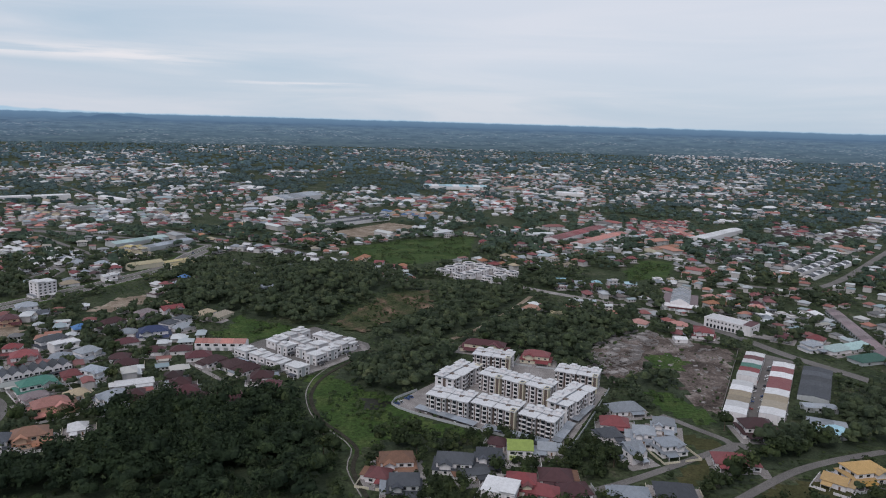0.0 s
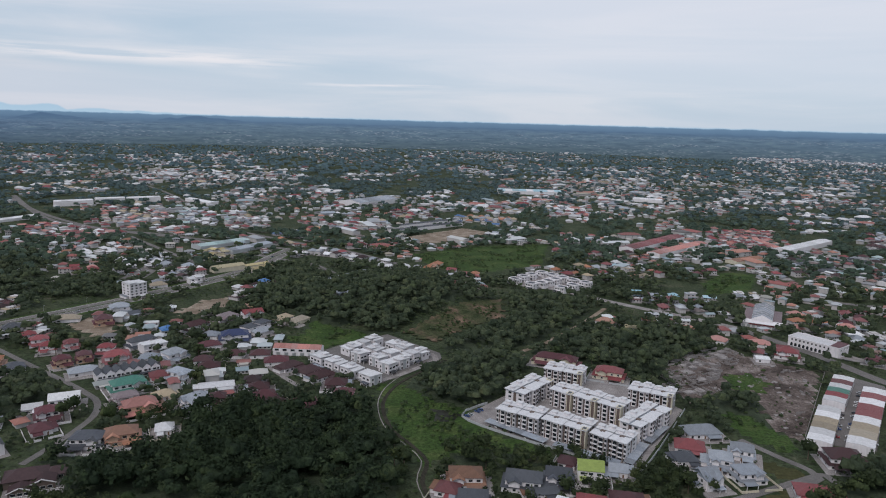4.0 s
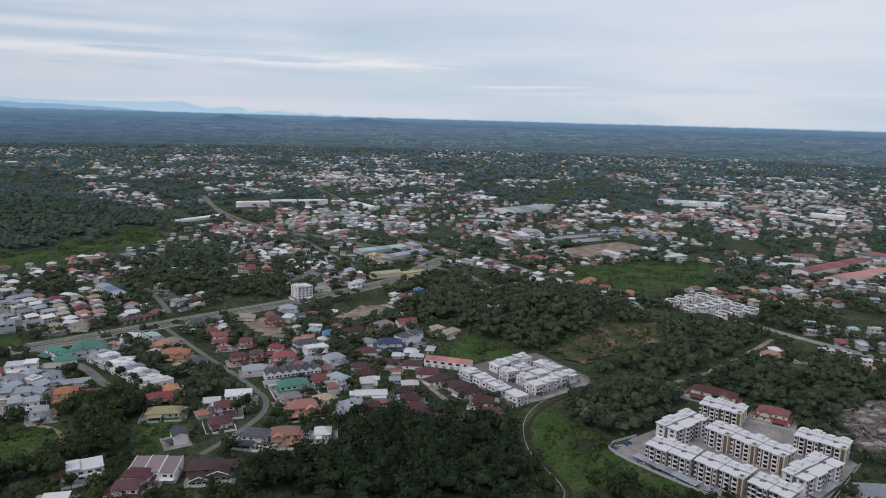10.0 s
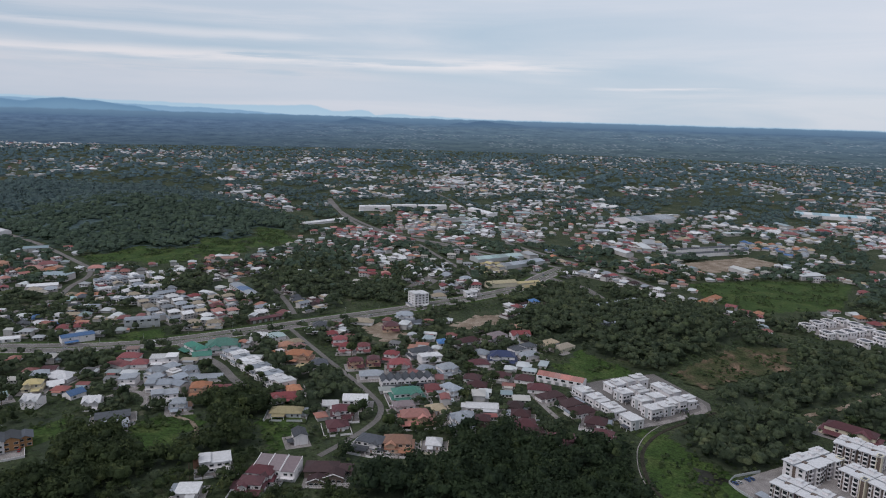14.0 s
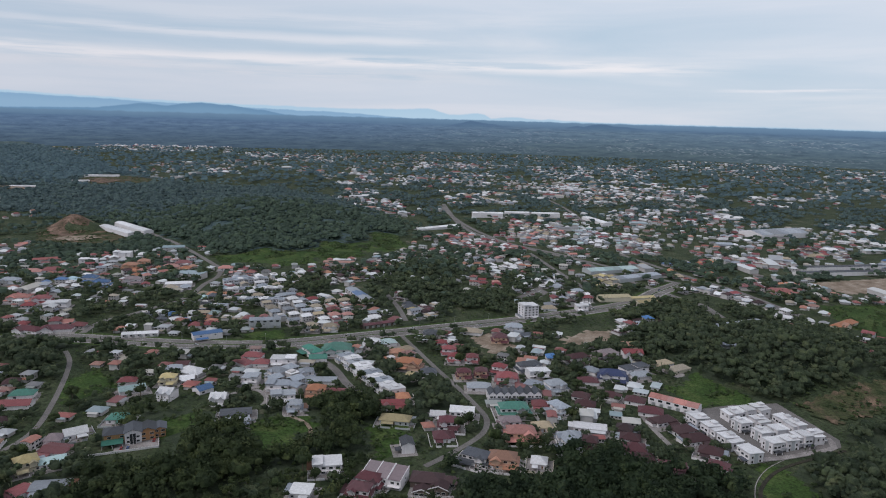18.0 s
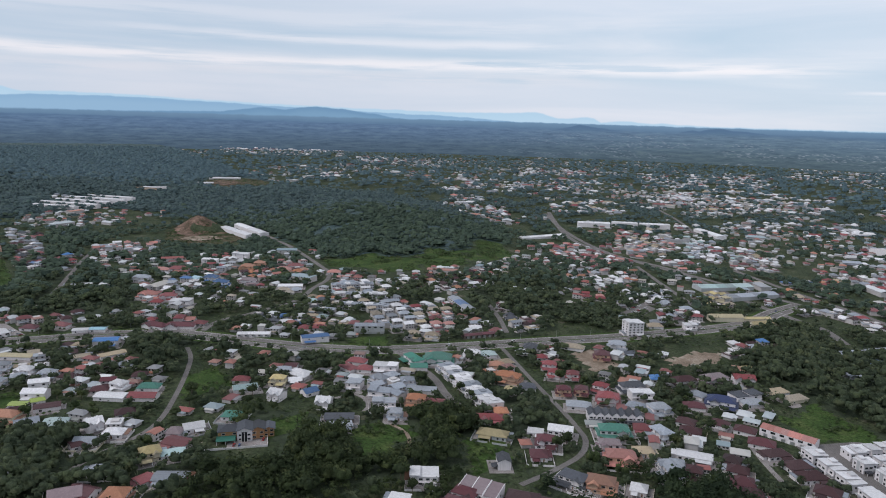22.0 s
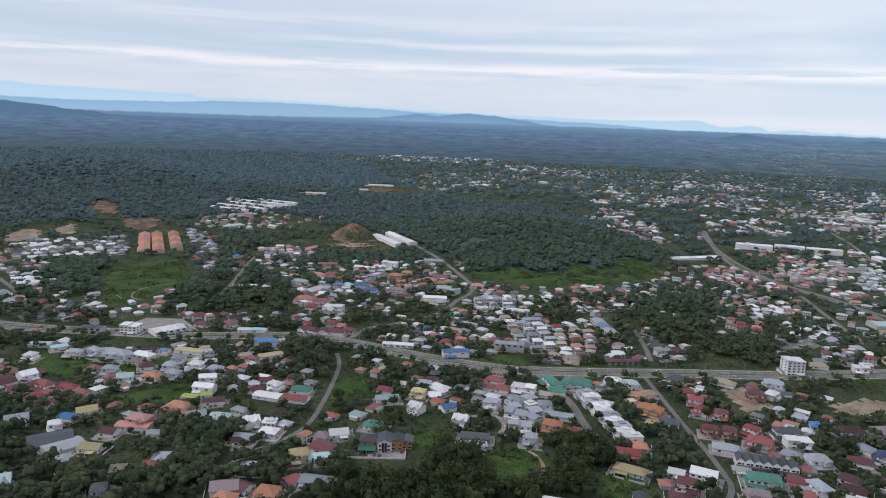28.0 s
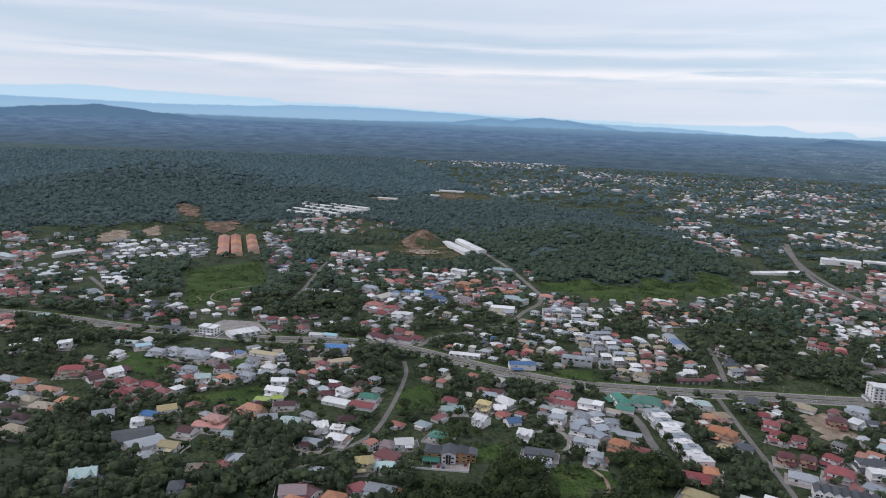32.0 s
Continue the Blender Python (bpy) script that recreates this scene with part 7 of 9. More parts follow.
house(-764.8, 124.0, 46, 10.5, 9.0, 1, "mono", "B", "w", 1)
house(-699.5, 143.3, 43, 17.7, 12.8, 2, "hip", "W", "w", 1)
house(-677.8, 156.3, 48, 16.5, 12.8, 2, "hip", "Y", "w", 1)
house(-658.1, 145.0, 69, 16.1, 10.2, 2, "gable", "W", "w", 1)
house(-635.1, 136.6, 50, 19.3, 11.5, 2, "gable", "W", "w", 1)
house(-663.3, 170.6, 34, 18.1, 11.5, 1, "hip", "N", "w", 1)
house(-714.3, 194.7, 78, 17.0, 11.5, 1, "mono", "T", "w", 1)
house(-703.1, 220.7, 90, 24.7, 11.5, 1, "mono", "T", "w", 1)
house(-660.7, 220.8, 28, 16.1, 11.5, 1, "gable", "Y", "w", 1)
house(-612.5, 196.2, 32, 16.0, 11.5, 2, "hip", "W", "w", 1)
house(-628.6, 220.2, 59, 12.7, 11.5, 1, "hip", "N", "w", 1)
house(-595.3, 216.2, 50, 18.1, 11.5, 1, "hip", "G", "w", 1)
house(-595.1, 184.2, 43, 25.6, 12.8, 1, "mono", "W", "w", 1)
house(-577.9, 204.5, 48, 22.8, 12.8, 1, "gable", "R", "w", 1)
house(-553.2, 181.0, 71, 15.4, 11.5, 1, "hip", "N", "w", 1)
house(-543.5, 153.7, 84, 12.7, 12.8, 2, "cross", "W", "w", 1)
house(-521.8, 161.7, 50, 14.7, 11.5, 1, "hip", "W", "w", 2)
house(-518.9, 135.4, 89, 10.5, 11.5, 1, "mono", "N", "w", 2)
house(-520.4, 141.3, 50, 15.2, 11.5, 1, "gable", "Y", "w", 2)
house(-599.5, 106.8, 43, 23.0, 15.4, 2, "wing", "O", "c", 1)
house(-600.9, 95.8, 41, 11.8, 10.2, 1, "hip", "O", "w", 1)
house(-623.2, 121.4, 53, 13.9, 9.0, 1, "mono", "L", "w", 1)
house(-622.5, 134.8, 81, 10.5, 9.0, 1, "mono", "L", "w", 1)
house(-605.0, 137.6, 73, 19.0, 11.5, 1, "mono", "N", "w", 1)
house(-580.5, 116.8, 82, 16.6, 14.1, 1, "gable", "Y", "w", 1)
house(-567.4, 133.4, 58, 17.6, 12.8, 1, "hip", "A", "w", 1)
house(-587.5, 73.5, 44, 21.9, 15.4, 2, "hip", "P", "p", 1)
house(-582.3, 68.6, 56, 27.7, 11.5, 1, "mono", "P", "w", 1)
house(-559.8, 80.8, 58, 10.5, 9.0, 1, "mono", "A", "w", 1)
house(-578.2, 49.9, 49, 13.1, 11.5, 1, "gable", "M", "w", 1)
house(-555.0, 34.9, 51, 16.7, 11.5, 1, "gable", "C", "w", 2)
house(-511.9, 83.1, 63, 17.8, 14.1, 1, "wing", "Y", "w", 2)
house(-509.9, 47.9, 74, 10.5, 11.5, 1, "hip", "T", "w", 2)
house(-502.8, 58.9, 50, 17.7, 12.8, 1, "hip", "R", "w", 2)
house(-505.0, 70.1, 43, 10.5, 10.2, 1, "hip", "R", "w", 2)
house(-481.3, 33.0, 78, 11.5, 14.1, 2, "hip", "D", "w", 2)
house(-451.4, 108.5, 71, 19.0, 15.4, 1, "gable", "K", "w", 2)
house(-447.3, 118.3, 29, 17.2, 11.5, 1, "gable", "M", "w", 2)
house(-436.5, 104.5, 42, 13.8, 12.8, 1, "hip", "O", "w", 2)
house(-425.6, 130.4, 48, 17.4, 16.6, 2, "hip", "O", "w", 2)
house(-438.3, 152.4, 100, 11.6, 11.5, 1, "mono", "R", "w", 2)
house(-430.0, 166.7, 49, 21.7, 12.8, 1, "mono", "Y", "w", 2)
house(-469.9, 134.5, 57, 13.4, 11.5, 1, "hip", "Y", "w", 2)
house(-469.1, 168.3, 78, 15.8, 14.1, 2, "hip", "C", "c", 2)
house(-462.7, 181.9, 73, 16.3, 10.2, 1, "mono", "A", "w", 2)
house(-476.2, 191.1, 29, 19.9, 14.1, 1, "mono", "R", "w", 2)
house(-494.6, 197.0, 47, 11.1, 11.5, 1, "hip", "K", "w", 2)
house(-494.3, 211.2, 74, 15.1, 12.8, 1, "gable", "W", "w", 2)
house(-851.1, -97.4, 103, 14.9, 14.1, 2, "flat", "W", "w", 1)
house(-866.4, -76.4, 94, 16.5, 14.1, 2, "flat", "W", "w", 1)
house(-851.9, -52.3, 80, 13.7, 12.8, 2, "flat", "W", "w", 1)
house(-757.6, -42.5, 82, 26.6, 14.1, 2, "wing", "R", "c", 1)
house(-744.4, -82.5, 60, 16.6, 12.8, 1, "hip", "O", "w", 1)
house(-714.0, -62.2, 51, 26.2, 12.8, 1, "hip", "O", "w", 1)
house(-711.1, -85.2, 46, 16.5, 11.5, 1, "hip", "Y", "w", 1)
house(-694.9, -75.9, 56, 16.4, 11.5, 1, "hip", "T", "c", 1)
house(-673.7, -62.8, 59, 19.7, 12.8, 1, "hip", "T", "c", 1)
house(-663.3, -52.7, 91, 10.5, 10.2, 1, "hip", "O", "w", 1)
house(-680.4, -43.6, 56, 16.3, 11.5, 1, "hip", "O", "w", 1)
house(-678.0, -89.2, 48, 16.4, 11.5, 1, "hip", "N", "w", 1)
house(-654.5, -79.3, 51, 21.9, 11.5, 1, "hip", "N", "w", 1)
house(-628.2, -79.2, 42, 23.0, 12.8, 1, "hip", "T", "c", 1)
house(-756.9, -97.6, 47, 18.7, 11.5, 1, "hip", "Y", "w", 1)
house(-745.0, -23.4, 112, 14.7, 10.2, 1, "mono", "M", "w", 1)
house(-730.7, -20.7, 111, 14.4, 11.5, 1, "gable", "N", "w", 1)
house(-738.2, -4.1, 113, 14.6, 14.1, 2, "gable", "W", "w", 1)
house(-711.2, -8.9, 96, 23.9, 12.8, 1, "gable", "R", "w", 1)
house(-703.8, 8.9, 26, 21.5, 11.5, 2, "hip", "R", "w", 1)
house(-684.8, 12.9, 56, 16.9, 11.5, 1, "hip", "R", "w", 1)
house(-685.5, 27.2, 49, 20.2, 11.5, 2, "hip", "R", "w", 1)
house(-666.8, 36.7, 45, 16.4, 11.5, 2, "hip", "R", "w", 1)
house(-681.8, 0.5, 65, 14.8, 10.2, 1, "hip", "R", "w", 1)
house(-661.9, 5.5, 60, 14.5, 10.2, 1, "hip", "R", "w", 1)
house(-842.0, 10.8, 61, 22.7, 11.5, 1, "mono", "A", "w", 1)
house(-824.5, 27.1, 94, 16.0, 11.5, 1, "mono", "U", "w", 1)
house(-798.1, 0.0, 54, 12.9, 11.5, 2, "hip", "W", "w", 1)
house(-789.9, 39.3, 54, 19.7, 11.5, 2, "hip", "Y", "w", 1)
house(-629.8, -13.3, 90, 17.1, 14.1, 2, "gable", "Y", "w", 1)
house(-605.9, 12.6, 86, 10.5, 10.2, 2, "hip", "W", "w", 1)
house(-623.7, 23.4, 45, 14.7, 10.2, 1, "mono", "B", "w", 1)
house(-631.6, 37.9, 93, 16.1, 12.8, 1, "gable", "C", "w", 1)
house(-584.5, 8.7, 91, 31.4, 23.0, 1, "mono", "D", "g", 1)
house(-566.7, 16.6, 106, 26.9, 17.9, 1, "mono", "Y", "g", 1)
house(-535.5, 16.3, 99, 10.9, 15.4, 2, "hip", "Y", "w", 2)
house(-522.7, -25.8, 85, 17.8, 16.6, 2, "cross", "A", "g", 2)
house(-1135.9, -136.4, 93, 20.6, 12.8, 1, "hip", "R", "w", 0)
house(-964.0, -119.6, 101, 15.3, 12.8, 1, "hip", "P", "w", 0)
house(-1164.3, -121.6, 53, 19.4, 12.8, 1, "hip", "M", "w", 0)
house(-986.1, -83.8, 89, 18.8, 11.5, 1, "gable", "A", "w", 0)
house(-1067.2, -63.9, 61, 28.4, 12.8, 1, "hip", "N", "w", 0)
house(-1106.8, -29.4, 107, 19.1, 11.5, 1, "hip", "Y", "w", 0)

# houses below the flats
house(-22.4, 361.0, 7, 21.3, 15.4, 2, "wing", "Z", "w", 2)
house(-31.0, 349.2, 348, 12.0, 11.5, 1, "hip", "R", "w", 2)
house(-16.7, 336.9, 3, 17.9, 15.4, 2, "wing", "D", "g", 2)
house(9.8, 361.9, 355, 23.3, 15.4, 2, "wing", "D", "w", 2)
house(29.4, 369.3, 356, 16.6, 14.1, 2, "hip", "D", "w", 2)
house(19.8, 355.1, 17, 16.3, 11.5, 1, "mono", "D", "w", 2)
house(47.9, 380.7, 358, 14.4, 14.1, 2, "gable", "L", "w", 2)
house(64.5, 386.5, 355, 10.5, 11.5, 1, "gable", "Y", "w", 2)
house(35.9, 391.0, 342, 10.5, 10.2, 1, "hip", "M", "w", 2)
house(33.4, 333.7, 342, 17.3, 15.4, 2, "flat", "W", "w", 2)
house(44.6, 341.6, 352, 17.5, 14.1, 2, "wing", "R", "c", 2)
house(55.1, 336.4, 339, 18.0, 11.5, 1, "hip", "R", "w", 2)
house(64.6, 352.4, 357, 17.4, 14.1, 1, "hip", "N", "w", 2)
house(72.0, 337.9, 9, 16.0, 12.8, 1, "hip", "M", "w", 2)
house(126.0, 448.6, 14, 22.7, 14.1, 1, "hip", "Y", "w", 2)
house(113.5, 424.5, 350, 17.4, 14.1, 1, "hip", "R", "w", 2)
house(106.8, 407.7, 11, 12.4, 12.8, 1, "hip", "D", "w", 2)
house(127.0, 405.4, 348, 14.8, 14.1, 2, "hip", "Y", "w", 2)
house(143.5, 419.4, 344, 15.1, 12.8, 2, "hip", "Y", "w", 2)
house(138.1, 390.6, 16, 17.0, 14.1, 2, "hip", "Y", "w", 2)
house(113.1, 381.6, 22, 11.5, 14.1, 2, "cross", "Y", "w", 2)
house(172.2, 376.5, 352, 24.6, 14.1, 1, "hip", "R", "w", 2)
house(203.3, 419.7, 358, 23.3, 17.9, 2, "wing", "N", "w", 2)
house(219.2, 356.7, 318, 12.3, 11.5, 1, "gable", "E", "w", 2)
house(239.2, 365.0, 13, 24.0, 15.4, 2, "hip", "E", "w", 2)
house(101.6, 335.2, 356, 17.9, 14.1, 1, "hip", "Y", "w", 2)
house(125.2, 339.4, 353, 20.1, 15.4, 1, "hip", "D", "w", 2)
house(317.5, 624.4, 327, 13.8, 12.8, 1, "hip", "M", "w", 1)
house(328.3, 595.1, 16, 17.6, 14.1, 2, "hip", "Y", "w", 1)
house(349.5, 594.3, 24, 24.5, 14.1, 1, "hip", "A", "w", 1)
house(371.1, 602.7, 27, 29.9, 14.1, 1, "hip", "A", "w", 1)
house(362.8, 568.3, 18, 30.8, 15.4, 1, "hip", "G", "g", 1)
house(346.8, 622.9, 319, 14.3, 11.5, 1, "hip", "R", "w", 1)
house(193.6, 660.1, 327, 15.6, 11.5, 1, "hip", "P", "w", 1)
house(229.8, 656.0, 347, 17.8, 11.5, 1, "hip", "P", "w", 1)
house(243.5, 625.0, 340, 20.7, 14.1, 2, "hip", "R", "w", 1)
house(217.3, 611.3, 357, 11.1, 10.2, 1, "mono", "W", "w", 1)
house(78.5, 545.2, 345, 24.8, 14.1, 2, "wing", "R", "c", 2)
house(94.2, 702.0, 329, 18.4, 12.8, 1, "hip", "O", "w", 1)
house(118.0, 686.0, 349, 14.1, 10.2, 1, "hip", "C", "w", 1)
house(37.9, 568.9, 345, 40.0, 14.1, 2, "hip", "M", "c", 1)
hall(250.0, 537.2, -119.0, 65.8, 14.7, 6.3, "WRWGRW", "w", "two-storey shop row with striped sheet roofs", 6, 0.04)
hall(211.2, 467.1, -117.3, 67.8, 14.7, 6.3, "WWTTW", "w", "two-storey white shop row with pale sheet roofs", 6, 0.04)
hall(248.8, 488.3, -118.9, 121.7, 15.8, 6.3, "WRWRRWTTW", "w", "two-storey shop row with red and white sheet roofs", 9, 0.04)
hall(286.2, 506.9, -119.8, 73.7, 21.0, 3.6, "D", "g", "open car park under a dark sheet roof", 6, 0.05)
hall(264.2, 460.4, -5.9, 22.5, 9.5, 3.6, "Y", "g", "grey workshop beside the car park", 3, 0.09)
hall(254.3, 431.8, -22.5, 23.6, 12.6, 3.6, "Y", "w", "low pale workshop with a sheet roof", 3, 0.09)
hall(249.6, 418.8, 16.1, 19.5, 14.7, 4.0, "U", "w", "workshop with a sky blue sheet roof", 2, 0.09)
nave_hall(265.0, 755.0, 69.7, 66.0, 20.0, 7.5)
arcade_building(281.0, 655.0, -47.0, 46.0, 19.0, 8.6)
apron("forecourt", "pale concrete forecourt of the public building", M_CONCRETE, (262.0, 663.0), (292.0, 629.0), (310.0, 622.0), (316.0, 632.0), (300.0, 646.0), (275.0, 674.0), lift=0.2)
hall(398.7, 643.0, -102.9, 172.7, 13.7, 3.6, "K", "g", "very long mauve-roofed market shed", 14, 0.12)

# landmarks farther off
hall(-1286.9, 655.6, -4.2, 125.1, 18.9, 6.3, "W", "w", "white factory hall below the forest", 2, 0.10, True)
hall(-1296.6, 691.2, -6.0, 137.7, 18.9, 6.3, "W", "w", "white factory hall below the forest", 2, 0.10, True)
hall(534.7, 1017.9, 48.0, 155.2, 12.6, 5.4, "DDW", "w", "row of dark-roofed white terrace houses", 18, 0.15)
hall(532.1, 980.2, 46.0, 162.8, 12.6, 5.4, "DDW", "w", "row of dark-roofed white terrace houses", 18, 0.15)
hall(534.8, 951.3, 44.7, 163.9, 12.6, 5.4, "DDW", "w", "row of dark-roofed white terrace houses", 18, 0.15)
hall(-1437.3, 228.1, 171.5, 209.4, 21.0, 5.4, "O", "p", "terrace of new houses under orange roofs", 6, 0.20)
hall(-1436.0, 203.2, 170.9, 206.5, 22.1, 5.4, "OPO", "p", "terrace of new houses under orange roofs", 6, 0.20)
hall(-1442.1, 261.5, 171.7, 187.5, 21.0, 5.4, "O", "p", "terrace of new houses under orange roofs", 6, 0.20)
hall(-1865.7, 510.0, 32.0, 166.5, 14.7, 6.3, "W", "w", "white terraces of a hillside estate", 10, 0.10)
hall(-1900.2, 584.9, 33.0, 165.5, 14.7, 6.3, "W", "w", "white terraces of a hillside estate", 10, 0.10)
hall(-1883.0, 547.0, 32.0, 158.0, 14.7, 6.3, "W", "w", "white terraces of a hillside estate", 10, 0.10)
hall(-1848.0, 473.0, 32.0, 120.0, 14.7, 6.3, "W", "w", "white terraces of a hillside estate", 8, 0.10)
hall(-1917.0, 622.0, 33.0, 140.0, 14.7, 6.3, "F", "w", "white terraces of a hillside estate", 9, 0.10)
hall(-777.3, 650.4, 44.1, 32.3, 9.5, 5.4, "W", "w", "white terrace row on the estate", 5, 0.10)
hall(-625.2, 633.1, -24.7, 68.5, 14.7, 5.4, "YB", "w", "long hall with grey and blue sheet roof", 3, 0.10)
terrace(-807.9, 553.5, -778.5, 606.1, 9, 13.8, 2, "Y", "w", 1, "flat")
terrace(-764.0, 529.3, -718.0, 584.3, 10, 13.8, 2, "W", "w", 1, "flat")
terrace(-716.6, 506.5, -670.3, 547.4, 9, 13.8, 2, "Y", "w", 1, "flat")


# carports, cars, lamps, mast
carport(-14.4, 442.0, 23.9, 416.1, 6.0)
carport(28.8, 414.0, 66.5, 394.2, 6.0)
carport(71.3, 394.6, 86.0, 423.8, 6.0)
carport(88.0, 426.5, 104.4, 453.5, 6.0)
apron("shop_yard", "grey paved yard between the shop rows", M_ASPHALT, (200.1, 448.1), (272.7, 588.8), (298.0, 564.6), (232.9, 441.2))
car(265.7, 558.6, -27)
car(262.4, 552.0, -27)
car(255.7, 538.7, -27)
car(252.4, 532.0, -27)
car(245.7, 518.8, -27)
car(242.4, 512.1, -27)
car(235.7, 498.8, -27)
car(232.4, 492.2, -27)
car(225.7, 478.9, -27)
car(222.4, 472.3, -27)
car(215.7, 459.0, -27)
car(268.9, 544.9, -28)
car(265.1, 537.8, -28)
car(257.7, 523.7, -28)
car(254.0, 516.6, -28)
car(246.6, 502.5, -28)
car(242.8, 495.4, -28)
car(235.4, 481.2, -28)
car(231.7, 474.2, -28)
car(224.3, 460.0, -28)
car(220.6, 452.9, -28)
car(283.5, 544.6, -27)
car(278.3, 534.2, -27)
car(267.7, 513.4, -27)
car(262.5, 503.0, -27)
car(251.9, 482.2, -27)
car(246.7, 471.8, -27)
car(236.2, 451.0, -27)
apron("car_lot", "grey paved car lot", M_ASPHALT, (-475.2, 774.7), (-484.9, 847.6), (-457.2, 834.5), (-448.2, 775.0))
car(-479.0, 799.1, 180)
car(-479.0, 803.6, 180)
car(-478.9, 812.6, 180)
car(-478.9, 817.2, 180)
car(-478.8, 826.2, 180)
car(-478.8, 830.7, 180)
car(-466.5, 792.0, 180)
car(-466.5, 796.8, 180)
car(-466.6, 806.4, 180)
car(-466.6, 811.2, 180)
car(-466.6, 820.9, 180)
car(-466.6, 825.7, 180)
apron("showroom_yard", "pale paved yard of the showroom", M_CONCRETE, (-869.6, 81.7), (-838.8, 151.2), (-820.4, 174.3), (-887.8, 167.1), (-910.4, 127.8))
car(-868.0, 88.7, 153)
car(-866.4, 91.9, 153)
car(-863.2, 98.2, 153)
car(-861.6, 101.4, 153)
car(-858.4, 107.7, 153)
car(-856.8, 110.8, 153)
car(-853.6, 117.2, 153)
car(-854.1, 164.6, 102)
car(-848.3, 165.8, 102)
car(-836.7, 168.2, 102)
car(-830.8, 169.3, 102)
car(-28.2, 450.2, 145)
car(-26.1, 453.2, 145)
car(-21.8, 459.2, 145)
car(-19.7, 462.2, 145)
for i in range(4, len(HIGHWAY) - 4, 9):
    p, d = HIGHWAY[i], (HIGHWAY[i + 1] - HIGHWAY[i]).normalized()
    o = rng.choice((-6.6, -3.0, 3.0, 6.6))
    car(p.x - d.y * o, p.y + d.x * o, math.degrees(math.atan2(d.y, d.x)) + (180 if o > 0 else 0), None, 0.2)
for i in range(3, len(HIGHWAY) - 3, 5):
    p, d = HIGHWAY[i], (HIGHWAY[i + 1] - HIGHWAY[i]).normalized()
    street_lamp(p.x - d.y * 9.2, p.y + d.x * 9.2, math.degrees(math.atan2(d.y, d.x)) - 90)
mast(-633.2, 167.6)

# woods
FORESTS = []
FORESTS.append((8.9, ((-292.0, 363.7), (-213.0, 375.7), (-197.0, 420.2), (-171.7, 450.0), (-128.9, 448.3), (-102.8, 460.2), (-74.0, 399.6), (-60.6, 351.7), (-47.9, 318.5), (-210.7, 309.9))))
FORESTS.append((8.9, ((-279.2, 352.5), (-227.5, 307.4), (-68.5, 381.3), (-94.0, 429.3), (-120.0, 452.4), (-175.8, 441.5), (-214.2, 409.1))))
FORESTS.append((8.9, ((-503.2, 255.1), (-483.8, 282.0), (-429.6, 313.0), (-406.1, 332.0), (-405.3, 368.2), (-375.9, 391.7), (-328.2, 354.7), (-318.5, 330.3), (-344.6, 306.3), (-339.3, 283.4), (-346.7, 227.8), (-426.6, 183.7))))
FORESTS.append((8.9, ((-432.1, 195.0), (-436.9, 253.6), (-434.7, 294.0), (-411.0, 351.1), (-383.2, 395.2), (-335.3, 345.6), (-328.7, 283.7), (-366.1, 239.6), (-350.2, 225.1), (-384.1, 173.1))))
FORESTS.append((8.05, ((-303.2, 741.6), (-255.3, 851.1), (-194.3, 894.7), (-102.6, 869.4), (-51.8, 760.3), (-82.2, 698.3), (-99.0, 656.0), (-108.6, 588.3), (-159.4, 634.0), (-198.2, 622.1), (-254.3, 675.4))))
FORESTS.append((8.05, ((-77.5, 659.2), (-24.2, 705.5), (5.2, 786.9), (77.1, 787.9), (79.5, 713.2), (40.7, 602.5), (5.3, 539.4), (-15.0, 477.4), (-38.3, 465.0), (-52.3, 449.0), (-73.6, 462.4), (-78.3, 519.2), (-48.3, 578.2), (-82.6, 615.9))))
FORESTS.append((8.05, ((45.8, 603.0), (79.1, 680.6), (131.0, 719.0), (187.4, 681.7), (153.3, 596.8), (121.3, 549.4), (93.1, 547.0), (59.7, 588.1))))
FORESTS.append((7, ((-37.5, 386.8), (-25.8, 401.2), (-5.1, 402.6), (21.6, 392.0), (18.7, 386.7), (-4.6, 381.6), (-27.1, 374.6))))
FORESTS.append((8.05, ((321.5, 503.2), (362.0, 506.3), (291.9, 400.1), (239.8, 393.2), (267.6, 430.4))))
FORESTS.append((7, ((141.6, 498.4), (159.7, 528.8), (186.0, 513.6), (177.5, 464.8), (167.1, 462.0), (147.5, 476.9))))
FORESTS.append((7, ((186.0, 382.8), (197.7, 401.7), (234.8, 424.0), (252.8, 417.0), (249.0, 397.4), (223.1, 387.2), (200.5, 374.8))))
FORESTS.append((7, ((148.3, 346.8), (167.8, 366.3), (179.2, 367.0), (158.4, 343.3), (149.4, 331.7))))
FORESTS.append((9.2, ((-691.9, 730.9), (-592.8, 789.9), (-483.6, 649.9), (-489.7, 584.8), (-541.5, 589.3), (-623.8, 625.3))))
FORESTS.append((9.2, ((-1045.6, -111.2), (-1029.9, -9.4), (-868.0, -3.8), (-881.7, -45.3), (-792.5, -78.2), (-822.1, -111.4), (-906.7, -121.0), (-922.7, -100.1))))
FORESTS.append((9.2, ((-1191.3, 237.8), (-1215.8, 334.2), (-992.8, 344.4), (-846.8, 294.7), (-890.8, 245.5), (-936.6, 194.4))))
FORESTS.append((9.2, ((-1290.4, 44.3), (-1296.7, 119.0), (-1065.3, 96.5), (-1080.9, 43.2))))
FORESTS.append((8.05, ((-676.8, -127.7), (-651.2, -41.5), (-597.7, -10.4), (-511.2, 30.9), (-463.0, 27.3), (-514.0, -101.9))))
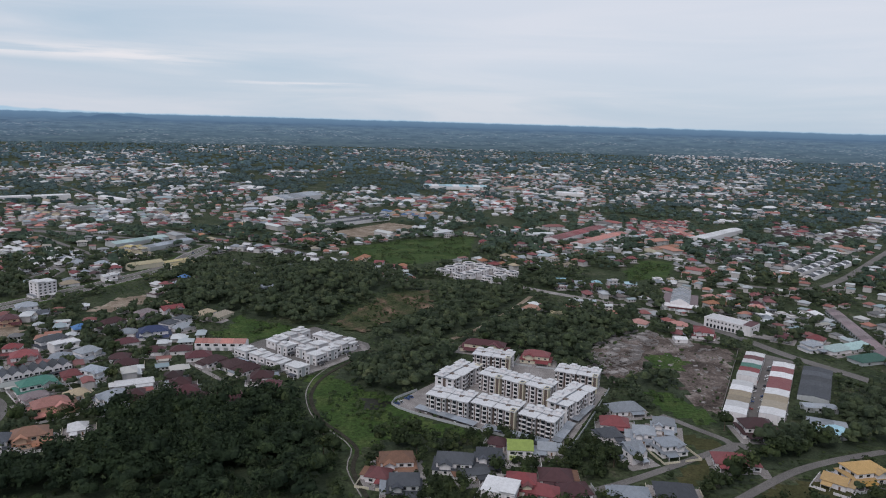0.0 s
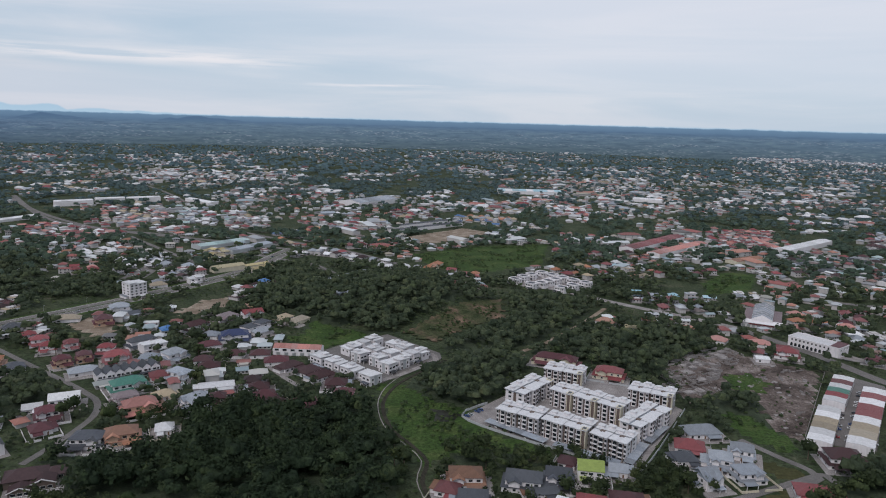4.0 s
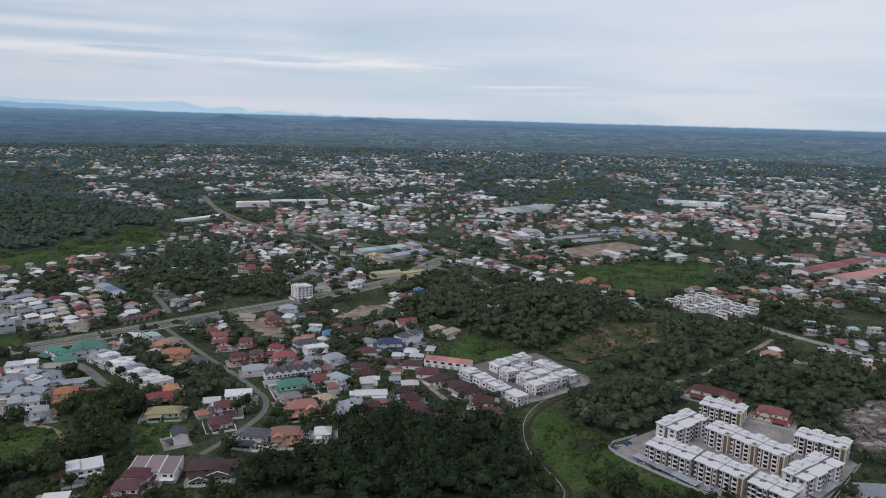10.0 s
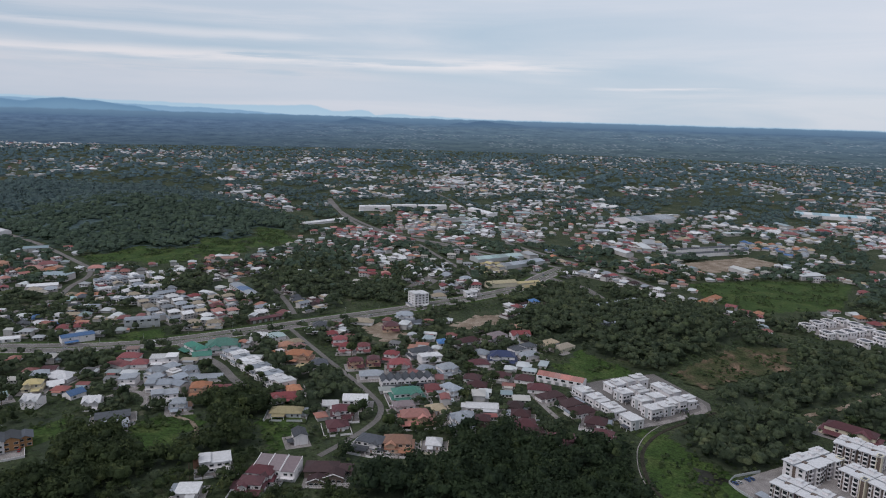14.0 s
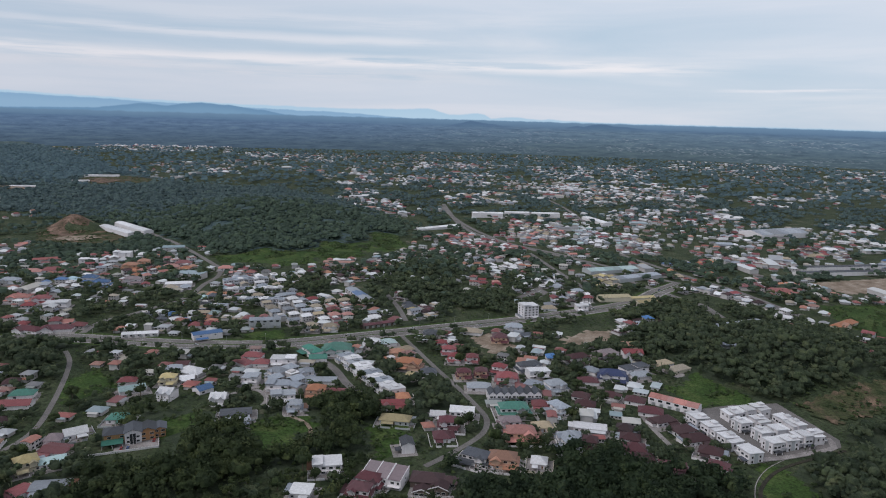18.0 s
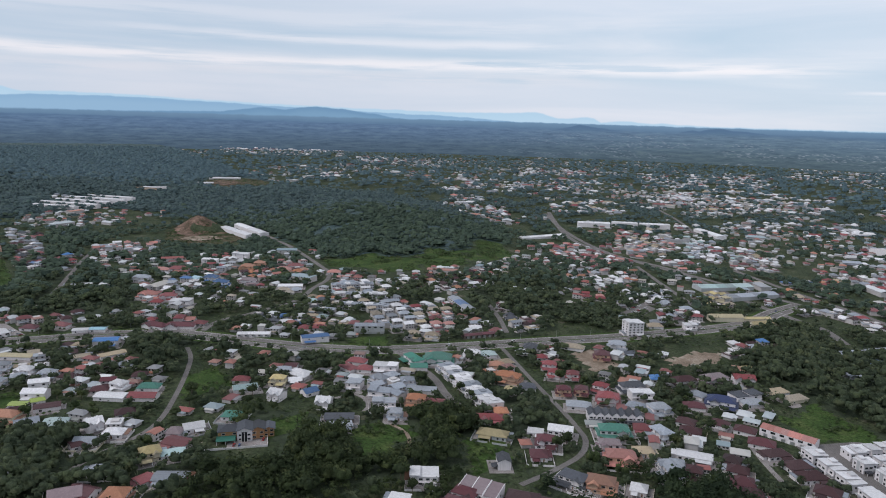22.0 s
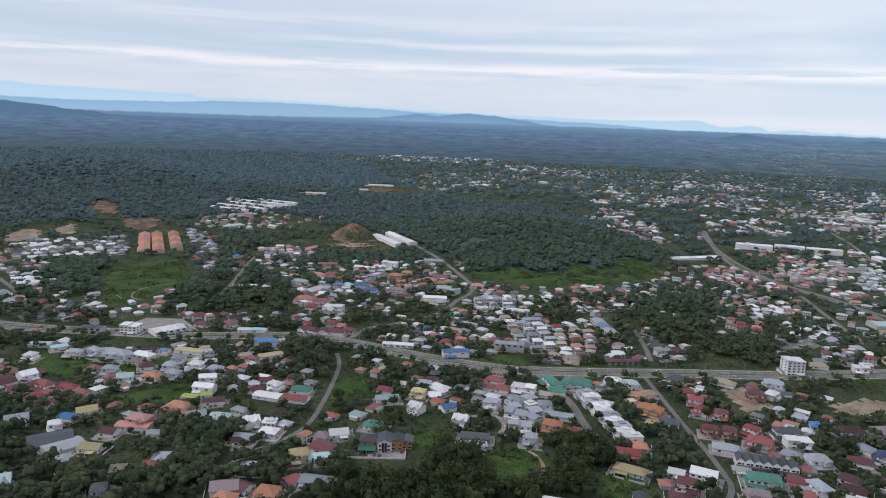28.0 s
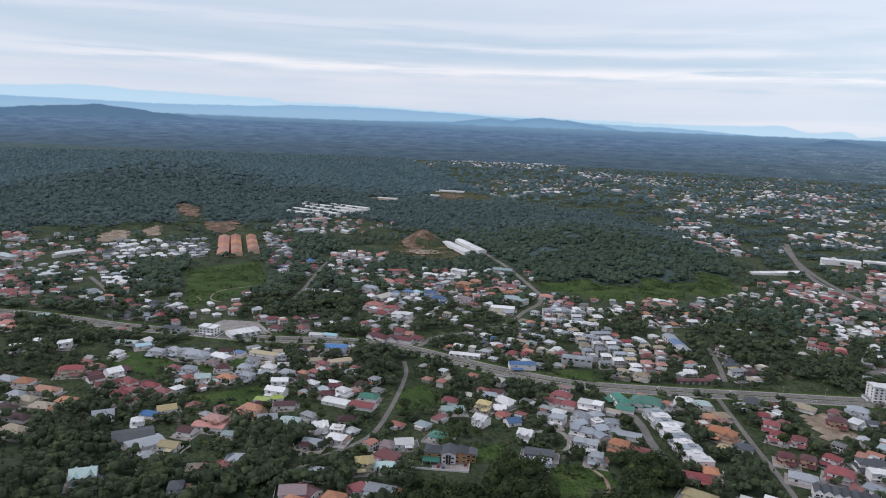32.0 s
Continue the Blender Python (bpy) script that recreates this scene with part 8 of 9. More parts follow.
FORESTS.append((8.05, ((-515.6, 43.2), (-517.4, 115.9), (-463.2, 155.0), (-415.3, 209.8), (-394.7, 200.1), (-460.2, 34.2))))
FORESTS.append((8.05, ((-746.4, 260.4), (-724.0, 294.5), (-653.3, 269.8), (-646.6, 238.7), (-701.8, 238.7))))
FORESTS.append((9, ((-306.2, 751.7), (-272.8, 829.2), (-223.8, 813.0), (-239.9, 736.8), (-248.8, 695.9), (-294.1, 724.0))))
FORESTS.append((9, ((-485.2, 917.7), (-434.0, 938.0), (-381.4, 840.5), (-370.3, 775.1), (-447.0, 858.7))))
FORESTS.append((9, ((-302.2, 748.6), (-287.6, 828.9), (-234.0, 835.6), (-221.6, 731.2), (-268.0, 701.8))))
FORESTS.append((9, ((-1366.9, 43.4), (-1368.2, 132.4), (-1160.1, 114.2), (-1127.3, 74.6), (-1203.5, 39.8))))
FORESTS.append((9, ((-1421.7, 277.6), (-1509.7, 429.9), (-1407.6, 442.5), (-1233.6, 316.2), (-1245.3, 298.0), (-1368.6, 319.8))))
FORESTS.append((9, ((-1098.8, 184.5), (-1123.6, 225.2), (-1012.7, 259.8), (-985.4, 311.1), (-887.9, 302.6), (-856.0, 250.2), (-922.3, 179.5))))
FORESTS.append((9, ((-768.8, 258.0), (-772.9, 293.6), (-710.6, 298.5), (-623.4, 258.9), (-640.1, 227.9), (-710.2, 238.7))))
FORESTS.append((9, ((-739.2, 614.2), (-715.9, 685.3), (-657.7, 616.7), (-682.7, 581.9))))
FORESTS.append((9, ((-752.6, 486.8), (-746.2, 506.5), (-812.6, 543.1), (-819.2, 509.1))))
FORESTS.append((9, ((-730.3, 797.2), (-687.9, 924.1), (-646.5, 936.5), (-596.6, 853.6), (-610.4, 811.4), (-660.7, 767.8))))
FORESTS.append((8, ((-601.0, 113.0), (-588.2, 124.0), (-528.5, 152.4), (-511.8, 138.3), (-536.7, 91.6), (-567.5, 69.1), (-591.4, 47.4), (-605.1, 54.9), (-593.8, 85.3))))
FORESTS.append((8, ((-511.4, 511.5), (-396.3, 473.8), (-355.7, 461.3), (-312.7, 452.2), (-296.2, 418.1), (-325.7, 390.9), (-351.5, 418.6), (-403.6, 440.7), (-470.9, 474.0))))
FORESTS.append((11.01, ((-3353.5, -1255.0), (-5301.7, -1471.4), (-5990.2, -698.8), (-5138.4, 2036.2), (-2433.2, 1329.9), (-1704.5, 1223.6), (-1259.8, 1205.6), (-964.4, 1106.3), (-830.1, 919.2), (-877.3, 708.0), (-1051.9, 689.6), (-1280.4, 707.4), (-1580.0, 723.8), (-1814.8, 560.2), (-1706.5, 274.1), (-1741.7, 124.5), (-1757.4, -110.0), (-1738.9, -665.7))))
FORESTS.append((11.01, ((-1395.9, 574.5), (-1951.9, 1200.2), (-1741.3, 1394.8), (-1364.1, 1326.4), (-952.8, 1122.8), (-783.8, 866.7), (-855.4, 780.5), (-934.5, 691.6), (-1081.4, 656.0), (-1153.7, 470.4))))

FORESTS.append((8, ((-556.2, 91.3), (-586.1, 117.3), (-597.5, 149.1), (-538.3, 149.9), (-507.8, 121.6), (-450.9, 121.0), (-482.1, 77.9))))
FORESTS.append((8, ((-657.3, -25.3), (-623.6, -7.5), (-571.4, -2.8), (-582.6, -24.5))))
FORESTS.append((8, ((-499.7, -4.5), (-541.7, 7.2), (-530.8, 47.0), (-501.5, 49.2), (-485.7, 71.0), (-458.8, 73.7))))
FORESTS.append((8, ((-441.4, 106.9), (-485.1, 126.3), (-474.1, 157.2), (-420.3, 147.2))))
FORESTS.append((6.5, ((189.0, 397.0), (217.0, 417.1), (231.7, 408.0), (262.0, 424.0), (262.0, 408.0), (236.3, 396.0), (203.1, 377.0), (174.7, 356.0), (157.0, 342.0), (165.9, 361.8))))

# built-up land near the camera
STREETS = []
STREETS.append(((-609.5, 350.7), (-567.7, 407.3), (-497.1, 482.8), (-469.1, 531.7), (-425.2, 618.6), (-345.3, 681.3), (-247.9, 643.8), (-181.0, 587.7), (-143.7, 533.0), (-105.7, 492.5), (-123.9, 465.7), (-179.5, 450.4), (-244.8, 430.2), (-261.5, 409.2), (-284.4, 385.0), (-380.3, 409.2), (-426.5, 382.3), (-443.9, 333.6), (-502.7, 293.8)))
STREETS.append(((-803.2, -109.2), (-850.5, -49.8), (-837.0, 55.7), (-764.9, 238.5), (-716.6, 284.6), (-654.3, 267.0), (-526.2, 180.3), (-530.4, 109.7), (-647.6, 41.3), (-668.0, -14.9), (-629.7, -65.5), (-651.4, -92.0)))
STREETS.append(((-968.7, -2.9), (-801.6, 286.8), (-621.5, 387.2), (-510.1, 565.6), (-557.2, 658.9), (-721.8, 728.2), (-866.2, 582.1), (-992.8, 344.4), (-922.4, 191.4), (-955.3, 85.9)))
STREETS.append(((-666.5, 285.1), (-642.1, 328.2), (-528.6, 431.2), (-435.5, 360.2), (-489.9, 309.3), (-501.0, 216.7), (-493.4, 179.0)))
STREETS.append(((160.5, 689.3), (304.8, 704.5), (380.0, 571.6), (473.2, 722.3), (364.8, 852.7), (114.0, 821.1)))
STREETS.append(((-370.2, 563.6), (-346.4, 626.0), (-240.1, 636.8), (-165.2, 545.3), (-113.4, 480.7), (-173.1, 476.0), (-217.9, 441.7), (-276.6, 414.7)))
STREETS.append(((86.9, 454.3), (117.3, 487.5), (131.7, 462.4), (164.0, 441.0), (147.4, 391.1), (102.8, 388.3)))
STREETS.append(((-486.2, 546.2), (-357.4, 725.4), (-314.3, 645.3), (-265.9, 504.0), (-232.0, 432.3), (-275.5, 365.4), (-348.1, 411.5)))

# houses on the slope above the highway
for hx, hy, turn, hl, hw, st, shape, tint, coat in (
        (-948, 440, 48, 24, 15, 2, "hip", "B", "w"), (-912, 437, 50, 26, 15, 2, "wing", "B", "w"), (-966, 425, 44, 16, 12, 1, "hip", "U", "w"),
        (-985, 518, 52, 26, 16, 2, "wing", "O", "p"), (-997, 545, 50, 20, 14, 2, "wing", "O", "p"), (-1068, 550, 46, 26, 16, 3, "flat", "W", "w"),
        (-1065, 494, 50, 24, 15, 2, "flat", "W", "w"), (-1042, 433, 52, 30, 14, 1, "hip", "R", "w"), (-1052, 408, 50, 26, 13, 1, "hip", "P", "w"),
        (-1005, 362, 46, 28, 14, 2, "hip", "Y", "w"), (-946, 559, 48, 24, 14, 1, "hip", "P", "w"), (-957, 587, 52, 24, 14, 1, "hip", "R", "w"),
        (-905, 334, 48, 30, 15, 2, "wing", "P", "w"), (-881, 350, 54, 24, 14, 2, "wing", "R", "w"), (-848, 353, 48, 26, 16, 2, "flat", "W", "w"),
        (-900, 474, 50, 26, 14, 2, "hip", "K", "w"), (-847, 511, 55, 34, 16, 1, "mono", "F", "w"), (-882, 610, 50, 20, 12, 1, "hip", "P", "w")):
    house(hx, hy, turn, hl, hw, st, shape, tint, coat, 1)

# estates seen across the valley
hall(-945.2, 1394.9, 42.5, 73.9, 23.1, 10.8, "W", "w", "long three-storey white school building", 6, 0.09)
hall(-903.1, 1461.4, 39.5, 59.6, 21.0, 10.8, "W", "w", "long three-storey white school building", 5, 0.09)
hall(-846.8, 1501.7, 41.3, 69.1, 21.0, 10.8, "W", "w", "long three-storey white school building", 5, 0.09)
hall(-908.7, 1154.7, 76.5, 112.9, 21.0, 4.5, "W", "w", "long low white market shed", 6, 0.09)
hall(-717.9, 1519.8, -36.4, 107.8, 23.1, 6.3, "W", "w", "white factory shed with a sheet roof", 4, 0.09)
hall(-352.0, 1627.6, 62.4, 138.8, 63.0, 10.8, "Y", "w", "broad pale grey shopping hall", 8, 0.09)
hall(-166.4, 1277.9, 50.3, 175.8, 14.7, 6.3, "D", "w", "row of dark-roofed terraced shops", 10, 0.09)
hall(-178.7, 1322.3, 50.3, 172.3, 14.7, 6.3, "D", "w", "row of dark-roofed terraced shops", 10, 0.09)
hall(-453.6, 1023.2, 59.3, 89.4, 25.2, 5.4, "A", "g", "long pale aqua sheet-roofed shed", 6, 0.09)
hall(-401.8, 1002.2, 66.9, 84.4, 21.0, 5.4, "Y", "g", "long pale grey sheet-roofed shed", 6, 0.09)
hall(232.8, 1207.5, 54.5, 194.5, 27.3, 7.2, "R", "w", "long red-roofed shop block with white walls", 8, 0.09)
hall(263.6, 1160.7, 51.3, 164.7, 23.1, 6.3, "P", "w", "long salmon-roofed shop block", 8, 0.09)
hall(30.0, 2030.0, 5.8, 180.0, 60.0, 9.0, "UFU", "w", "broad pale blue market hall roof", 9, 0.06)
hall(345.9, 1919.8, -16.6, 74.6, 31.5, 8.1, "W", "w", "white warehouse with a sheet roof", 4, 0.09)
hall(490.1, 1238.7, 46.8, 173.9, 23.1, 8.1, "W", "w", "long white school building", 6, 0.09)
hall(348.3, 1092.5, 38.9, 68.7, 21.0, 4.5, "O", "c", "long low hall with an orange roof", 4, 0.09)
hall(432.3, 1250.3, -84.2, 87.2, 14.7, 5.4, "P", "w", "row of salmon-roofed terraces", 6, 0.09)
estate((-1546, 4), (-1533, 195), (-1333, 159), (-1360, -16), 14, 7, "YWYWD", 1)
estate((-1605, 314), (-1500, 359), (-1159, 272), (-1213, 253), 3, 15, "DNRYW", 1)
estate((-1221, 258), (-1265, 375), (-1139, 345), (-1121, 243), 7, 3, "WBRY", 1)
estate((-1305, -166), (-1167, -117), (-1117, -111), (-1110, -144), 4, 7, "RPR", 1)
estate((-1528, -179), (-1435, -115), (-1370, -115), (-1380, -152), 5, 5, "RPY", 1)
estate((-1677, -201), (-1646, -158), (-1564, -151), (-1581, -190), 4, 3, "PYR", 1)
estate((-1094, -73), (-1061, -1), (-1017, -5), (-1036, -70), 7, 2, "YNRD", 1)
estate((-1024, -134), (-962, -111), (-938, -109), (-936, -124), 3, 3, "RP", 1)
estate((-1057, 14), (-1002, 85), (-940, 75), (-941, 11), 7, 4, "YDRW", 1)
estate((-1333, 380), (-1292, 495), (-1213, 460), (-1200, 342), 9, 5, "WRYP", 1)
estate((-984, 344), (-934, 389), (-814, 354), (-832, 321), 5, 5, "RWRY", 1)
estate((-1087, 444), (-1039, 505), (-984, 479), (-1016, 415), 6, 2, "RPY", 1)
estate((-815, 296), (-770, 348), (-742, 333), (-770, 278), 6, 2, "RPR", 1)
estate((-896, 179), (-893, 250), (-836, 230), (-839, 176), 6, 2, "RPN", 1)
estate((-1043, 272), (-1014, 327), (-975, 315), (-992, 258), 6, 2, "WY", 1)
estate((-995, 395), (-957, 437), (-915, 412), (-939, 373), 5, 2, "YBW", 1)
estate((-1235, -16), (-1226, 18), (-1137, 16), (-1136, -8), 3, 3, "WY", 2)
estate((-869, 10), (-841, 45), (-808, 35), (-827, 1), 4, 2, "YUW", 1)
estate((-815, 36), (-780, 118), (-743, 108), (-760, 40), 8, 3, "DYND", 1)
estate((-746, 81), (-748, 113), (-701, 105), (-705, 76), 3, 2, "RMOD", 1)
estate((-776, 123), (-760, 180), (-639, 140), (-681, 113), 6, 6, "YWYT", 1)
estate((-777, 195), (-744, 227), (-686, 218), (-693, 178), 4, 3, "TWYN", 1)
estate((-644, 185), (-630, 208), (-582, 189), (-593, 171), 3, 3, "WNRM", 1)
estate((-762, -19), (-759, 7), (-695, 12), (-707, -21), 3, 3, "RMP", 1)
estate((-714, 20), (-693, 46), (-664, 41), (-682, 18), 3, 2, "RPM", 1)
estate((-644, 30), (-642, 49), (-616, 47), (-619, 25), 2, 2, "CYU", 1)
estate((-622, 103), (-615, 151), (-594, 142), (-605, 100), 5, 1, "CONT", 1)
estate((-592, 111), (-583, 147), (-561, 138), (-564, 106), 4, 2, "YAW", 1)
estate((-560, 151), (-547, 175), (-522, 167), (-534, 144), 3, 1, "WYW", 1)
estate((-505, 191), (-504, 214), (-483, 209), (-485, 187), 3, 2, "PRT", 1)
estate((-821, 576), (-798, 636), (-586, 533), (-586, 480), 6, 12, "YWYYWT", 2)
estate((-821, 563), (-813, 602), (-779, 588), (-782, 542), 4, 2, "RRYB", 1)
estate((-789, 506), (-761, 531), (-638, 462), (-675, 431), 4, 6, "YOATD", 1)
estate((-748, 394), (-710, 458), (-671, 436), (-693, 402), 7, 2, "DWDB", 1)
estate((-793, 692), (-754, 813), (-673, 732), (-705, 635), 12, 4, "OOWNNDN", 1)
estate((-656, 572), (-638, 625), (-539, 533), (-570, 517), 5, 6, "TRYPRW", 2)
estate((-625, 667), (-592, 678), (-533, 634), (-550, 623), 3, 5, "NDMN", 1)
estate((-541, 632), (-530, 680), (-492, 629), (-502, 600), 5, 3, "TYCN", 1)
estate((-766, 1008), (-794, 1136), (-658, 1096), (-656, 983), 10, 5, "RRPWR", 1)
estate((-660, 888), (-630, 931), (-609, 900), (-633, 858), 5, 2, "WOY", 1)
estate((-620, 924), (-592, 975), (-572, 943), (-596, 894), 6, 2, "RYW", 1)
estate((-565, 816), (-539, 835), (-524, 812), (-541, 785), 3, 2, "PRP", 1)
estate((-520, 838), (-502, 855), (-478, 818), (-490, 797), 3, 2, "GYW", 1)
estate((-998, 506), (-979, 619), (-923, 589), (-885, 457), 9, 4, "OORPN", 1)
estate((-960, 468), (-933, 516), (-861, 477), (-876, 428), 5, 3, "RBUP", 1)
estate((-863, 502), (-843, 535), (-811, 514), (-829, 483), 4, 2, "YT", 1)
estate((-906, 610), (-865, 655), (-827, 616), (-848, 578), 6, 2, "RPR", 1)
estate((-1089, 529), (-1056, 582), (-1023, 559), (-1044, 508), 6, 1, "W", 1)
estate((-1632, 1516), (-1560, 1654), (-1429, 1519), (-1478, 1390), 9, 7, "RWPY", 1)
estate((-1394, 1483), (-1274, 1438), (-1130, 1329), (-1252, 1361), 6, 7, "RPY", 1)
estate((-564, 590), (-550, 611), (-528, 582), (-540, 566), 3, 2, "WRY", 1)
estate((-576, 332), (-559, 362), (-512, 329), (-537, 311), 3, 3, "YRW", 1)
estate((-486, 375), (-485, 404), (-407, 355), (-417, 329), 3, 6, "YWY", 2)
estate((-460, 385), (-435, 419), (-394, 387), (-412, 359), 4, 4, "DOPY", 1)
estate((-470, 455), (-464, 473), (-375, 421), (-384, 397), 2, 8, "YWYU", 2)
estate((-456, 494), (-442, 533), (-394, 485), (-405, 456), 4, 3, "TOPO", 1)
estate((-724, 1128), (-650, 1106), (-618, 1043), (-669, 1040), 6, 4, "RPR", 1)
estate((-624, 1149), (-588, 1188), (-543, 1102), (-586, 1079), 5, 3, "RPW", 1)
estate((-544, 889), (-491, 930), (-454, 862), (-497, 810), 6, 3, "WYWW", 1)
estate((-622, 964), (-593, 969), (-563, 915), (-584, 904), 3, 2, "WYA", 1)
estate((-471, 1007), (-410, 973), (-392, 907), (-420, 903), 5, 4, "CCT", 1)
estate((-415, 1148), (-358, 1236), (-313, 1106), (-374, 1051), 8, 4, "BORYT", 1)
estate((-389, 1295), (-302, 1352), (-278, 1252), (-358, 1203), 10, 3, "RYTW", 1)
estate((-320, 1082), (-211, 1149), (-199, 1054), (-290, 1018), 11, 2, "RRON", 1)
estate((-652, 1964), (-536, 2056), (-481, 1813), (-579, 1744), 10, 8, "RRW", 1)
estate((-263, 1740), (-4, 1775), (-3, 1521), (-218, 1483), 18, 10, "RPYWT", 1)
estate((-137, 1489), (-2, 1468), (-2, 1351), (-116, 1348), 10, 5, "YTBO", 1)
estate((-68, 1285), (-1, 1279), (-4, 1183), (-60, 1186), 6, 3, "WYR", 1)
estate((-116, 955), (-47, 949), (-48, 881), (-88, 890), 6, 2, "ORPC", 1)
estate((-359, 1006), (-337, 1065), (-302, 972), (-323, 934), 5, 3, "YWY", 1)
estate((-277, 1033), (-153, 944), (-153, 911), (-273, 1001), 12, 1, "RYWN", 1)
estate((-732, 1425), (-667, 1441), (-562, 1208), (-610, 1198), 6, 9, "WYA", 1)
estate((-873, 1389), (-713, 1377), (-626, 1194), (-746, 1183), 12, 9, "RYPWT", 1)
estate((-562, 1284), (-504, 1389), (-437, 1201), (-509, 1177), 9, 4, "YWRA", 1)
estate((-454, 829), (-418, 872), (-393, 829), (-429, 792), 5, 2, "WRYY", 1)
estate((-328, 771), (-294, 812), (-273, 766), (-303, 720), 5, 2, "YBWN", 1)
estate((-1443, 2583), (-858, 2776), (-675, 2179), (-1112, 1985), 30, 26, "WRYWT", 1)
estate((-829, 1834), (-723, 1928), (-605, 1609), (-676, 1510), 9, 13, "YWR", 1)
estate((-641, 2511), (-416, 2837), (-345, 2353), (-532, 2127), 14, 15, "WYR", 1)
estate((-294, 3172), (-12, 3317), (-8, 2576), (-217, 2492), 12, 26, "WYR", 1)
estate((-475, 1645), (-407, 1664), (-348, 1420), (-391, 1379), 6, 10, "RWY", 1)
estate((-327, 1882), (-189, 2043), (-157, 1808), (-292, 1732), 11, 5, "RYW", 1)
estate((-256, 995), (-226, 1009), (-213, 963), (-242, 952), 3, 1, "YW", 1)
estate((-423, 685), (-378, 653), (-367, 627), (-395, 637), 3, 2, "D", 1)
estate((43, 962), (149, 1032), (208, 933), (90, 892), 12, 3, "OYUWRT", 1)
estate((371, 1418), (502, 1434), (427, 1216), (333, 1216), 12, 7, "RPR", 1)
estate((-6, 2078), (183, 2040), (156, 1430), (-1, 1289), 15, 30, "RYPTW", 1)
estate((246, 2328), (529, 2459), (384, 1772), (194, 1641), 15, 26, "RYOWT", 1)
estate((456, 2124), (820, 2373), (626, 1800), (383, 1689), 18, 16, "YRWT", 1)
estate((876, 2548), (1305, 2885), (984, 2138), (695, 1949), 14, 24, "YWRT", 1)
estate((417, 1115), (589, 1189), (500, 1003), (382, 985), 13, 5, "DYANR", 1)
estate((142, 845), (238, 849), (216, 765), (129, 762), 9, 3, "RUYM", 1)
estate((237, 998), (290, 1006), (273, 943), (229, 936), 5, 2, "MRY", 1)
estate((268, 874), (311, 871), (298, 836), (260, 839), 4, 2, "TYW", 1)
estate((304, 786), (346, 802), (309, 711), (279, 708), 4, 4, "TORP", 1)
estate((368, 813), (403, 809), (355, 716), (329, 713), 4, 4, "RPYM", 1)
estate((333, 714), (404, 724), (386, 690), (325, 687), 7, 2, "UYAW", 1)
estate((664, 1276), (991, 1561), (834, 1307), (633, 1151), 13, 5, "YNWD", 1)
estate((895, 1833), (1445, 2296), (1133, 1791), (795, 1570), 15, 10, "YWRT", 1)
estate((632, 1767), (829, 1734), (715, 1473), (521, 1405), 12, 14, "RYWP", 1)
estate((23, 3183), (791, 3730), (557, 2607), (18, 2325), 26, 32, "WRYT", 1)
estate((756, 3387), (1537, 4113), (1128, 2921), (581, 2528), 18, 33, "WYRT", 1)
estate((1498, 3735), (3048, 4889), (1800, 2869), (1144, 2730), 22, 40, "WYRT", 1)
estate((697, 1469), (731, 1394), (653, 1240), (604, 1252), 6, 9, "NRY", 1)
estate((212, 668), (267, 654), (252, 616), (202, 623), 5, 2, "ROPR", 1)
estate((-1, 1205), (71, 1197), (66, 1099), (-0, 1106), 7, 3, "YRT", 1)
estate((108, 1088), (204, 1160), (191, 1052), (107, 1022), 9, 2, "RYNT", 1)
estate((330, 1012), (383, 1020), (353, 921), (309, 927), 5, 3, "YRW", 1)
estate((-862, 1113), (-711, 1237), (-632, 1090), (-723, 980), 14, 7, "RPRYW", 1)
estate((-683, 916), (-607, 1035), (-554, 947), (-632, 860), 10, 2, "WOPY", 1)
estate((-526, 877), (-502, 948), (-447, 861), (-489, 816), 6, 4, "WWY", 1)
estate((-1337, 2215), (-865, 2569), (-723, 2225), (-1062, 1851), 28, 17, "WRYT", 1)
estate((-455, 821), (-409, 864), (-370, 775), (-407, 736), 6, 4, "RNWYT", 1)
estate((-678, 1351), (-550, 1430), (-498, 1281), (-602, 1220), 12, 5, "YRWT", 1)
estate((-424, 1035), (-349, 1078), (-313, 973), (-382, 964), 8, 4, "RTWN", 1)
estate((-317, 733), (-293, 808), (-275, 775), (-301, 709), 7, 2, "YRN", 1)
estate((-341, 1050), (-261, 1034), (-246, 962), (-315, 976), 8, 2, "RYWN", 1)
estate((-896, 1549), (-891, 1810), (-686, 1422), (-732, 1286), 9, 11, "RYWT", 1)
estate((-706, 1922), (-555, 1993), (-467, 1690), (-587, 1632), 11, 12, "RYPW", 1)
estate((-281, 1513), (-199, 1579), (-178, 1440), (-245, 1365), 9, 5, "RYTN", 1)
estate((-328, 1322), (-260, 1349), (-240, 1257), (-294, 1219), 7, 4, "RYT", 1)
estate((-1825, 2168), (-1715, 2552), (-1368, 2040), (-1520, 1807), 14, 18, "WRY", 1)
estate((-2006, 494), (-1950, 679), (-1811, 623), (-1873, 466), 9, 5, "W", 1)
estate((-4778, 2305), (-4145, 2940), (-3497, 2484), (-4002, 1973), 26, 32, "WYR", 1)
estate((-3690, 2619), (-2966, 2791), (-2591, 2442), (-3168, 2290), 22, 23, "WRY", 1)
estate((-2144, 1940), (-1922, 2250), (-1546, 1845), (-1713, 1627), 18, 20, "WYRT", 1)
estate((-2438, 2842), (-2140, 3419), (-1810, 2903), (-2022, 2398), 22, 23, "WYR", 1)
estate((-2612, 1710), (-2484, 1801), (-2231, 1620), (-2339, 1547), 7, 12, "WR", 1)
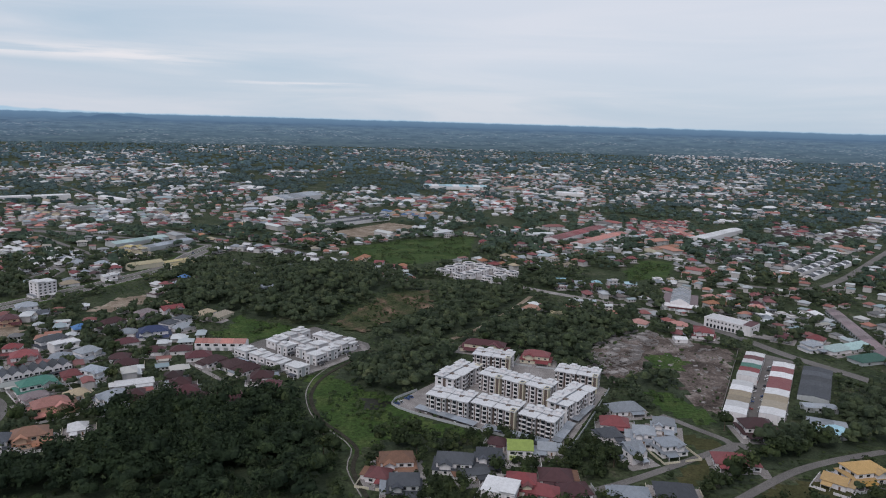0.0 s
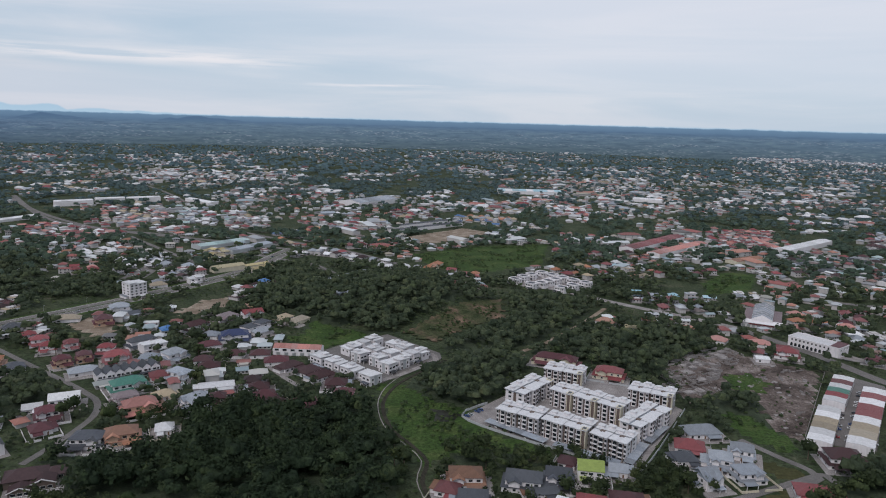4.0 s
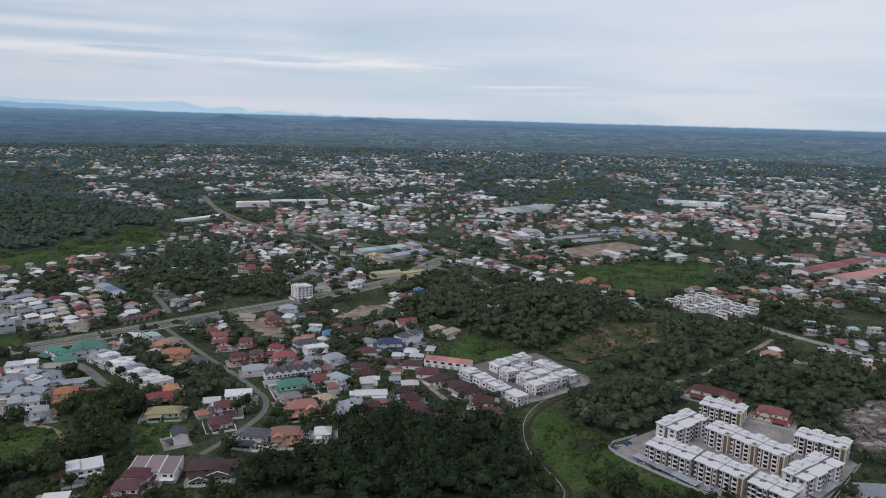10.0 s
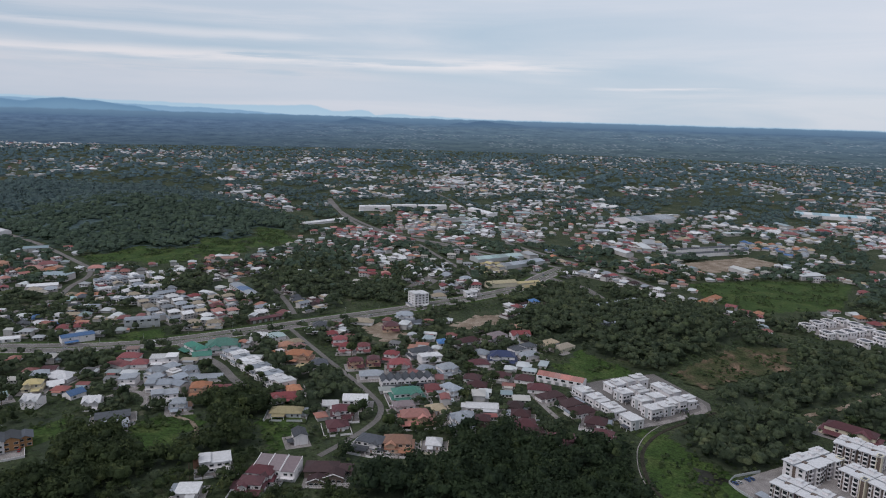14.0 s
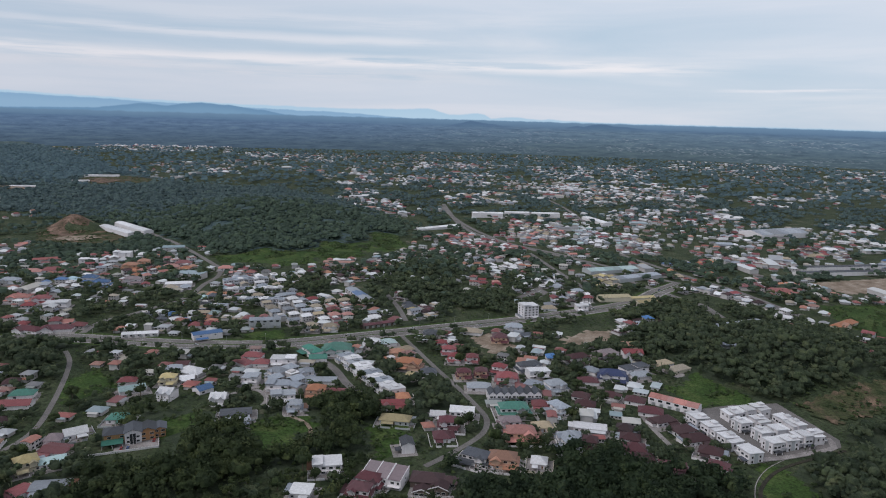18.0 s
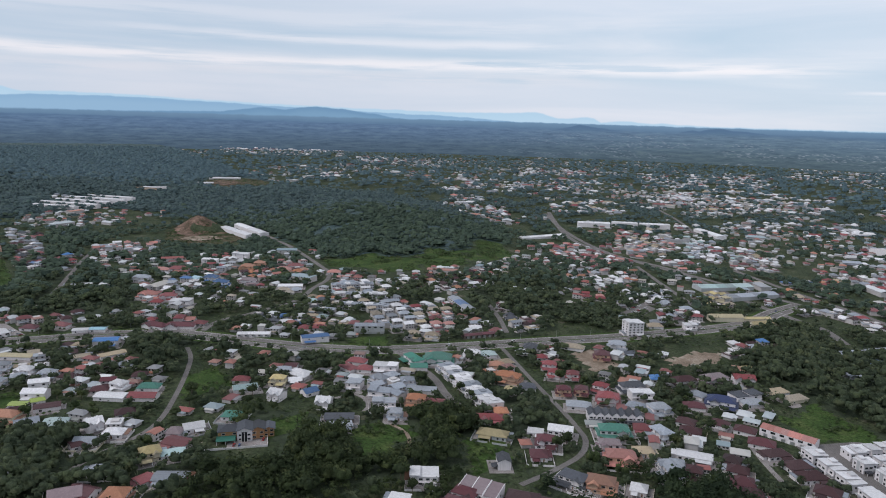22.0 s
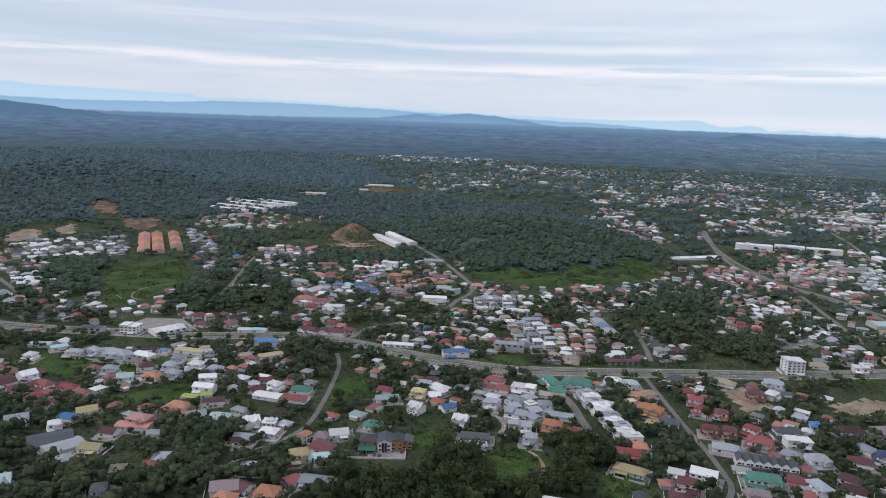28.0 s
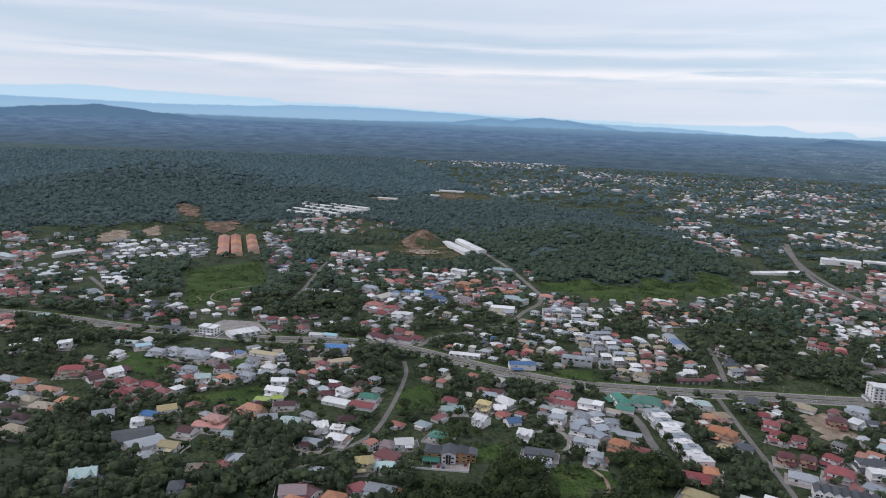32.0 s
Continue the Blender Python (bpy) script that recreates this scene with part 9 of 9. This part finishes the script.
estate((-1412, 1783), (-1255, 2034), (-1022, 1668), (-1159, 1513), 16, 14, "WYRPT", 1)
estate((-1497, 1427), (-1399, 1562), (-1239, 1409), (-1307, 1268), 8, 9, "RWY", 1)
estate((-1872, 3113), (-1539, 3926), (-1134, 2948), (-1419, 2419), 26, 31, "WYR", 1)
estate((-1662, 4522), (-1023, 4750), (-824, 3821), (-1307, 3631), 20, 36, "WYR", 1)
estate((1644, 5698), (2394, 4895), (1745, 3557), (1227, 4125), 24, 62, "WYR", 1)
estate((-695, 4594), (449, 5057), (346, 3884), (-519, 3620), 26, 38, "WYR", 1)

# ---------------------------------------------------------------- woods, gardens, far town
def in_forest(x, y):
    return any(inside(x, y, poly) for _, poly in FORESTS)


def sector(r0, r1, n, seed):
    """Random places in the part of the land that comes into view."""
    g = random.Random(seed)
    for _ in range(n):
        r = math.sqrt(g.uniform(r0 * r0, r1 * r1))
        a = radians(g.uniform(50, 198))
        yield r * math.cos(a), r * math.sin(a), g


def town(x, y):
    """How built-up a place is, 0 to 1."""
    return 0.5 + 0.9 * noise.noise((x * 0.0021, y * 0.0021, 4.2)) + 0.35 * noise.noise((x * 0.008, y * 0.008, 1.7))


# the far town: small houses in joined rows
M_FARROOF, nt, b = material("far_roofs")
geo = nt.nodes.new("ShaderNodeNewGeometry")
r = ramp_node(nt, geo.outputs["Random Per Island"], [(0.0, (0.24, 0.07, 0.06)), (0.16, (0.15, 0.05, 0.05)), (0.30, (0.36, 0.16, 0.11)), (0.38, (0.09, 0.085, 0.085)), (0.52, (0.32, 0.33, 0.35)), (0.74, (0.50, 0.51, 0.52)), (0.82, (0.28, 0.24, 0.19)), (0.92, (0.18, 0.24, 0.27)), (1.0, (0.6, 0.6, 0.6))])
nt.links.new(r, b.inputs["Base Color"])
b.inputs["Roughness"].default_value = 0.6
M_FARWALL = paint("far_walls", (0.50, 0.47, 0.465))
tagged(new("estate_houses", ESTATES.mesh("estate_houses", M_FARWALL, M_GLASS, M_CONCRETE, *ROOF.values())), "rows of small estate houses with paved yards", "houses", kind="stuff")
for name, r0, r1, n, lim in (("small_houses", 230, 800, 7000, 0.0), ("town_houses", 700, 1350, 5000, 0.5), ("far_houses", 1350, 2700, 8000, 0.46), ("farther_houses", 2700, 4800, 6500, 0.54)):
    q = Geo()
    for x, y, g in sector(r0, r1, n, 77):
        near = name == "small_houses"
        if town(x, y) < lim or in_forest(x, y) or not free(x, y, 6.4 if near else 7) or (near and not any(inside(x, y, p) for p in STREETS)) or (near and noise.noise((x * 0.02, y * 0.02, 31.0)) < 0.0):
            continue
        take(x, y, 6.5 if near else 8)
        if r0 > 1300 and g.random() < 0.6:
            d = math.hypot(x, y)
            CLEAR.extend((x * (1 - q / d), y * (1 - q / d), 7) for q in (12, 24))
        c, s = math.cos(0.5 + noise.noise((x * 0.004, y * 0.004, 8.0))), math.sin(0.5 + noise.noise((x * 0.004, y * 0.004, 8.0)))
        if g.random() < 0.5:
            c, s = -s, c
        big = not near and g.random() < 0.05
        k = Geo()
        l, w, h = (g.uniform(25, 50), g.uniform(14, 22), g.uniform(5, 8)) if big else (g.uniform(8, 14), g.uniform(6.5, 9.5), g.choice((2.9, 3.1, 3.2, 6.0)))
        k.box(-l / 2, l / 2, -w / 2, w / 2, -2, h, 0)
        style = g.random()
        if style < 0.6:
            k.hip(0, 0, l, w, h, 0.24 * min(w, 12) + 0.3, over=1.1, slot=1)
        elif style < 0.85:
            k.gable(0, 0, l, w, h, 0.16 * min(w, 14), slot=1)
        else:
            k.box(-l / 2 - 0.4, l / 2 + 0.4, -w / 2 - 0.4, w / 2 + 0.4, h, h + 0.3, 1)
        if g.random() < 0.6 and not big:
            k.box(-l * 0.3, l * 0.3, -w / 2 - 3.5, -w / 2, -2, 2.6, 0)
            k.slope(-l * 0.35, l * 0.35, -w / 2 - 4, -w / 2, 2.6, 3.1, slot=1)
        if r0 < 1000:
            for s2 in range(1 if h < 5 else 2):
                for u2 in (-0.3, 0.05, 0.34):
                    k.box(u2 * l - 0.8, u2 * l + 0.8, -w / 2 - 0.06, -w / 2 + 0.02, s2 * 3 + 1, s2 * 3 + 2.3, 2)
        z = land(x, y)
        q.add([(x + c * px - s * py, y + s * px + c * py, z + pz) for px, py, pz in k.v], k.f)
        q.m[-len(k.f):] = k.m
    tagged(new(name, q.mesh(name, M_FARWALL, M_FARROOF, M_GLASS)), "scattered small houses of the far town", "houses", kind="stuff")

for x, y, r in CLEAR:
    take(x, y, r)
for k, (gap, poly) in enumerate(FORESTS):
    forest(gap, *poly, size=1.65 if k < 4 else 1.5 if gap < 11 else 1.42, dense=4 if k < 2 else 5 if k < 4 else 0)
    if gap < 11:
        patch("forest_floor", "dark leaf-strewn floor of the wood", M_SCRUB, *poly, lift=0.03 + 0.005 * k, cell=6.0, category="ground", keep=False, clear=True)
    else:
        # hazed leaf colour again; raised so gaps between crowns do not go dark
        patch("understorey", "closed green understorey between the forest crowns", M_LEAF_MID_HAZED if min(p[0] for p in poly) < -3000 else M_LEAF_SLOPE_HAZED, *poly, lift=4.3 + 0.3 * (k % 2), cell=15.0, category="ground", keep=False, clear=True, swell=2.2)


# garden trees near the camera, each a thing, and palms
count = 0
for x, y, g in sector(200, 640, 9000, 21):
    if count < 290 and not in_forest(x, y) and free(x, y, 3.8) and noise.noise((x * 0.03, y * 0.03, 2.2)) > -0.25:
        if g.random() < 0.07:
            palm(x, y, g.uniform(0.8, 1.15))
        else:
            tree(x, y, g.uniform(0.75, 1.5))
        take(x, y, 0.8)
        count += 1
# trees and bushes of the town, joined
for r0, r1, n, size, room in ((200, 640, 14000, 1.05, 2.6), (640, 1250, 26000, 1.4, 2.6), (1250, 2400, 36000, 1.5, 2.6), (2400, 4700, 30000, 2.7, 3.6)):
    for x, y, g in sector(r0, r1, n, int(r0)):
        if free(x, y, room) and not in_forest(x, y) and noise.noise((x * 0.013, y * 0.013, 6.0)) + 0.3 * noise.noise((x * 0.05, y * 0.05, 3.0)) > (-0.14 if r0 < 1200 else -0.06):
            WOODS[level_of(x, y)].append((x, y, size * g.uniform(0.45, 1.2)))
# low bushes on the meadows and clearings
bushes, low = [], []
for name, poly in OPEN_LAND:
    if name not in ("meadow", "clearing", "rubble_field"):
        continue
    g = random.Random(int(abs(poly[0][0])))
    xs, ys = [p[0] for p in poly], [p[1] for p in poly]
    for _ in range(int((max(xs) - min(xs)) * (max(ys) - min(ys)) / (22 if name != "rubble_field" else 90))):
        x, y = g.uniform(min(xs), max(xs)), g.uniform(min(ys), max(ys))
        if inside(x, y, poly) and noise.noise((x * 0.03, y * 0.03, 12.0)) > -0.05:
            bushes.append((x, y, g.choice((0.14, 0.2, 0.26, 0.34, 0.5))))
for x, y, g in sector(200, 900, 15000, 91):
    if free(x, y, 0.3):
        low.append((x, y, g.choice((0.16, 0.22, 0.3, 0.42))))
woods("undergrowth", "low scrub and garden shrubs between the houses", low, 3, M_LEAF2)
woods("bushes", "low green bushes and tall grass on the open land", bushes, 2, M_LEAF2)
woods("woodland", "dense dark wood of tall broad-leaved trees", WOODS[4], 4, M_LEAF_DARK)
woods("woodland", "lighter green wood of broad crowns above the houses", WOODS[5], 4, M_LEAF)
# the farther woods take leaf colours with the haze already mixed in
woods("woodland", "dark green forest of broad crowns on the slopes", WOODS[6], 6, M_LEAF_SLOPE_HAZED)
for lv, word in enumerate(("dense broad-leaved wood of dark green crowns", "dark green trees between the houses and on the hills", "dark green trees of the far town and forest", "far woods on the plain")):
    woods("woodland" if lv < 3 else "backdrop_woods", word, WOODS[lv], lv, (M_LEAF, M_LEAF_TOWN_HAZED, M_LEAF_MID_HAZED, M_FARLEAF_HAZED)[lv], kind="stuff" if lv < 3 else "structure")


# broken slabs on the cleared site
for name, poly in OPEN_LAND:
    if name == "rubble_field":
        g, q = random.Random(3), Geo()
        xs, ys = [p[0] for p in poly], [p[1] for p in poly]
        for _ in range(330):
            x, y = g.uniform(min(xs), max(xs)), g.uniform(min(ys), max(ys))
            if inside(x, y, poly):
                s, z, a = g.choice((0.3, 0.4, 0.6, 0.9, 1.6)), land(x, y), g.uniform(0, 3)
                k = Geo().box(-s, s, -s * g.uniform(0.3, 1), s * g.uniform(0.3, 1), -0.3, g.uniform(0.15, 0.5) * min(2, s + 0.5))
                q.add([(x + math.cos(a) * u - math.sin(a) * w, y + math.sin(a) * u + math.cos(a) * w, z + h * (1 + 0.3 * math.sin(u + w))) for u, w, h in k.v], k.f)
        for _ in range(95):
            x, y = g.uniform(min(xs), max(xs)), g.uniform(min(ys), max(ys))
            if inside(x, y, poly) and noise.noise((x * 0.02, y * 0.02, 40.0)) > -0.1:
                z, a, s = land(x, y), 0.3 + g.choice((0, 1.57)) + g.uniform(-0.1, 0.1), g.uniform(1.5, 4.5)
                k = Geo().box(-s, s, -0.12, 0.12, -0.4, g.uniform(0.7, 2.2))
                q.add([(x + math.cos(a) * u - math.sin(a) * w, y + math.sin(a) * u + math.cos(a) * w, z + h) for u, w, h in k.v], k.f)
        ruins = ((118, 520), (128, 590), (172, 640), (200, 640), (190, 600), (165, 560), (150, 520))
        for _ in range(150):
            x, y = g.uniform(115, 205), g.uniform(515, 640)
            if inside(x, y, ruins):
                z, a, l, w, h = land(x, y), 0.55 + g.choice((0, 1.57)), g.uniform(3, 7), g.uniform(2.5, 5), g.uniform(0.8, 2.6)
                k = Geo().box(-l, l, -w, -w + 0.3, -0.4, h).box(-l, -l + 0.3, -w + 0.3, w, -0.4, h * 0.8).box(-l * 0.8, l * 0.3, w - 0.3, w, -0.4, h * 0.6)
                if g.random() < 0.35:
                    k.slope(-l, l * g.uniform(0, 1), -w, w * g.uniform(0.2, 1), h + 0.05, h * 0.5)
                q.add([(x + math.cos(a) * u - math.sin(a) * w2, y + math.sin(a) * u + math.cos(a) * w2, z + h2) for u, w2, h2 in k.v], k.f)
        tagged(new("rubble", q.mesh("rubble", M_CONCRETE)), "broken concrete slabs and stones on the cleared site", "rubble", kind="stuff")
